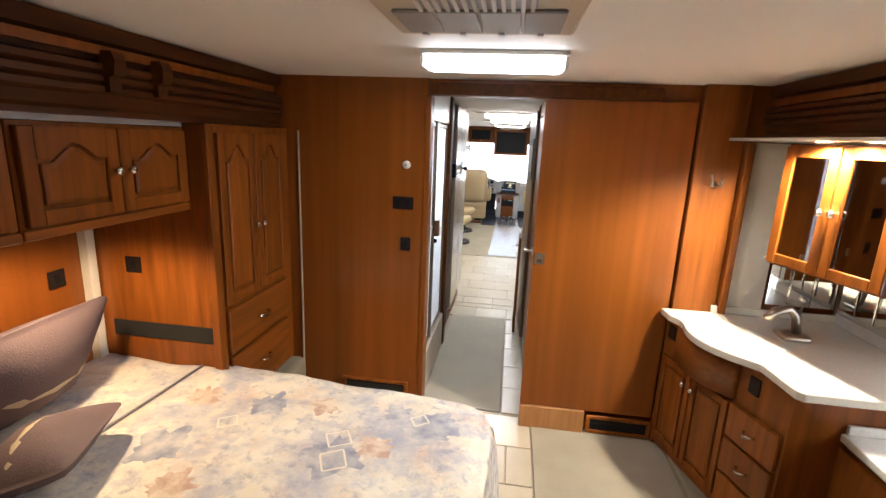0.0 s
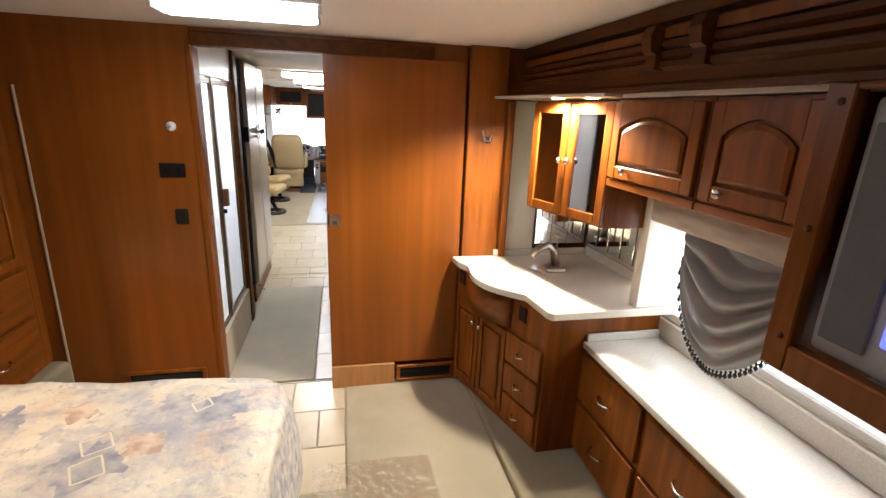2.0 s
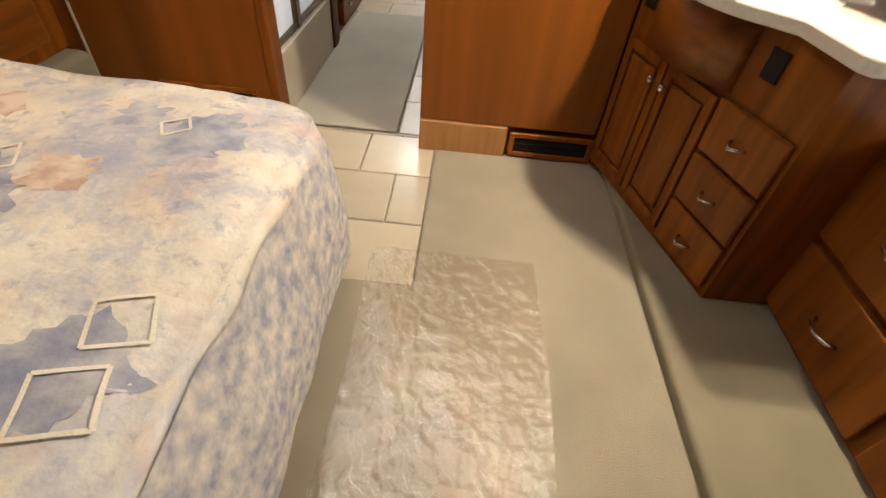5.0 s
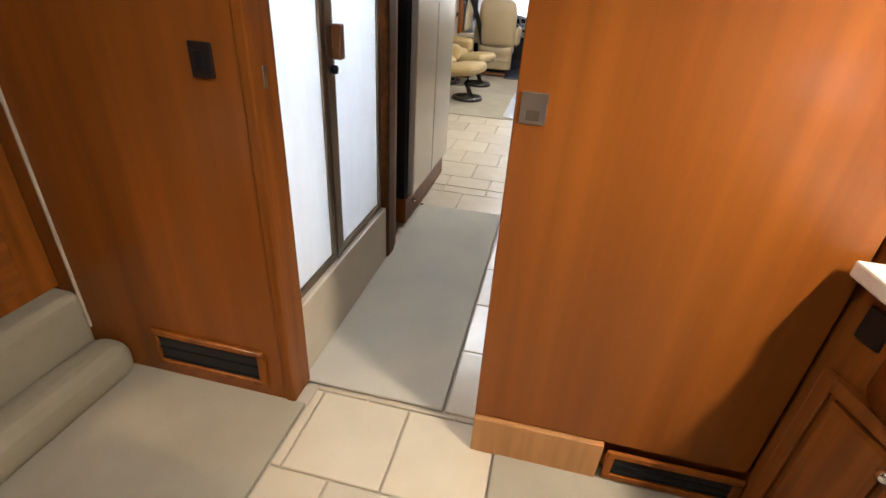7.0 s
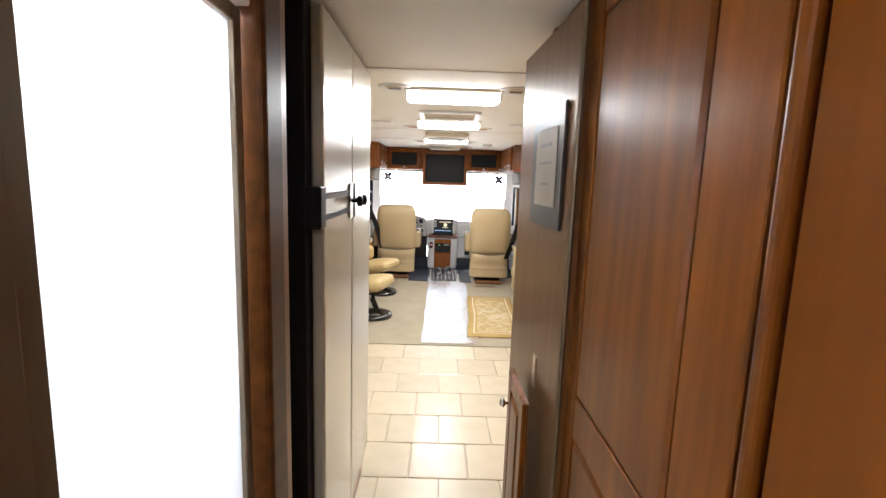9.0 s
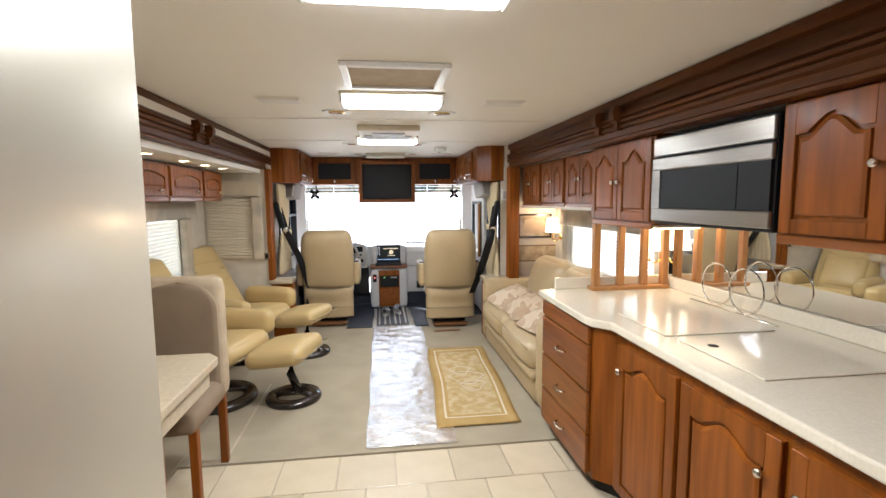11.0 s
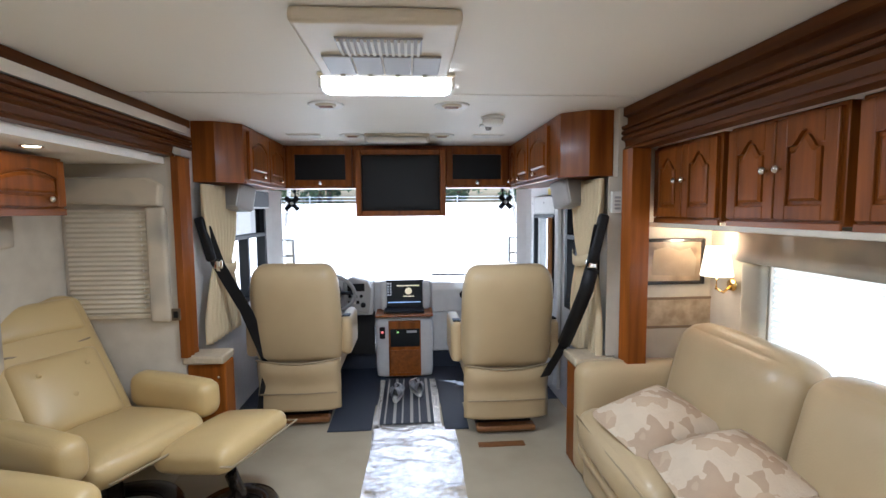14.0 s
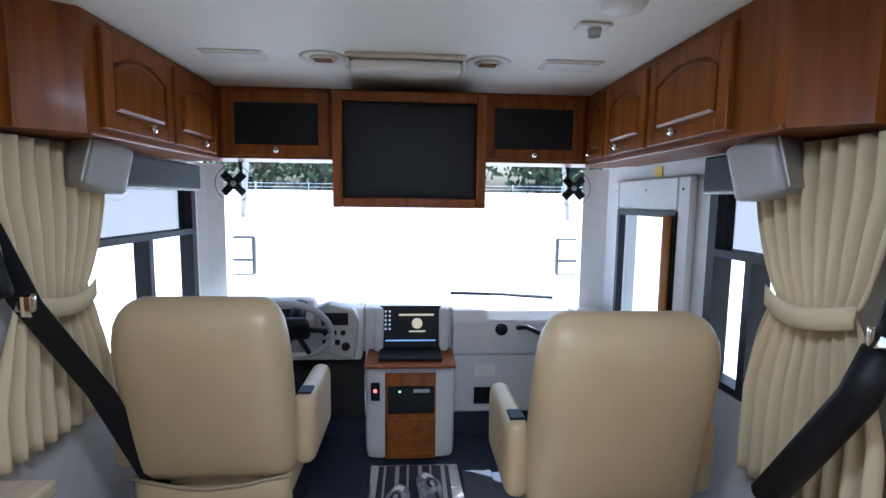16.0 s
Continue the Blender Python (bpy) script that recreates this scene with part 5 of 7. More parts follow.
def rug(u, v):
    x, y = 0.27 + 0.56 * u + 0.09 * v, 9.64 + 1.62 * v
    z = 0.012 + 0.016 * math.exp(-((y - 10.98 - 0.05 * u) / 0.05) ** 2) + 0.003 * noise.noise(Vector((x * 5, y * 5, 0)))
    return (x + 0.008 * math.sin(y * 5), y, z)


part("rug_weave", sheet(rug, 14, 60, 0.008), RUG, ar, smooth=True)
bl = bmesh.new()
for a in ((0.33, 0.345, 9.74, 11.18), (0.75, 0.765, 9.74, 11.18), (0.345, 0.75, 9.74, 9.755), (0.345, 0.75, 11.165, 11.18)):
    def strip_f(u, v, a=a):
        x, y = a[0] + (a[1] - a[0]) * u, a[2] + (a[3] - a[2]) * v
        p = rug((x - 0.27) / 0.56, (y - 9.64) / 1.62)
        return (p[0], p[1], p[2] + 0.0105)
    join(bl, sheet(strip_f, 4 if a[1] - a[0] > 0.1 else 1, 40 if a[3] - a[2] > 0.1 else 1))
def rug_field(u, v):
    p = rug(0.175 + 0.65 * u, 0.09 + 0.82 * v)
    return (p[0], p[1], p[2] + 0.0088)


part("field", sheet(rug_field, 10, 50), RUG_F, ar, "paler figured middle of the rug", smooth=True)
part("border", bl, RUG_L, ar, "pale woven border", smooth=True)
for cx, cy, r in ((0.55, 10.45, 0.14), (0.52, 10.62, 0.09), (0.58, 10.28, 0.10)):
    ring = [rug((cx + r * 0.9 * math.cos(a) * (1 + 0.25 * math.sin(3 * a)) - 0.27) / 0.56, (cy + r * math.sin(a) - 9.64) / 1.62) for a in [k * math.pi / 14 for k in range(29)]]
    part("scroll", tube([(p[0], p[1], p[2] + 0.0085) for p in ring], 0.005, 5), RUG_L, ar, "pale scroll figure", smooth=True)

w2 = tagged(new("window_2"), "sofa window with a bright lowered day shade", "", "", "structure")
ORG["window_2"] = (0, 0, 0)


def pleats(x, sx, y0, y1, z0, z1, pitch, name, material, parent, amp=0.010):
    n = max(2, round((z1 - z0) / pitch))
    bm = bmesh.new()
    prev = None
    for k in range(2 * n + 1):
        z = z0 + (z1 - z0) * k / (2 * n)
        xx = x + sx * amp * (k % 2)
        row = (bm.verts.new((xx, y0, z)), bm.verts.new((xx, y1, z)))
        if prev:
            bm.faces.new((prev[0], prev[1], row[1], row[0]))
        prev = row
    return part(name, bm, material, parent)


pleats(1.815, -1, 9.76, 11.16, 0.75, 1.225, 0.030, "shade", SHEER, w2)
part("pane", box(1.845, 1.849, 9.76, 11.16, 0.745, 1.23), GLASS, w2).visible_shadow = False
part("mullion", box(1.83, 1.855, 10.44, 10.47, 0.745, 1.23), GREY_P, w2)
part("cornice", soft(1.70, 1.80, 9.66, 11.30, 1.235, 1.40, 0.02), CORNICE, w2, "padded leaf-print cornice", smooth=True)
part("side_padding", soft(1.75, 1.80, 11.175, 11.31, 0.70, 1.234, 0.015), CORNICE, w2, "padded leaf-print side", smooth=True)
part("sill", box(1.74, 1.80, 9.66, 11.17, 0.70, 0.738, 0.004), CREAMPL, w2)
setting("trim_border_end", box(1.365, 1.80, 11.612, 11.6185, 0.82, 1.0), BORDER, "scrolled wallpaper border")
setting("trim_border_line_top", box(1.365, 1.80, 11.609, 11.6115, 0.985, 1.0), SUEDE, "dark line of the border")
setting("trim_border_line_low", box(1.365, 1.80, 11.609, 11.6115, 0.82, 0.835), SUEDE, "dark line of the border")
pf = thing("framed_picture", (1.56, 11.61, 1.2), "dark framed picture of a faded landscape", "picture")
fr = bmesh.new()
for a in ((1.375, 1.395, 1.075, 1.335), (1.725, 1.745, 1.075, 1.335), (1.395, 1.725, 1.075, 1.095), (1.395, 1.725, 1.315, 1.335)):
    box(a[0], a[1], 11.588, 11.617, a[2], a[3], 0.004, bm=fr)
part("frame", fr, BLACKWOOD, pf)
part("print", box(1.395, 1.725, 11.603, 11.608, 1.095, 1.315), mat("faded_landscape", (0.55, 0.42, 0.26), 0.3, second=(0.16, 0.11, 0.07), scale=5, contrast=0.12, coat=0.5), pf)
part("print_mount", prism([(1.44, 1.13), (1.69, 1.12), (1.70, 1.22), (1.66, 1.28), (1.60, 1.265), (1.53, 1.29), (1.45, 1.27)], 11.600, 11.6025, "y"), CREAMCLOTH, pf, "pale figure in the picture")


def sconce(loc, way):
    t = thing("wall_sconce", loc, "brass wall sconce with a lit cream shade", "lamp", "brass wall sconces")
    m = facing(*loc, way)
    part("backplate", lathe([(0, 0.014), (0.03, 0.010), (0.035, 0)], 14, m=pose(0, 0, 0, 90)), BRASS, t, m=m, smooth=True)
    part("arm", tube([(0, 0, 0), (0, -0.05, -0.04), (0, -0.09, -0.02), (0, -0.09, 0.05)], 0.007), BRASS, t, m=m, smooth=True)
    part("shade", lathe([(0.055, 0.05), (0.078, 0.05), (0.055, 0.20), (0.050, 0.20), (0.070, 0.055)], 20, at=(0, -0.09, 0)), SHADE_M, t, m=m, smooth=True)
    lm = new("sconce_bulb", bpy.data.lights.new("sconce_bulb", "POINT"))
    lm.data.energy, lm.data.color, lm.data.shadow_soft_size = 1.6, (1.0, 0.70, 0.40), 0.03
    lm.matrix_basis = m @ pose(0, -0.09, 0.22)


sconce((1.775, 11.40, 1.10), "W")
sconce((1.775, 9.62, 1.10), "W")
th = thing("spot_lamp", (1.6, 10.75, 1.41), "small brass swivel spot under the cabinet", "lamp")
part("cup", lathe([(0.012, 0.0), (0.02, -0.008), (0.026, -0.035), (0.022, -0.035), (0.0, -0.01)], 14, at=(1.58, 10.72, 1.437)), BRASS, th, smooth=True)
part("lens", lathe([(0, -0.03), (0.021, -0.033), (0.0, -0.028)], 12, at=(1.58, 10.72, 1.437)), BULB, th, smooth=True)

# ---- recliner bay ----


def recliner(label):
    """Local: it looks along +x; origin on the floor under its post."""
    t = thing("recliner", (0, 0, 0), label, "recliner", "leather recliners")
    part("seat", soft(-0.24, 0.34, -0.29, 0.29, 0.30, 0.45, 0.07, (0.02, 0, 0.03), 11), LEATHER, t, m=pose(0, 0, 0.02, 0, -5, 0), smooth=True)
    mb2 = pose(-0.22, 0, 0.36, 0, -33, 0)
    part("back", soft(-0.09, 0.07, -0.29, 0.29, 0.0, 0.80, 0.08, (0.03, 0, 0.02), 11), LEATHER, t, m=mb2, smooth=True)
    part("lumbar_pad", soft(0.03, 0.11, -0.21, 0.21, 0.06, 0.46, 0.05, (0.02, 0, 0), 9), LEATHER, t, m=mb2, smooth=True)
    part("head_pad", soft(0.03, 0.10, -0.22, 0.22, 0.56, 0.76, 0.05, (0.015, 0, 0), 9), LEATHER, t, m=mb2, smooth=True)
    for by, bz in ((-0.11, 0.36), (0.11, 0.36), (0.0, 0.22)):
        part("button", lathe([(0, 0.004), (0.010, 0.003), (0.013, 0)], 10, m=pose(0, 0, 0, 0, 90), at=(0.128, by, bz)), LEATHER, t, m=mb2, smooth=True)
    part("seat_welt", tube([(0.345, -0.25, 0.40), (0.365, 0, 0.405), (0.345, 0.25, 0.40)], 0.005, 6), SEAM, t, smooth=True)
    part("seam", tube([(0.09, -0.20, 0.50), (0.085, -0.08, 0.485), (0.085, 0.08, 0.485), (0.09, 0.20, 0.50)], 0.005, 6), SEAM, t, m=mb2, smooth=True)
    for s in (-1, 1):
        part("arm", soft(-0.26, 0.30, s * 0.335 - 0.07, s * 0.335 + 0.07, 0.43, 0.62, 0.06, (0, 0, 0.01), 9), LEATHER, t, smooth=True)
        part("arm_post", tube([(0.02, s * 0.34, 0.50), (0.02, s * 0.30, 0.33), (0.0, s * 0.18, 0.29)], 0.018), BLACKWOOD, t, smooth=True)
    part("column", lathe([(0.045, 0.06), (0.035, 0.12), (0.035, 0.29), (0.10, 0.31), (0, 0.315)], 16), BLACKWOOD, t, smooth=True)
    ring = bmesh.new()
    lathe([(0.20, 0.0), (0.29, 0.0), (0.295, 0.025), (0.28, 0.05), (0.21, 0.05), (0.195, 0.03), (0.20, 0.0)], 36, bm=ring)
    part("ring_base", ring, BLACKWOOD, t, smooth=True)
    for a in (45, 135, 225, 315):
        part("spoke", tube([(0.03 * math.cos(radians(a)), 0.03 * math.sin(radians(a)), 0.07), (0.22 * math.cos(radians(a)), 0.22 * math.sin(radians(a)), 0.035)], 0.018), BLACKWOOD, t, smooth=True)
    return t


def ottoman(label):
    t = thing("ottoman", (0, 0, 0), label, "ottoman", "leather ottomans")
    part("cushion", soft(-0.21, 0.21, -0.25, 0.25, 0.30, 0.42, 0.055, (0, 0, 0.03), 11), LEATHER, t, m=pose(0, 0, 0.02, 0, -8, 0), smooth=True)
    part("welt", tube([(-0.205, -0.24, 0.34), (-0.205, 0.24, 0.34), (0.20, 0.24, 0.40), (0.20, -0.24, 0.40), (-0.205, -0.24, 0.34)], 0.005, 6), SEAM, t, smooth=True)
    part("post", tube([(0.05, 0, 0.05), (-0.02, 0, 0.20), (0.0, 0, 0.32)], 0.032), BLACKWOOD, t, smooth=True)
    part("ring_base", lathe([(0.12, 0.0), (0.20, 0.0), (0.205, 0.02), (0.19, 0.045), (0.13, 0.045), (0.115, 0.03), (0.12, 0.0)], 30), BLACKWOOD, t, smooth=True)
    part("spoke", tube([(0.05, 0, 0.055), (0.17, 0, 0.03)], 0.022), BLACKWOOD, t, smooth=True)
    part("spoke", tube([(0.05, 0, 0.055), (-0.15, 0, 0.03)], 0.022), BLACKWOOD, t, smooth=True)
    return t


r1 = recliner("cream leather recliner on a black ring base")
copy_thing(r1, pose(-1.36, 11.34, 0.004, 0, 0, -24))
r1.matrix_basis = pose(-1.33, 10.33, 0.004, 0, 0, -16)
o1 = ottoman("cream leather ottoman on a black ring base")
copy_thing(o1, pose(-0.80, 11.36, 0.004, 0, 0, -20))
o1.matrix_basis = pose(-0.755, 10.27, 0.004, 0, 0, -14)
single("carpet_seam", box(-1.0, -0.985, 9.45, 10.6, 0.0042, 0.006), GROUT, "pale seam in the living room carpet", "seam")

dc = thing("dining_chair", (-1.17, 9.42, 0), "upholstered dining chair with taupe suede back and cream sides", "chair")
part("back", soft(-1.39, -0.95, 9.40, 9.50, 0.40, 1.085, 0.05, n=9), CREAMCLOTH, dc, smooth=True)


def chair_face(u, v):
    a = -1 + 2 * u
    w = 0.195 * (1 if v < 0.72 else math.sqrt(max(0.0, 1 - ((v - 0.72) / 0.28) ** 2.4)) * 0.995 + 0.005)
    return (-1.17 + a * w, 9.392 - 0.012 * (1 - a * a), 0.45 + 0.61 * v)


part("back_panel", sheet(chair_face, 14, 24, 0.006), SUEDE, dc, "taupe suede panel with dark piping", smooth=True)
edge = [chair_face(0, v / 20) for v in range(20)] + [chair_face(u / 10, 1) for u in range(11)] + [chair_face(1, 1 - v / 20) for v in range(1, 21)]
part("piping", tube(edge, 0.005, 6), SEAM, dc, smooth=True)
part("seat", soft(-1.38, -0.96, 8.98, 9.45, 0.38, 0.50, 0.05, (0, 0, 0.02)), SUEDE, dc, smooth=True)
for x in (-1.35, -0.99):
    for y in (9.03, 9.44):
        part("leg", box(x - 0.02, x + 0.02, y - 0.02, y + 0.02, 0.005, 0.40, 0.004), CHERRY, dc)
dt2 = thing("dinette_table", (-1.35, 8.7, 0), "speckled tan dinette table with a wooden pedestal", "table")
part("top", prism([(-1.85, 8.25), (-0.92, 8.25), (-0.86, 8.31), (-0.86, 9.03), (-0.92, 9.10), (-1.85, 9.10)], 0.715, 0.755, "z", bev=0.006), LEDGE, dt2)
part("edge_drawer", box(-0.90, -0.885, 8.36, 8.98, 0.63, 0.712, 0.003), LEDGE, dt2)
part("pedestal", box(-1.62, -1.05, 8.5, 8.86, 0.012, 0.714, 0.006), CHERRY, dt2)

for y0, y1 in ((11.0, 11.46), (10.35, 10.98), (9.70, 10.33), (9.05, 9.68)):
    upper_unit("wall_cabinet", "low cherry cabinet with an arched door above the window", -1.58, 1, y0, y1, 1.515, 1.765, 0.28, 1, "E", "arch", "low", 0.035, "cabinets above the recliners")
for y in (11.10, 10.70, 10.30, 9.75, 9.2):
    pl = thing("puck_light", (-1.44, y, 1.78), "lit recessed puck light in the soffit", "lamp", "puck lights above the recliners")
    part("ring", lathe([(0.03, 0), (0.04, -0.005), (0.04, 0.0)], 16, at=(-1.44, y, 1.7795)), CHROME, pl, smooth=True)
    part("lens", lathe([(0, -0.004), (0.03, -0.004), (0.03, 0)], 16, at=(-1.44, y, 1.779)), BULB, pl, smooth=True)
w3 = tagged(new("window_3"), "recliner window with a lowered day shade", "", "", "structure")
ORG["window_3"] = (0, 0, 0)
pleats(-1.885, 1, 9.71, 11.19, 0.81, 1.33, 0.030, "shade", BLIND, w3)
part("pane", box(-1.92, -1.916, 9.71, 11.19, 0.805, 1.335), GLASS, w3).visible_shadow = False
part("cornice", soft(-1.86, -1.78, 9.6, 11.42, 1.34, 1.50, 0.02), CORNICE, w3, "padded leaf-print cornice", smooth=True)
part("side_padding", soft(-1.865, -1.80, 11.205, 11.33, 0.76, 1.34, 0.015), CORNICE, w3, "padded side panel", smooth=True)
part("sill", box(-1.868, -1.80, 9.6, 11.2, 0.755, 0.80, 0.004), CREAMPL, w3)
part("tilt_bar", tube([(-1.85, 11.22, 1.36), (-1.85, 11.22, 0.80)], 0.004), BLACK, w3, smooth=True)
w4 = thing("pleated_blind", (-1.58, 11.84, 0.9), "pleated cream blind in a padded surround", "blind")
bm = bmesh.new()
prev = None
for k in range(45):
    z = 0.925 + 0.60 * k / 44
    row = (bm.verts.new((-1.84, 11.838 - 0.010 * (k % 2), z)), bm.verts.new((-1.40, 11.838 - 0.010 * (k % 2), z)))
    if prev:
        bm.faces.new((prev[0], prev[1], row[1], row[0]))
    prev = row
part("pleats", bm, mat("blind_pleats", (0.66, 0.60, 0.47), 0.8, scale=5), w4)
part("cornice", prism([(-1.86, 1.56), (-1.31, 1.54), (-1.30, 1.66), (-1.37, 1.70), (-1.83, 1.70), (-1.86, 1.68)], 11.78, 11.845, "y", bev=0.012), CORNICE, w4, "shaped leaf-print cornice")
part("side_padding", soft(-1.398, -1.29, 11.80, 11.846, 0.88, 1.535, 0.015), CORNICE, w4, smooth=True)
part("bottom_rail", box(-1.84, -1.40, 11.825, 11.845, 0.90, 0.924, 0.003), CREAMPL, w4)
bm = bmesh.new()
for k in range(16):
    lathe([(0, 0.006), (0.005, 0), (0, -0.006)], 6, bm=bm, at=(-1.43, 11.822, 1.50 - k * 0.036))
part("cord", bm, WHITE, w4, "beaded cord", smooth=True)
wall_plate("light_switch", (-1.265, 11.829, 0.92), "S", 0.05, 0.07, BRONZE, "small bronze latch plate")

for s, y0, y1 in ((-1, 11.84, 12.02), (1, 11.58, 11.80)):
    lg = thing("ledge_cabinet", (s * 1.15, y0, 0), "cherry half wall with a speckled ledge beside the cab seat", "half wall")
    xa, xb = sorted((s * 1.02, s * 1.237))
    part("panel", box(xa, xb, y0 + 0.02, y1 - 0.02, 0.005, 0.61, 0.006), CHERRY, lg)
    part("ledge", box(xa - 0.02, xb, y0, y1, 0.612, 0.662, 0.012, 2), LEDGE, lg)
    part("screw_cap", lathe([(0, 0.004), (0.008, 0.003), (0.008, 0)], 8, m=pose(0, 0, 0, 90), at=(s * 1.06, y0 + 0.02, 0.53)), CHROME, lg, smooth=True)

# ---- cab ----


def front_unit(y0, yd, y1, s, doors, label):
    """Overhead cab cabinet on one side; s: +1 on the door side."""
    t = thing("overhead_cabinet", (s * 1.1, (y0 + y1) / 2, 1.69), label, "cabinet", "overhead cab cabinets")
    xo, xi = s * 1.237, s * 0.965
    part("carcass", prism([(xo, y0), (s * 1.10, y0), (xi, y0 + 0.10), (xi, y1), (xo, y1)], 1.69, CEIL - 0.002, "z"), CHERRY, t)
    part("edge_rail", box(min(xi, xi - s * 0.015), max(xi, xi - s * 0.015), y0 + 0.10, y1, 1.685, 1.70, 0.003), CHERRY_H, t)
    way = "W" if s > 0 else "E"
    for a, b in doors:
        panel_door(t, facing(xi - s * 0.001, (a + b) / 2, 1.715, way), b - a - 0.01, 0.31, CHERRY, "arch", 0.045, ((-0.02 if s > 0 else 0.02), 0.03), st=0.05)


front_unit(12.06, 0, 13.13, -1, ((12.22, 12.66), (12.67, 13.10)), "dark cherry overhead cabinet with arched doors over the driver's window")
front_unit(11.68, 0, 13.13, 1, ((11.98, 12.46), (12.48, 12.88), (12.89, 13.11)), "dark cherry overhead cabinet with arched doors over the entry door")
fc = thing("front_cabinet", (0, 13.2, 1.7), "cherry front cabinet with two dark glass doors", "cabinet")
part("carcass", box(-1.23, 1.23, 13.14, 13.40, 1.70, CEIL - 0.002), CHERRY, fc)
for s in (-1, 1):
    panel_door(fc, facing(s * 0.665, 13.138, 1.715, "S"), 0.53, 0.32, CHERRY, "", 0, (0, 0.028), inset=BLACKGLASS, st=0.055)
mo = thing("overhead_television", (0.02, 12.95, 1.46), "large black television in a cherry frame above the windshield", "television")
fr = bmesh.new()
for a in ((-0.345, -0.30, 1.46, 1.995), (0.33, 0.375, 1.46, 1.995), (-0.30, 0.33, 1.46, 1.505), (-0.30, 0.33, 1.95, 1.995)):
    box(a[0], a[1], 12.87, 12.92, a[2], a[3], 0.005, bm=fr)
part("frame", fr, CHERRY, mo)
part("case", box(-0.34, 0.37, 12.921, 13.137, 1.465, 1.99), CHERRY_D, mo)
part("screen", soft(-0.30, 0.33, 12.885, 12.92, 1.505, 1.95, 0.006, (0, 0.008, 0)), BLACKGLASS, mo, "dark tube screen", smooth=True)
part("lower_bezel", box(-0.22, 0.25, 12.875, 12.884, 1.498, 1.512, 0.002), BLACK, mo)

for s in (-1, 1):
    fn = thing("cab_fan", (s * 0.95, 13.37, 1.5), "small black cab fan hanging above the windshield", "fan", "cab fans")
    part("bracket", tube([(s * 0.94, 13.38, 1.698), (s * 0.94, 13.38, 1.62), (s * 0.95, 13.33, 1.585)], 0.016), BLACK, fn, smooth=True)
    part("motor", lathe([(0, 0.02), (0.02, 0.018), (0.022, -0.03), (0, -0.032)], 12, m=pose(0, 0, 0, 90), at=(s * 0.95, 13.32, 1.575)), BLACK, fn, smooth=True)
    for k in range(4):
        b = soft(-0.022, 0.022, -0.004, 0.004, 0.012, 0.078, 0.004, n=5)
        part("blade", b, BLACK, fn, m=Matrix.Translation((s * 0.95, 13.295, 1.575)) @ pose(0, 0, 0, 0, 45 + 90 * k, 0) @ pose(0, 0, 0, 0, 0, 18), smooth=True)
    part("guard", tube([(s * 0.95 + 0.10 * math.cos(a), 13.30, 1.575 + 0.10 * math.sin(a)) for a in [i * math.pi / 12 for i in range(25)]], 0.002, 5), BLACK, fn, smooth=True)
    part("hub", lathe([(0, 0.012), (0.014, 0.01), (0.016, 0)], 10, m=pose(0, 0, 0, 90), at=(s * 0.95, 13.292, 1.575)), SILVER, fn, smooth=True)


def captain(label, group):
    """A swivel captain's chair seen from behind; local: it looks along +y, origin on the floor."""
    t = thing("captain_chair", (0, 0, 0), label, "seat", group)
    b = soft(-0.30, 0.30, -0.08, 0.08, 0.44, 1.155, 0.10, (0.0, 0.03, 0.0), 13)
    for v in b.verts:
        k = max(0, (v.co.z - 0.92) / 0.25)
        v.co.x *= 1 - 0.16 * k * k
        v.co.y += 0.03 * k * k
    part("back", b, LEATHER_C, t, m=pose(0, 0.0, 0.44, 12, 0, 0) @ pose(0, 0.03, -0.44), smooth=True)

    def skirt(u, v):
        x = -0.285 + 0.57 * u
        sag = 0.025 * math.sin(math.pi * u)
        z = 0.48 - 0.36 * v - sag * (1 - v)
        y = -0.075 - 0.012 * math.sin(math.pi * u) - 0.012 * math.sin(2 * math.pi * min(1, v * 1.5)) + 0.004 * noise.noise(Vector((x * 12, z * 9, 1)))
        return (x, y + 0.04 * (abs(2 * u - 1) ** 6), z)
    part("back_skirt", sheet(skirt, 22, 18, 0.008), LEATHER_C, t, "gathered leather pocket flap", smooth=True)
    part("flap_seam", tube([(-0.285, -0.068, 0.485), (-0.1, -0.092, 0.462), (0, -0.095, 0.455), (0.1, -0.092, 0.462), (0.285, -0.068, 0.485)], 0.006, 6), SEAM, t, smooth=True)
    part("low_seam", tube([(-0.262, -0.075, 0.245), (0, -0.098, 0.25), (0.262, -0.075, 0.245)], 0.005, 6), SEAM, t, smooth=True)
    part("seat", soft(-0.27, 0.27, -0.02, 0.50, 0.30, 0.48, 0.08, (0, 0, 0.02)), LEATHER_C, t, smooth=True)
    part("pedestal", box(-0.19, 0.19, 0.03, 0.42, 0.0, 0.30, 0.02, 2), BLACK, t)
    for s in (-1, 1):
        a = part("armrest", soft(s * 0.325 - 0.042, s * 0.325 + 0.042, -0.03, 0.36, 0.49, 0.765, 0.04, n=9), LEATHER_C, t, smooth=True)
        part("control_pad", box(s * 0.325 - 0.026, s * 0.325 + 0.026, 0.0, 0.07, 0.762, 0.771, 0.003), BLACK, a)
    part("slide_rail", box(-0.20, 0.20, -0.06, 0.02, 0.02, 0.06, 0.01), DARKDOOR, t)
    return t


cc = captain("cream leather captain's chair facing the windshield", "captain's chairs")
copy_thing(cc, pose(0.71, 12.12, 0.003, 0, 0, 0))
cc.matrix_basis = pose(-0.70, 12.36, 0.003, 0, 0, 0)

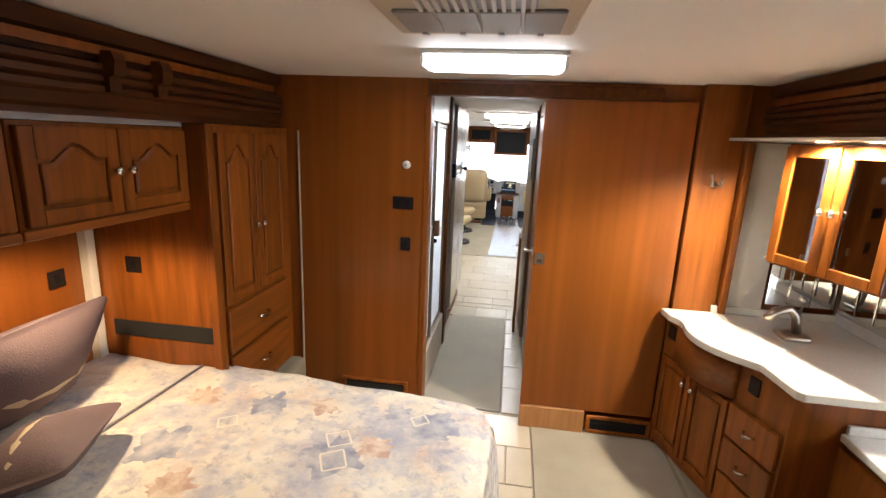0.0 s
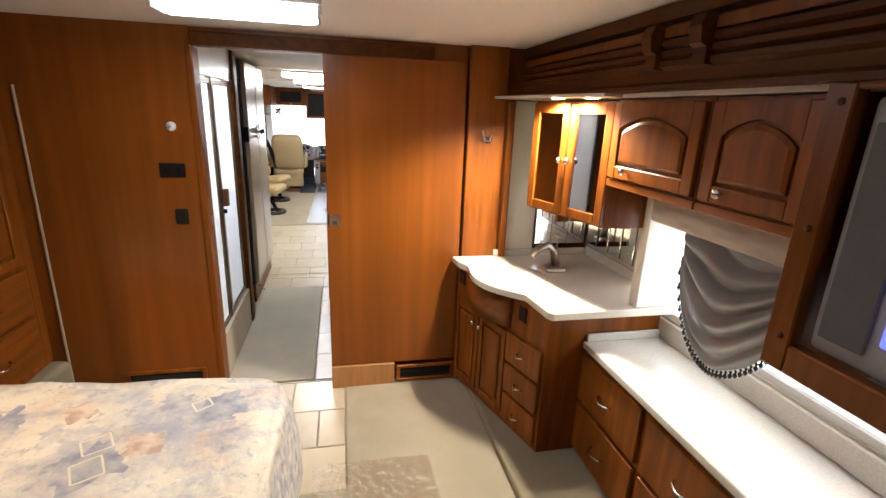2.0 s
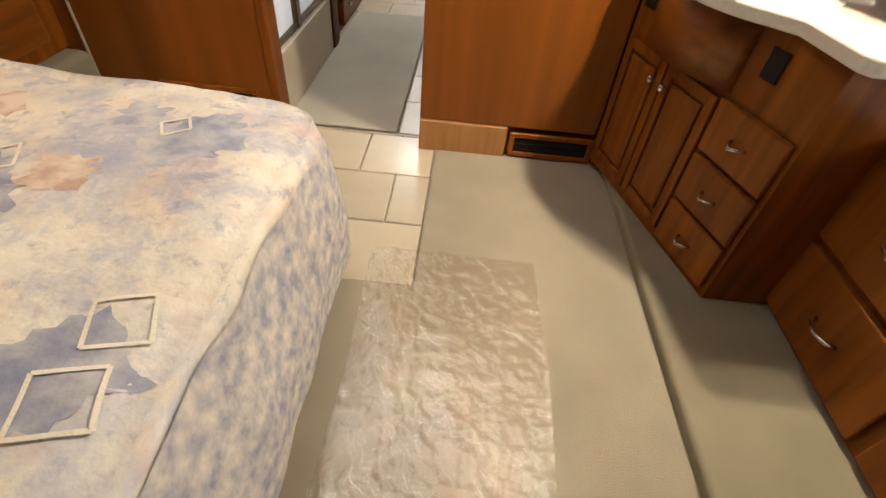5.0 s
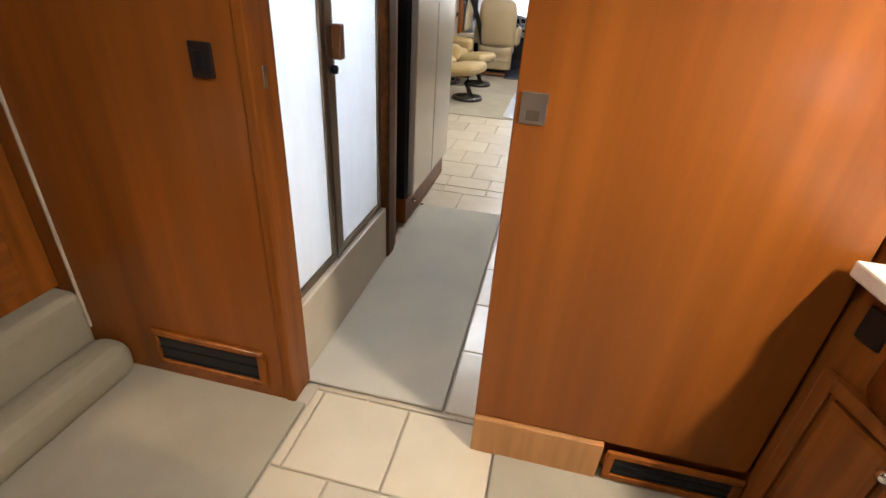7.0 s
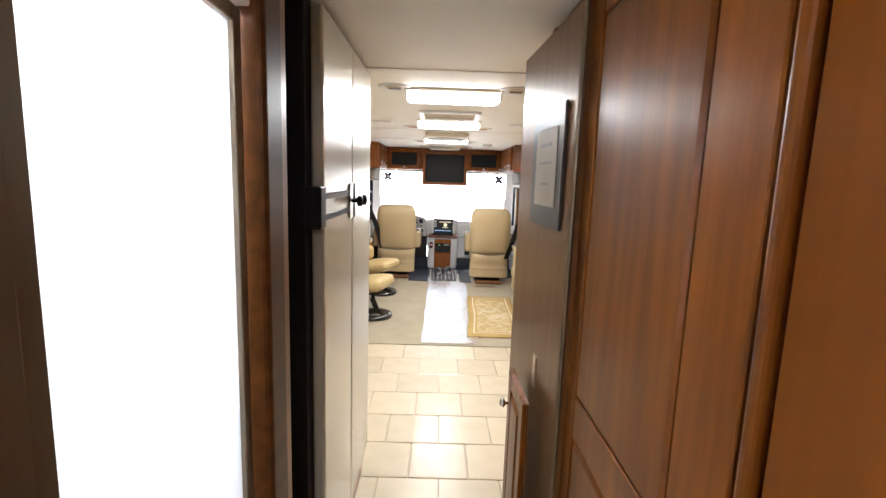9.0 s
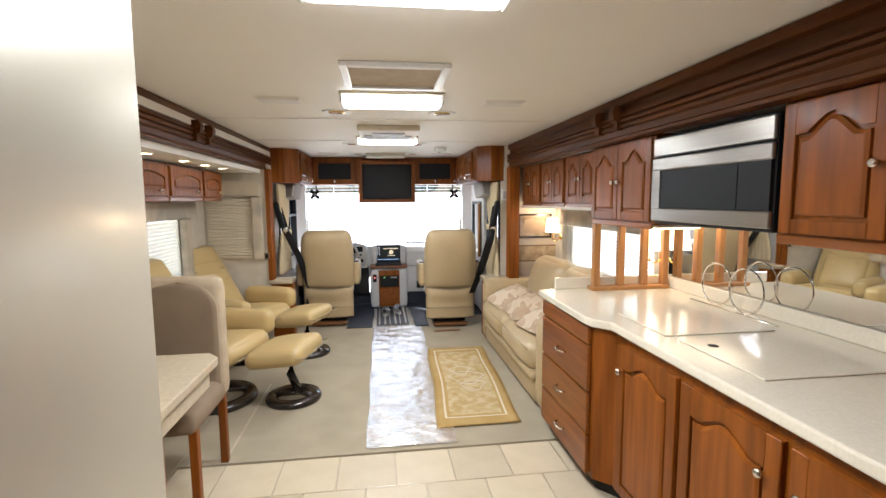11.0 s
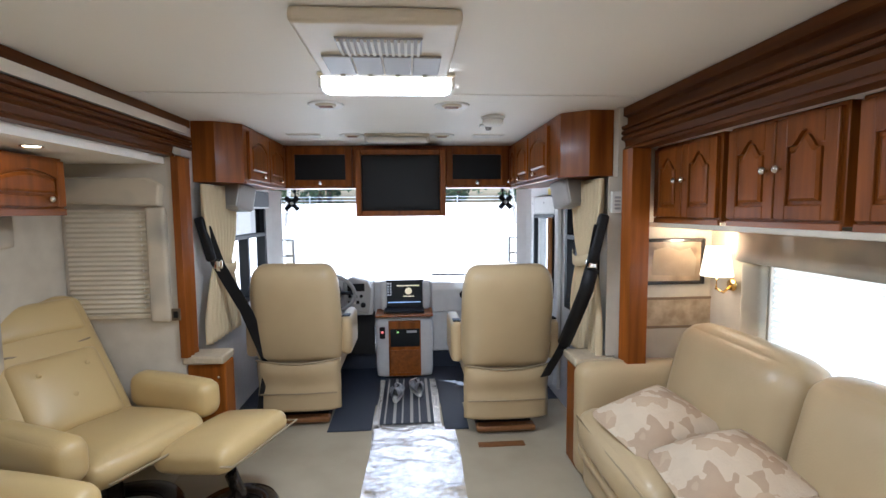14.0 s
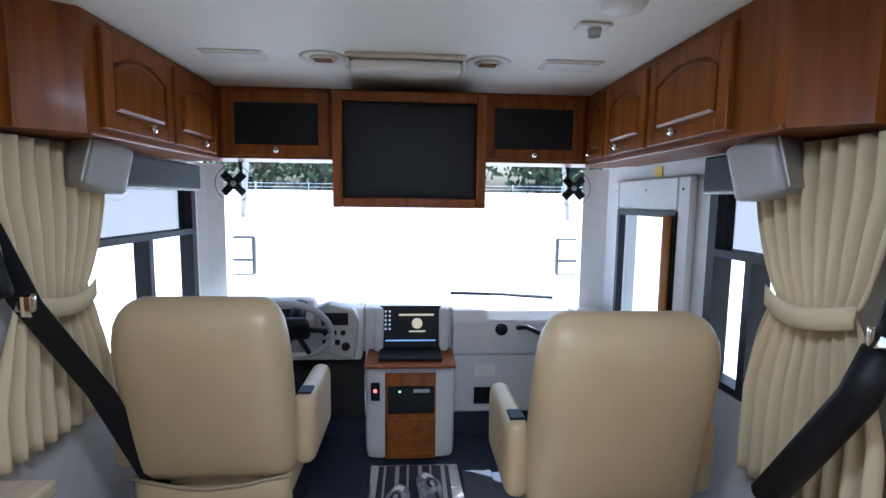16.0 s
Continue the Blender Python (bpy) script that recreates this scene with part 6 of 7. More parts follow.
# dashboard
da = thing("dashboard", (0, 13.4, 0.3), "grey dashboard under the windshield", "dashboard")
part("top", prism([(13.44, 0.55), (13.43, 0.76), (13.47, 0.825), (13.95, 0.81), (13.95, 0.55)], 0.28, 1.235, "x", bev=0.01), GREY, da)
part("lower_panel", box(0.28, 1.235, 13.47, 13.6, 0.16, 0.548, 0.02, 2), GREY, da)
part("toe_board", box(-1.235, 1.235, 13.50, 13.6, 0.003, 0.158), RUBBER, da)
part("top", prism([(13.36, 0.55), (13.34, 0.78), (13.42, 0.85), (13.95, 0.82), (13.95, 0.55)], -1.235, -0.27, "x", bev=0.01), GREY, da)
part("top", box(-0.269, 0.279, 13.52, 13.95, 0.40, 0.83, 0.01), GREY, da)
# Solid near-black block paints the shade of the knee space.
part("knee_shade_block", box(-1.235, -0.26, 13.44, 13.6, 0.16, 0.549), RECESS_SHADE, da)
ic = part("instrument_panel", prism([(-0.30, 0.58), (-0.52, 0.64), (-0.52, 0.88), (-0.44, 0.92), (-0.30, 0.88), (-0.27, 0.80)], 13.26, 13.34, "y", bev=0.012), SILVER, da, "light grey switch panel")
part("radio", box(-0.48, -0.33, 13.248, 13.259, 0.79, 0.86, 0.003), BLACK, ic)
for k in range(3):
    part("dial", lathe([(0, 0.014), (0.014, 0.012), (0.015, 0)], 12, m=pose(0, 0, 0, 90), at=(-0.46 + k * 0.05, 13.259, 0.745)), BLACK, ic, smooth=True)
for k in range(3):
    part("button", box(-0.475 + k * 0.035, -0.448 + k * 0.035, 13.252, 13.259, 0.675, 0.705, 0.002), WHITE if k == 1 else BLACK, ic)
part("dial", lathe([(0, 0.02), (0.022, 0.018), (0.024, 0)], 14, m=pose(0, 0, 0, 90), at=(-0.345, 13.259, 0.665)), BLACK, ic, smooth=True)
part("binnacle", soft(-0.98, -0.52, 13.28, 13.42, 0.70, 0.93, 0.05), GREY, da, smooth=True)
part("gauge_face", box(-0.92, -0.57, 13.272, 13.279, 0.72, 0.88, 0.003), BLACKGLASS, da)
part("round_vent", lathe([(0, 0.014), (0.036, 0.012), (0.04, 0)], 16, m=pose(0, 0, 0, 90), at=(0.58, 13.432, 0.71)), BLACK, da, smooth=True)
part("grab_bar", tube([(0.68, 13.43, 0.72), (0.72, 13.38, 0.74), (0.92, 13.34, 0.66)], 0.016), BLACK, da, smooth=True)
part("label", box(0.42, 0.55, 13.464, 13.469, 0.40, 0.48), WHITE, da, "white paper label")
part("outlet", box(0.42, 0.56, 13.462, 13.469, 0.22, 0.33, 0.003), BLACK, da)
stw = thing("steering_wheel", (-0.60, 13.1, 0.79), "grey leather steering wheel", "steering wheel")
ms = pose(-0.60, 13.10, 0.80, 32, 0, 0)
part("rim", tube([(0.20 * math.cos(a), 0, 0.20 * math.sin(a)) for a in [i * math.pi / 20 for i in range(41)]], 0.017, 8), GREY_P, stw, m=ms, smooth=True)
part("hub", soft(-0.085, 0.085, -0.015, 0.05, -0.07, 0.07, 0.03), BLACK, stw, m=ms, smooth=True)
for a in (0, 180, 250, 290):
    part("spoke", tube([(0.06 * math.cos(radians(a)), 0.01, 0.06 * math.sin(radians(a))), (0.195 * math.cos(radians(a)), 0, 0.195 * math.sin(radians(a)))], 0.014), BLACK, stw, m=ms, smooth=True)
part("column", tube([(0, 0.04, 0), (0, 0.22, -0.02)], 0.04, 10), BLACK, stw, m=ms, smooth=True)

cn = thing("center_console", (0.03, 13.3, 0), "grey center console with cherry front and radio", "console")
part("body", soft(-0.235, 0.275, 13.20, 13.42, 0.005, 0.565, 0.05, n=7), GREY, cn, smooth=True)
part("rear", box(-0.20, 0.24, 13.36, 13.46, 0.005, 0.56), GREY, cn)
part("wood_front", box(-0.12, 0.165, 13.178, 13.199, 0.03, 0.53, 0.003), CHERRY, cn)
rd2 = part("radio_unit", box(-0.105, 0.155, 13.168, 13.177, 0.30, 0.46, 0.003), BLACKGLASS, cn, "black radio unit")
part("indicator", box(-0.045, -0.03, 13.165, 13.1675, 0.425, 0.437), GREEN, rd2)
part("display", box(0.04, 0.13, 13.165, 13.1675, 0.425, 0.445), GREY_P, rd2)
part("bin_front", box(-0.105, 0.155, 13.170, 13.177, 0.06, 0.27, 0.004), CHERRY_H, cn)
sw2 = part("switch", box(-0.20, -0.15, 13.185, 13.1985, 0.37, 0.475, 0.004), BLACK, cn)
part("switch_light", box(-0.185, -0.165, 13.182, 13.1845, 0.42, 0.44), RED, sw2)
part("shelf", box(-0.235, 0.275, 13.15, 13.45, 0.567, 0.59, 0.008, 2), CHERRY, cn)
lp = thing("laptop", (0.02, 13.35, 0.59), "open laptop with a dark start screen on the console", "laptop")
ml = pose(0.02, 13.38, 0.60, -10, 0, 0)
part("base", box(-0.16, 0.20, 13.20, 13.40, 0.591, 0.612, 0.004), BLACK, lp)
sc = part("lid", box(-0.185, 0.185, 0, 0.012, 0.012, 0.265, 0.006, 2), BLACK, lp, m=ml)
part("screen", box(-0.172, 0.172, -0.0015, -0.0003, 0.03, 0.252), BLACKGLASS, sc, m=ml)
part("screen_bar", box(-0.15, 0.15, -0.0035, -0.002, 0.055, 0.062), SCREENBLUE, sc, m=ml)
part("emblem", lathe([(0, 0.001), (0.032, 0.001), (0.032, 0)], 20, m=pose(0, 0, 0, 90), at=(0.04, -0.0022, 0.16)), GOLD, sc, m=ml)
part("title_bar", box(-0.07, 0.14, -0.0035, -0.002, 0.205, 0.217), GOLD, sc, "gold script line", m=ml)
part("title_bar", box(-0.01, 0.09, -0.0035, -0.002, 0.108, 0.117), GOLD, sc, "gold script line", m=ml)
for k in range(10):
    part("icon", box(-0.155 + 0.024 * (k % 2), -0.143 + 0.024 * (k % 2), -0.0035, -0.002, 0.225 - 0.026 * (k // 2), 0.238 - 0.026 * (k // 2)), ICON, sc, m=ml)
for s in (-0.19, 0.20):
    part("holder", soft(s + 0.02 - 0.03, s + 0.02 + 0.03, 13.37, 13.43, 0.59, 0.86, 0.025), GREY, lp, smooth=True)

# windshield and side windows
ws = tagged(new("windshield"), "wide two-pane windshield", "", "", "structure")
ORG["windshield"] = (0, 0, 0)
part("pane", sheet(lambda u, v: (-1.22 + 2.44 * u, 13.60 + 0.35 * math.sin(math.pi * u) ** 0.8, 0.78 + 1.0 * v), 20, 2), GLASS, ws).visible_shadow = False
for s in (-1, 1):
    part("pillar", prism([(s * 1.24, 13.5), (s * 1.20, 13.54), (s * 1.12, 13.60), (s * 1.24, 13.66)], 0.60, 1.70, "z"), GREY, ws)
setting("trim_cowl", sheet(lambda u, v: (-1.26 + 2.52 * u, 13.62 + 0.37 * math.sin(math.pi * u) ** 0.8, 0.30 + 0.50 * v), 20, 2, 0.02), GREY, "front cowl under the windshield")
setting("trim_front_cap", sheet(lambda u, v: (-1.26 + 2.52 * u, 13.45 + 0.53 * math.sin(math.pi * u) ** 0.8 * (1 - v) + 0.1 * (1 - v), 1.76 + 0.32 * v), 20, 3, 0.02), GREY, "front roof cap over the windshield")
wp = thing("windshield_wiper", (0.6, 13.95, 0.9), "black wiper blade resting on the windshield", "wiper")
part("blade", tube([(0.30, 13.90, 0.845), (0.65, 13.88, 0.84), (1.0, 13.78, 0.835)], 0.012, 6), BLACK, wp, smooth=True)
for s, y0, y1, ym in ((-1, 12.35, 13.45, 12.95), (1, 11.85, 12.46, 12.2)):
    w = tagged(new("window_5"), "cab side window with a black frame", "", "", "structure")
    ORG[w.name] = (0, 0, 0)
    xa, xb = sorted((s * 1.225, s * 1.30))
    fr = bmesh.new()
    for a in ((y0, y1, 0.78, 0.81), (y0, y1, 1.60, 1.66), (y0, y0 + 0.035, 0.81, 1.60), (y1 - 0.05, y1, 0.81, 1.60), (y0 + 0.035, y1 - 0.05, 1.29, 1.32)):
        box(xa, xb, *a, bm=fr)
    box(xa, xb, ym, ym + 0.035, 0.81, 1.29, bm=fr)
    part("window_frame", fr, BLACK, w)
    part("upper_pane", pane_x(s * 1.265, y0 + 0.03, y1 - 0.045, 1.32, 1.60), DARKTINT, w).visible_shadow = False
    part("lower_pane", pane_x(s * 1.275, y0 + 0.03, y1 - 0.045, 0.81, 1.29), GLASS, w).visible_shadow = False
    sh2 = thing("roller_shade", (s * 1.2, (y0 + y1) / 2, 1.6), "rolled black shade above the cab window", "shade", "cab roller shades")
    part("roll", box(min(s * 1.19, s * 1.222), max(s * 1.19, s * 1.222), y0 - 0.02, y1, 1.545, 1.68, 0.008, 2), BLACK, sh2)
    part("bar", tube([(s * 1.2, y0 - 0.02, 1.54), (s * 1.2, y1, 1.54)], 0.008), SILVER, sh2, smooth=True)
ed = thing("entry_door", (1.23, 12.96, 0), "grey entry door with a framed window", "door")
fr = bmesh.new()
for a in ((12.56, 12.66, 0.10, 1.62), (13.26, 13.34, 0.10, 1.62), (12.66, 13.26, 1.46, 1.62), (12.66, 13.26, 0.10, 0.80)):
    box(1.205, 1.238, *a, 0.01, bm=fr)
part("frame", fr, GREY, ed)
part("window_trim", join(join(box(1.20, 1.236, 12.66, 12.69, 0.80, 1.46), box(1.20, 1.236, 13.23, 13.26, 0.80, 1.46)), box(1.20, 1.236, 12.69, 13.23, 1.43, 1.46)), BLACK, ed)
part("pane", pane_x(1.264, 12.66, 13.26, 0.80, 1.46), TINT, ed).visible_shadow = False
part("screen_bar", tube([(1.185, 12.70, 0.75), (1.185, 12.70, 1.44)], 0.02, 8), OAK, ed, "tan door bar", smooth=True)
for y in (12.62, 12.95, 13.30):
    part("screw", lathe([(0, 0.003), (0.006, 0.002), (0.006, 0)], 8, m=pose(0, 0, 0, 0, -90), at=(1.2045, y, 1.56)), BLACK, ed, smooth=True)
single("warning_label", join(box(1.2335, 1.2375, 12.86, 12.93, 1.62, 1.645), box(1.2335, 1.2375, 12.86, 12.93, 1.646, 1.675)), YELLOW, "small yellow warning label above the entry door", "label")


def cab_curtain(s, y0, y1, ztie, zbot):
    t = thing("cab_curtain", (s * 1.2, (y0 + y1) / 2, zbot), "cream cab curtain gathered with a tie", "curtain", "cab curtains")

    def f(u, v):
        z = 1.675 - (1.675 - zbot) * v
        k = abs(z - ztie)
        pinch = 0.55 + 0.45 * min(1, (k / 0.32) ** 0.7)
        yc = (y0 + y1) / 2 + (-0.06) * (1 - pinch)
        y = yc + (y1 - y0) * (u - 0.5) * pinch
        fold = 0.024 * math.sin(u * 2 * math.pi * 9 + 0.6 * math.sin(v * 5)) * (0.5 + 0.7 * min(1, k / 0.2))
        return (s * (1.165 - fold * 0.8 - 0.03 * (1 - pinch)), y, z)
    part("cloth", sheet(f, 90, 26, 0.002), CURTAIN, t, smooth=True)
    part("tie_band", sheet(lambda u, v: (s * (1.12 - 0.035 * math.sin(math.pi * u)), (y0 + y1) / 2 - 0.03 + (y1 - y0) * 0.62 * (u - 0.5), ztie - 0.03 + 0.06 * v - 0.03 * math.sin(math.pi * u)), 12, 2, 0.004), CURTAIN, t, smooth=True)


cab_curtain(-1, 11.99, 12.53, 1.17, 0.69)
cab_curtain(1, 11.635, 12.12, 1.22, 0.60)
for s, y, z in ((-1, 12.38, 1.60), (1, 11.98, 1.60)):
    sp = thing("loudspeaker", (s * 1.08, y, z), "grey wedge loudspeaker under the overhead cabinet", "loudspeaker", "cab loudspeakers")
    part("case", soft(-0.085, 0.085, -0.07, 0.07, -0.085, 0.085, 0.02), GREY_P, sp, m=pose(s * 1.08, y, z, -14, 0, s * 30), smooth=True)
    part("grille", soft(-0.075, 0.075, -0.078, -0.068, -0.075, 0.075, 0.008), SILVER, sp, m=pose(s * 1.08, y, z, -14, 0, s * 30), smooth=True)
    part("bracket", box(s * 1.08 - 0.02, s * 1.08 + 0.02, y - 0.02, y + 0.02, z + 0.07, 1.689), BLACK, sp)
for s, pts in ((-1, [(-1.17, 12.02, 1.42), (-1.12, 12.08, 1.18), (-1.0, 12.2, 0.85), (-0.90, 12.32, 0.45), (-0.96, 12.30, 0.10)]), (1, [(1.12, 11.575, 1.42), (1.09, 11.60, 1.20), (1.05, 11.70, 0.90), (0.99, 11.80, 0.66), (0.95, 12.0, 0.42)])):
    sb = thing("seat_belt", (s * 1.1, 12.1, 0.4), "black seat belt hanging beside the captain's chair", "seat belt", "cab seat belts")
    bm = bmesh.new()
    vs = []
    for p in pts:
        a = Vector(p)
        vs.append((bm.verts.new(a + Vector((-0.036, -0.016, 0))), bm.verts.new(a + Vector((0.036, 0.016, 0)))))
    for a, b in zip(vs, vs[1:]):
        bm.faces.new((a[0], a[1], b[1], b[0]))
    bmesh.ops.subdivide_edges(bm, edges=[e for e in bm.edges], cuts=2)
    bmesh.ops.solidify(bm, geom=list(bm.faces), thickness=0.004)
    part("webbing", bm, BLACK, sb)
    part("sleeve", soft(-0.03, 0.03, -0.02, 0.02, -0.16, 0.12, 0.018), BLACK, sb, m=Matrix.Translation(pts[0]) @ pose(0, 0, -0.06, 0, s * 14, 0), smooth=True)
    if s > 0:
        part("belt_pad", tube([(1.088, 11.59, 1.17), (1.07, 11.62, 1.05), (1.04, 11.70, 0.88), (1.0, 11.78, 0.70)], 0.040, 10), BLACK, sb, "thick black belt pad", smooth=True)
    part("buckle", soft(-0.03, 0.03, -0.012, 0.012, -0.03, 0.03, 0.01), CHROME, sb, m=pose(*pts[1]), smooth=True)
rm = thing("wall_remote", (1.2, 11.71, 1.53), "white keypad on the wall beside the curtain", "keypad")
part("case", box(1.195, 1.26, 11.590, 11.611, 1.48, 1.60, 0.006, 2), WHITE, rm)
part("back_post", box(1.185, 1.30, 11.612, 11.618, 0.67, 1.68), WALLP, rm)
for k in range(4):
    part("button", box(1.210, 1.245, 11.586, 11.5895, 1.50 + k * 0.02, 1.512 + k * 0.02, 0.002), GREY_P, rm)

# floor mats, rug and shoes
single("floor_mat", box(-0.50, -0.20, 12.19, 13.1, 0.004, 0.014, 0.004), RUBBER, "charcoal floor mat before the driver's seat", "floor mat", "cab floor mats")
single("floor_mat", box(0.30, 0.47, 12.16, 13.1, 0.004, 0.014, 0.004), RUBBER, "charcoal floor mat before the passenger seat", "floor mat", "cab floor mats")
film_sheet("floor_film", -0.19, 0.29, 12.20, 13.15, 0.006, "clear plastic film on the cab floor")
sr = thing("striped_rug", (0.04, 12.67, 0), "black and cream striped cotton rug", "rug")
part("weave", box(-0.15, 0.235, 12.25, 13.12, 0.014, 0.022, 0.003), RUBBER, sr)
for k in range(6):
    x = -0.12 + k * 0.062
    part("stripe", box(x, x + (0.022 if k % 2 else 0.012), 12.252, 13.118, 0.0225, 0.024), STRIPE, sr)
bm = bmesh.new()
for k in range(40):
    x = -0.148 + k * 0.0097
    box(x, x + 0.003, 12.215, 12.25, 0.012, 0.018, bm=bm)
part("fringe", bm, STRIPE, sr)


def shoe(label):
    t = thing("shoe", (0, 0, 0), label, "shoe", "running shoes")

    def f(u, v):
        # u along the length, v round the section
        y = -0.14 + 0.28 * u
        a = v * 2 * math.pi
        w = 0.036 + 0.014 * math.sin(math.pi * min(1, u * 1.05)) + 0.008 * math.sin(math.pi * u) ** 2
        w *= (1 - max(0, (u - 0.8) / 0.2) ** 2.5 * 0.75) * (1 - max(0, (0.12 - u) / 0.12) ** 2 * 0.4)
        h = 0.10 - 0.055 * min(1, max(0, (u - 0.3) / 0.5))
        h *= (1 - max(0, (u - 0.85) / 0.15) ** 2 * 0.7)
        z = 0.018 + (h / 2) * (1 + math.sin(a))
        return (w * math.cos(a) * (0.75 if z > 0.075 else 1), y, z)
    part("upper", sheet(f, 22, 18), SHOE, t, smooth=True)
    part("sole", prism([(0.046 * math.cos(a) * (1 - 0.18 * (math.sin(a) < 0)), 0.148 * math.sin(a)) for a in [i * math.pi / 12 for i in range(24)]], 0.0, 0.024, "z", bev=0.005), WHITE, t)
    part("opening", lathe([(0, 0.002), (0.026, 0.004), (0.030, 0)], 14, m=Matrix.Diagonal((0.85, 1.4, 1, 1)), at=(0, -0.07, 0.112)), BLACK, t, smooth=True)
    for k in range(4):
        part("lace", tube([(-0.024, 0.0 + 0.022 * k, 0.098 - 0.009 * k), (0, 0.004 + 0.022 * k, 0.106 - 0.009 * k), (0.024, 0.0 + 0.022 * k, 0.098 - 0.009 * k)], 0.0035, 5), WHITE, t, smooth=True)
    return t


s1 = shoe("grey running shoe with white laces on the striped rug")
copy_thing(s1, pose(0.115, 12.84, 0.0245, 0, 0, 12))
s1.matrix_basis = pose(-0.035, 12.74, 0.0245, 0, 0, -6)
single("floor_register", box(0.50, 0.80, 11.90, 11.96, 0.004, 0.012, 0.003), DARKDOOR, "brown metal floor register in the carpet", "vent")

# ---- ceiling fixtures ----


def tube_light(y, cool=False, power=5.5, lit=True, w=0.262, d=0.085):
    t = thing("ceiling_light", (0, y, CEIL), "lit fluorescent ceiling light with a white diffuser" if lit else "unlit fluorescent ceiling light", "ceiling light", "fluorescent ceiling lights")
    part("frame", box(-w - 0.015, w + 0.015, y - d - 0.012, y + d + 0.012, CEIL - 0.018, CEIL - 0.001, 0.004), CREAMPL if not cool else WHITE, t)
    part("diffuser", soft(-w, w, y - d, y + d, CEIL - 0.065, CEIL - 0.019, 0.02, n=7), (LAMPB if cool else LAMPW) if lit else WHITE, t, smooth=True)
    for s in (-1, 1):
        part("end_cap", box(s * (w + 0.006) - 0.007, s * (w + 0.006) + 0.007, y - d, y + d, CEIL - 0.062, CEIL - 0.019, 0.003), WHITE, t)
    if lit:
        lm = new("fluorescent_tube", bpy.data.lights.new("fluorescent_tube", "AREA"))
        lm.data.shape, lm.data.size, lm.data.size_y, lm.data.energy = "RECTANGLE", 2 * w - 0.06, 2 * d - 0.06, power
        lm.data.color = (1.0, 0.95, 0.87) if not cool else (1.0, 0.95, 0.89)
        lm.matrix_basis = Matrix.Translation((0, y, CEIL - 0.068))


tube_light(4.22, True, 2.6, d=0.075)
tube_light(7.95, power=8)
tube_light(9.37, power=6)
tube_light(11.08, power=6, d=0.065)
tube_light(12.56, lit=False, d=0.04, w=0.22)


def ac_unit(y, label):
    t = thing("air_conditioner", (0, y, CEIL), label, "air conditioner", "ceiling air conditioners")
    part("shroud", box(-0.24, 0.24, y - 0.27, y + 0.27, CEIL - 0.045, CEIL - 0.001, 0.015, 3), CREAMPL, t)
    part("grille_bed", box(-0.13, 0.13, y - 0.16, y - 0.03, CEIL - 0.052, CEIL - 0.0455), GREY_P, t)
    for k in range(13):
        x = -0.125 + k * 0.02
        part("louver", box(x, x + 0.009, y - 0.16, y - 0.03, CEIL - 0.060, CEIL - 0.0525, 0.001), WHITE, t)
    for k in range(4):
        x = -0.20 + k * 0.10
        part("filter_panel", box(x + 0.003, x + 0.097, y + 0.0, y + 0.20, CEIL - 0.054, CEIL - 0.0455, 0.003), GREY_P, t)
        part("clip", box(x + 0.04, x + 0.055, y + 0.19, y + 0.215, CEIL - 0.060, CEIL - 0.0545), WHITE, t)


ac_unit(10.66, "cream ceiling air conditioner with louvers")
ac_unit(3.42, "cream bedroom ceiling air conditioner with louvers")
ht = thing("roof_hatch", (0, 8.95, CEIL), "roof vent hatch with a beige cushion in a white rim", "roof hatch")
fr = bmesh.new()
for a in ((-0.235, -0.20, 8.74, 9.17), (0.20, 0.235, 8.74, 9.17), (-0.20, 0.20, 8.74, 8.775), (-0.20, 0.20, 9.135, 9.17)):
    box(a[0], a[1], a[2], a[3], CEIL - 0.022, CEIL - 0.001, 0.004, bm=fr)
part("rim", fr, WHITE, ht)
part("cushion", box(-0.20, 0.20, 8.775, 9.135, CEIL - 0.008, CEIL - 0.001), CREAMCLOTH, ht)
for x, y in ((-0.625, 9.54), (0.655, 9.51), (-0.673, 12.6), (0.675, 12.6)):
    t = thing("ceiling_speaker", (x, y, CEIL), "white rectangular ceiling speaker with rounded corners", "speaker", "ceiling speakers")
    part("grille", soft(x - 0.11, x + 0.11, y - 0.055, y + 0.055, CEIL - 0.014, CEIL - 0.001, 0.012), WHITE, t, smooth=True)
    part("rim", soft(x - 0.12, x + 0.12, y - 0.065, y + 0.065, CEIL - 0.007, CEIL - 0.001, 0.005), VINYL, t, smooth=True)
for x, y in ((-0.34, 9.88), (0.34, 9.88), (-0.345, 11.60), (0.315, 11.60), (-0.33, 7.86), (0.345, 7.85), (-0.33, 12.6), (0.33, 12.6)):
    t = thing("ceiling_vent", (x, y, CEIL), "round brass-toned ceiling vent in a white ring", "vent", "round ceiling vents")
    part("ring", lathe([(0.055, -0.004), (0.085, -0.010), (0.095, -0.001), (0.05, -0.001)], 24, at=(x, y, CEIL)), WHITE, t, smooth=True)
    part("disc", lathe([(0, -0.012), (0.05, -0.010), (0.055, -0.003), (0, -0.002)], 20, at=(x, y, CEIL)), BRASS if 9 < y < 11 else CREAMPL, t, smooth=True)
    for k in range(3):
        yy = y - 0.022 + 0.02 * k
        part("slot", box(x - 0.035, x + 0.035, yy, yy + 0.006, CEIL - 0.0145, CEIL - 0.0115), DARKDOOR, t)
sm = thing("smoke_alarm", (0.592, 11.92, CEIL), "white ceiling smoke alarm with its open base", "smoke alarm")
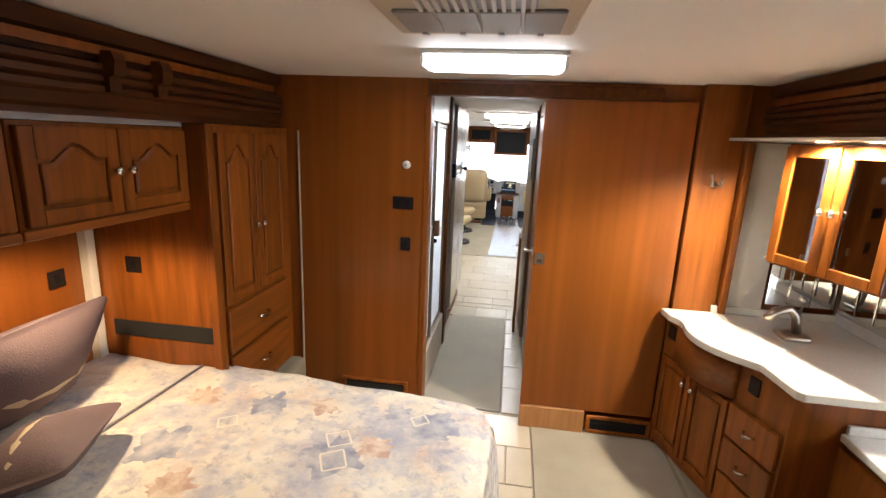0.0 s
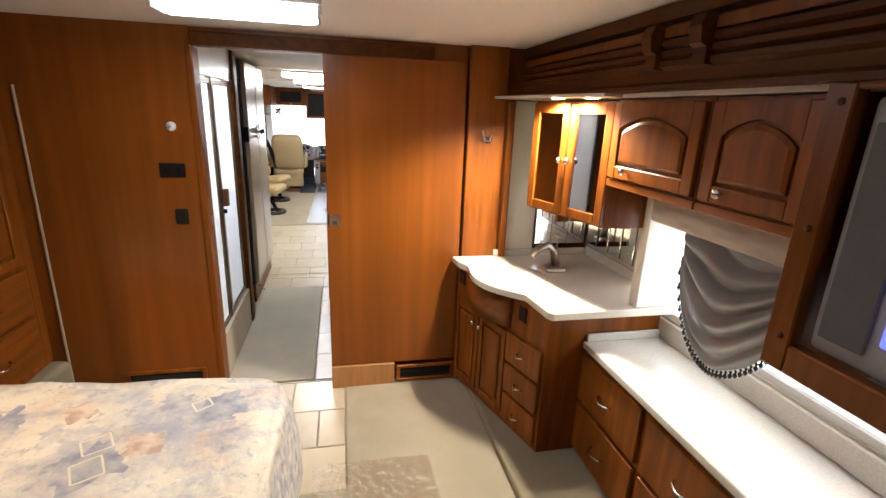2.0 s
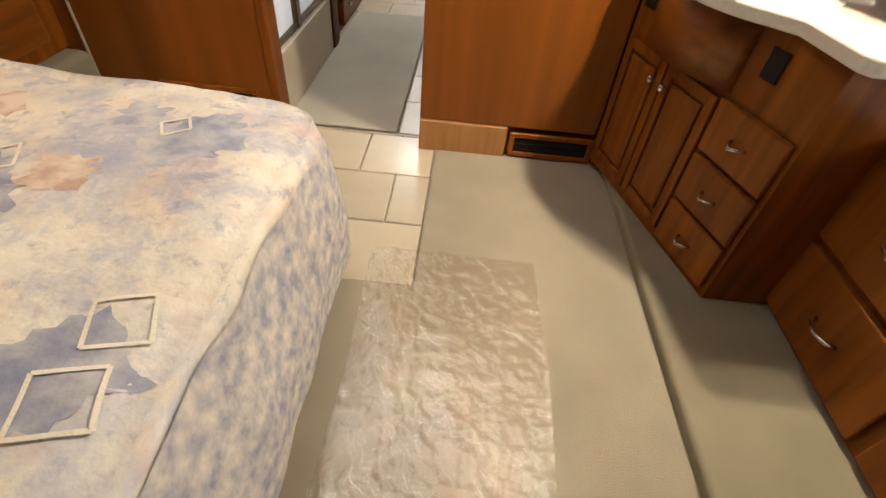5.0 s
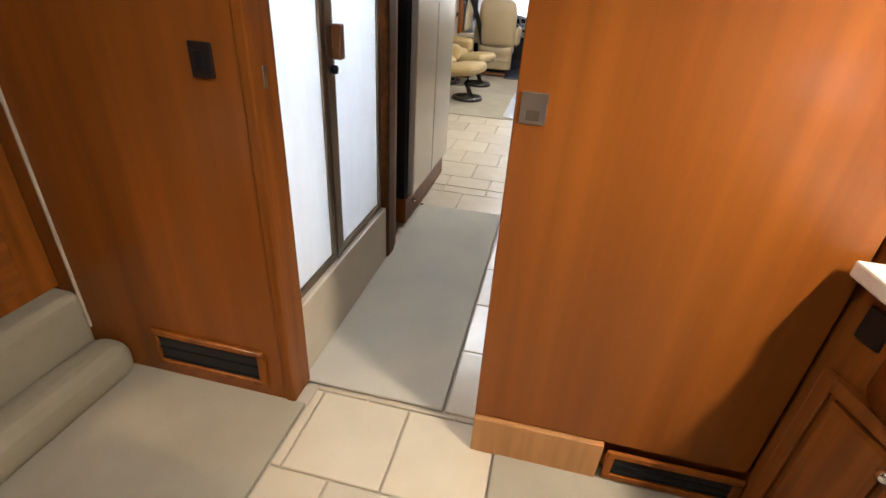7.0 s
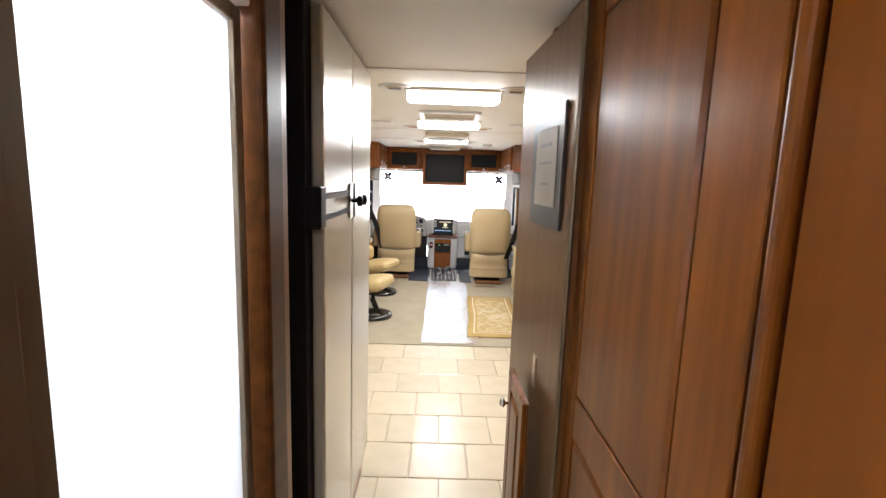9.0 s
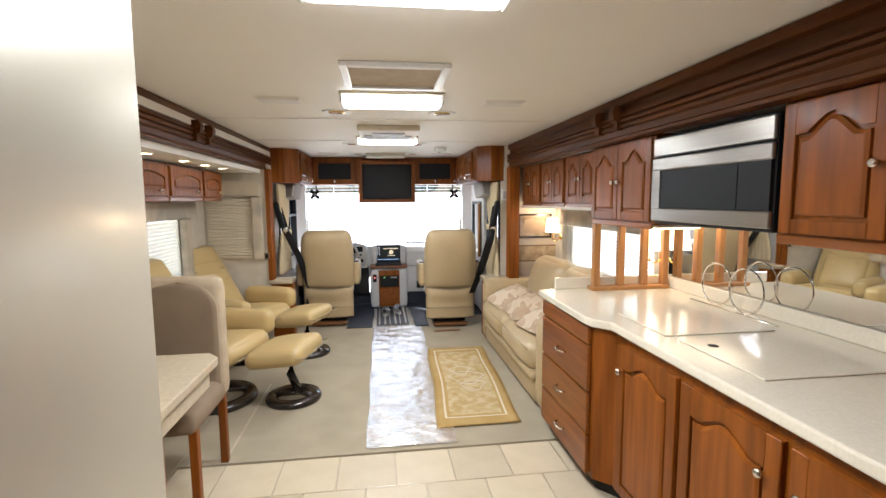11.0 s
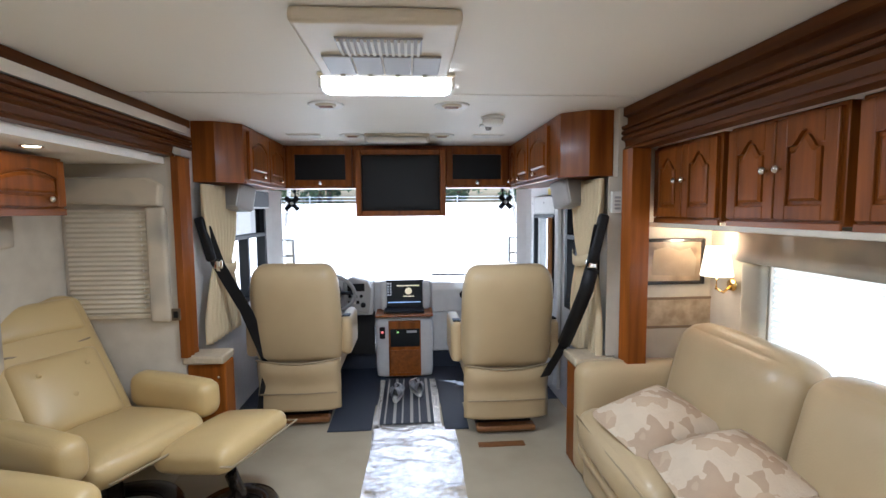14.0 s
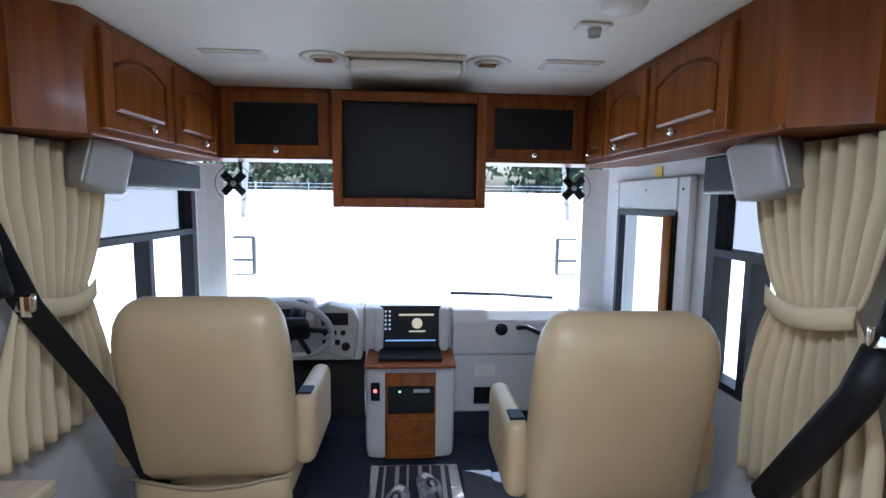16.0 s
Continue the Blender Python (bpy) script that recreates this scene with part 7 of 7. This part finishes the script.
part("base", lathe([(0, -0.012), (0.07, -0.010), (0.072, -0.001), (0, -0.001)], 24, at=(0.592, 11.92, CEIL)), WHITE, sm, smooth=True)
part("case", lathe([(0, -0.052), (0.05, -0.048), (0.062, -0.034), (0.062, -0.013), (0, -0.0125)], 24, at=(0.592, 11.92, CEIL)), WHITE, sm, smooth=True)
sn = thing("gas_sensor", (0.60, 12.16, CEIL), "small white ceiling sensor with a dark eye", "sensor")
part("plate", box(0.545, 0.655, 12.13, 12.19, CEIL - 0.012, CEIL - 0.001, 0.004), WHITE, sn)
part("eye", lathe([(0, -0.04), (0.018, -0.036), (0.022, -0.0125), (0, -0.0125)], 14, at=(0.605, 12.16, CEIL)), GREY_P, sn, smooth=True)
for y in (7.42, 9.0 + 1.15, 11.36):
    setting("trim_ceiling_seam", box(-1.22, 1.22, y, y + 0.016, CEIL - 0.005, CEIL - 0.001), VINYL, "ceiling seam strip")

# ---- outside ----
setting("ground", box(-600, 600, -600, 900, -1.3, -1.2), GROUND, "pale gravel lot reaching the horizon")
for s in (-1, 1):
    mr2 = thing("wing_mirror", (s * 1.28, 14.2, 1.0), "chrome wing mirror outside the windshield", "wing mirror", "wing mirrors")
    part("case", soft(s * 1.31 - 0.09, s * 1.31 + 0.09, 14.42, 14.50, 0.88, 1.20, 0.03), BOARD, mr2, smooth=True)
    part("upper_glass", box(s * 1.31 - 0.075, s * 1.31 + 0.075, 14.412, 14.419, 1.02, 1.18), MIRROR, mr2)
    part("lower_glass", box(s * 1.31 - 0.075, s * 1.31 + 0.075, 14.412, 14.419, 0.90, 1.0), MIRROR, mr2)
    part("arm", tube([(s * 1.31, 14.45, 1.35), (s * 1.22, 14.3, 1.75), (s * 1.26, 13.9, 1.85)], 0.02), GREY_P, mr2, smooth=True)
setting("ground_bank", prism([(26, -1.25), (46, 2.1), (62, 2.3), (62, -1.25)], -160, 160, "x"), GROUND, "pale gravel bank rising to the trees")
fe = thing("fence", (0, 48, 2.1), "long pale rail fence at the edge of the lot", "fence")
for k in range(25):
    part("post", box(-48 + 4 * k - 0.04, -48 + 4 * k + 0.04, 47.96, 48.04, 2.0, 2.75), FENCEM, fe)
for z in (2.35, 2.62):
    part("rail", box(-48, 48, 47.98, 48.02, z, z + 0.05), FENCEM, fe)


def tree(x, y, h, seed):
    rnd = random.Random(seed)
    t = thing("tree", (x, y, -1.2), "leafy tree behind the fence", "tree", "trees beyond the lot")
    part("trunk", lathe([(0.28, -1.2), (0.2, h * 0.3), (0.10, h * 0.75)], 8, at=(x, y, 0)), BARK, t, smooth=True)
    for k in range(4):
        a = rnd.uniform(0, 6.28)
        part("limb", tube([(x, y, h * (0.25 + 0.1 * k)), (x + 1.4 * math.cos(a), y + 1.4 * math.sin(a), h * (0.42 + 0.1 * k))], 0.07, 6), BARK, t, smooth=True)
    verts, faces = [], []
    for _ in range(800):
        while True:
            p = Vector((rnd.uniform(-1, 1), rnd.uniform(-1, 1), rnd.uniform(-1, 1)))
            if 0.3 < p.length < 1:
                break
        w = 1 + 0.5 * noise.noise(p * 2.2 + Vector((seed, 0, 0)))
        c = Vector((x, y, h * 0.62)) + Vector((p.x * 3.3 * w, p.y * 3.0 * w, p.z * h * 0.40 * w))
        q = Euler((rnd.uniform(0, 6), rnd.uniform(0, 6), rnd.uniform(0, 6))).to_matrix()
        s = rnd.uniform(0.2, 0.42)
        i = len(verts)
        verts += [c + q @ Vector(v) * s for v in ((-1, -0.5, 0), (0.2, -0.7, 0.15), (1, 0.2, 0), (0, 0.7, 0.2))]
        faces.append((i, i + 1, i + 2, i + 3))
    me = bpy.data.meshes.new("crown")
    me.from_pydata(verts, [], faces)
    me.materials.append(LEAF)
    ob = new("crown", me)
    ob.parent = t
    ob.matrix_parent_inverse = Matrix.Translation((-x, -y, 1.2))


for k in range(24):
    tree(-46 + k * 4 + 1.2 * math.sin(k * 2.3), 55 + 4 * math.sin(k * 1.7), 9.5 + 1.5 * math.sin(k * 3.1), k)
for k in range(3):
    tree(-34 - 2 * k, 20 + 9 * k, 6.5 + k, 40 + k)
    tree(35 + 2 * k, 18 + 9 * k, 6.5 + k, 50 + k)

# ---- floor tiles ----
FLOOR = bpy.data.objects["floor"]
tile_mesh = {}


def floor_tile(x0, x1, y0, y1):
    key = (round(x1 - x0, 3), round(y1 - y0, 3))
    if key not in tile_mesh:
        tile_mesh[key] = mesh_from("tile", box(-key[0] / 2 + 0.003, key[0] / 2 - 0.003, -key[1] / 2 + 0.003, key[1] / 2 - 0.003, -0.012, 0.0, 0.003), TILE, (0, 0, 0), False)
    ob = new("tile", tile_mesh[key])
    ob.parent = FLOOR
    ob.location = ((x0 + x1) / 2, (y0 + y1) / 2, 0)


def tile_field(xa, xb, ya, yb, x_ref, y_ref, w=0.317, h=0.333):
    j = 0
    y = y_ref
    while y > ya:
        y -= h
        j += 1
    while y < yb:
        if y + h > ya + 0.02:
            off = x_ref + (w / 2 if j % 2 else 0)
            x = off - math.ceil((off - xa) / w) * w
            while x < xb:
                x0, x1 = max(x, xa), min(x + w, xb)
                if x1 - x0 > 0.03:
                    floor_tile(x0, x1, max(y, ya), min(y + h, yb))
                x += w
        y += h
        j -= 1


tile_field(-1.24, 1.24, 7.20, 9.40, -0.182, 9.405)
tile_field(0.135, 0.29, 5.10, 6.795, 0.135, 5.10, 0.317)
tile_field(-0.43, 0.29, 6.80, 7.195, -0.182, 9.405)
tile_field(-0.335, 0.325, 4.125, 5.095, -0.14, 5.075, 0.317, 0.318)
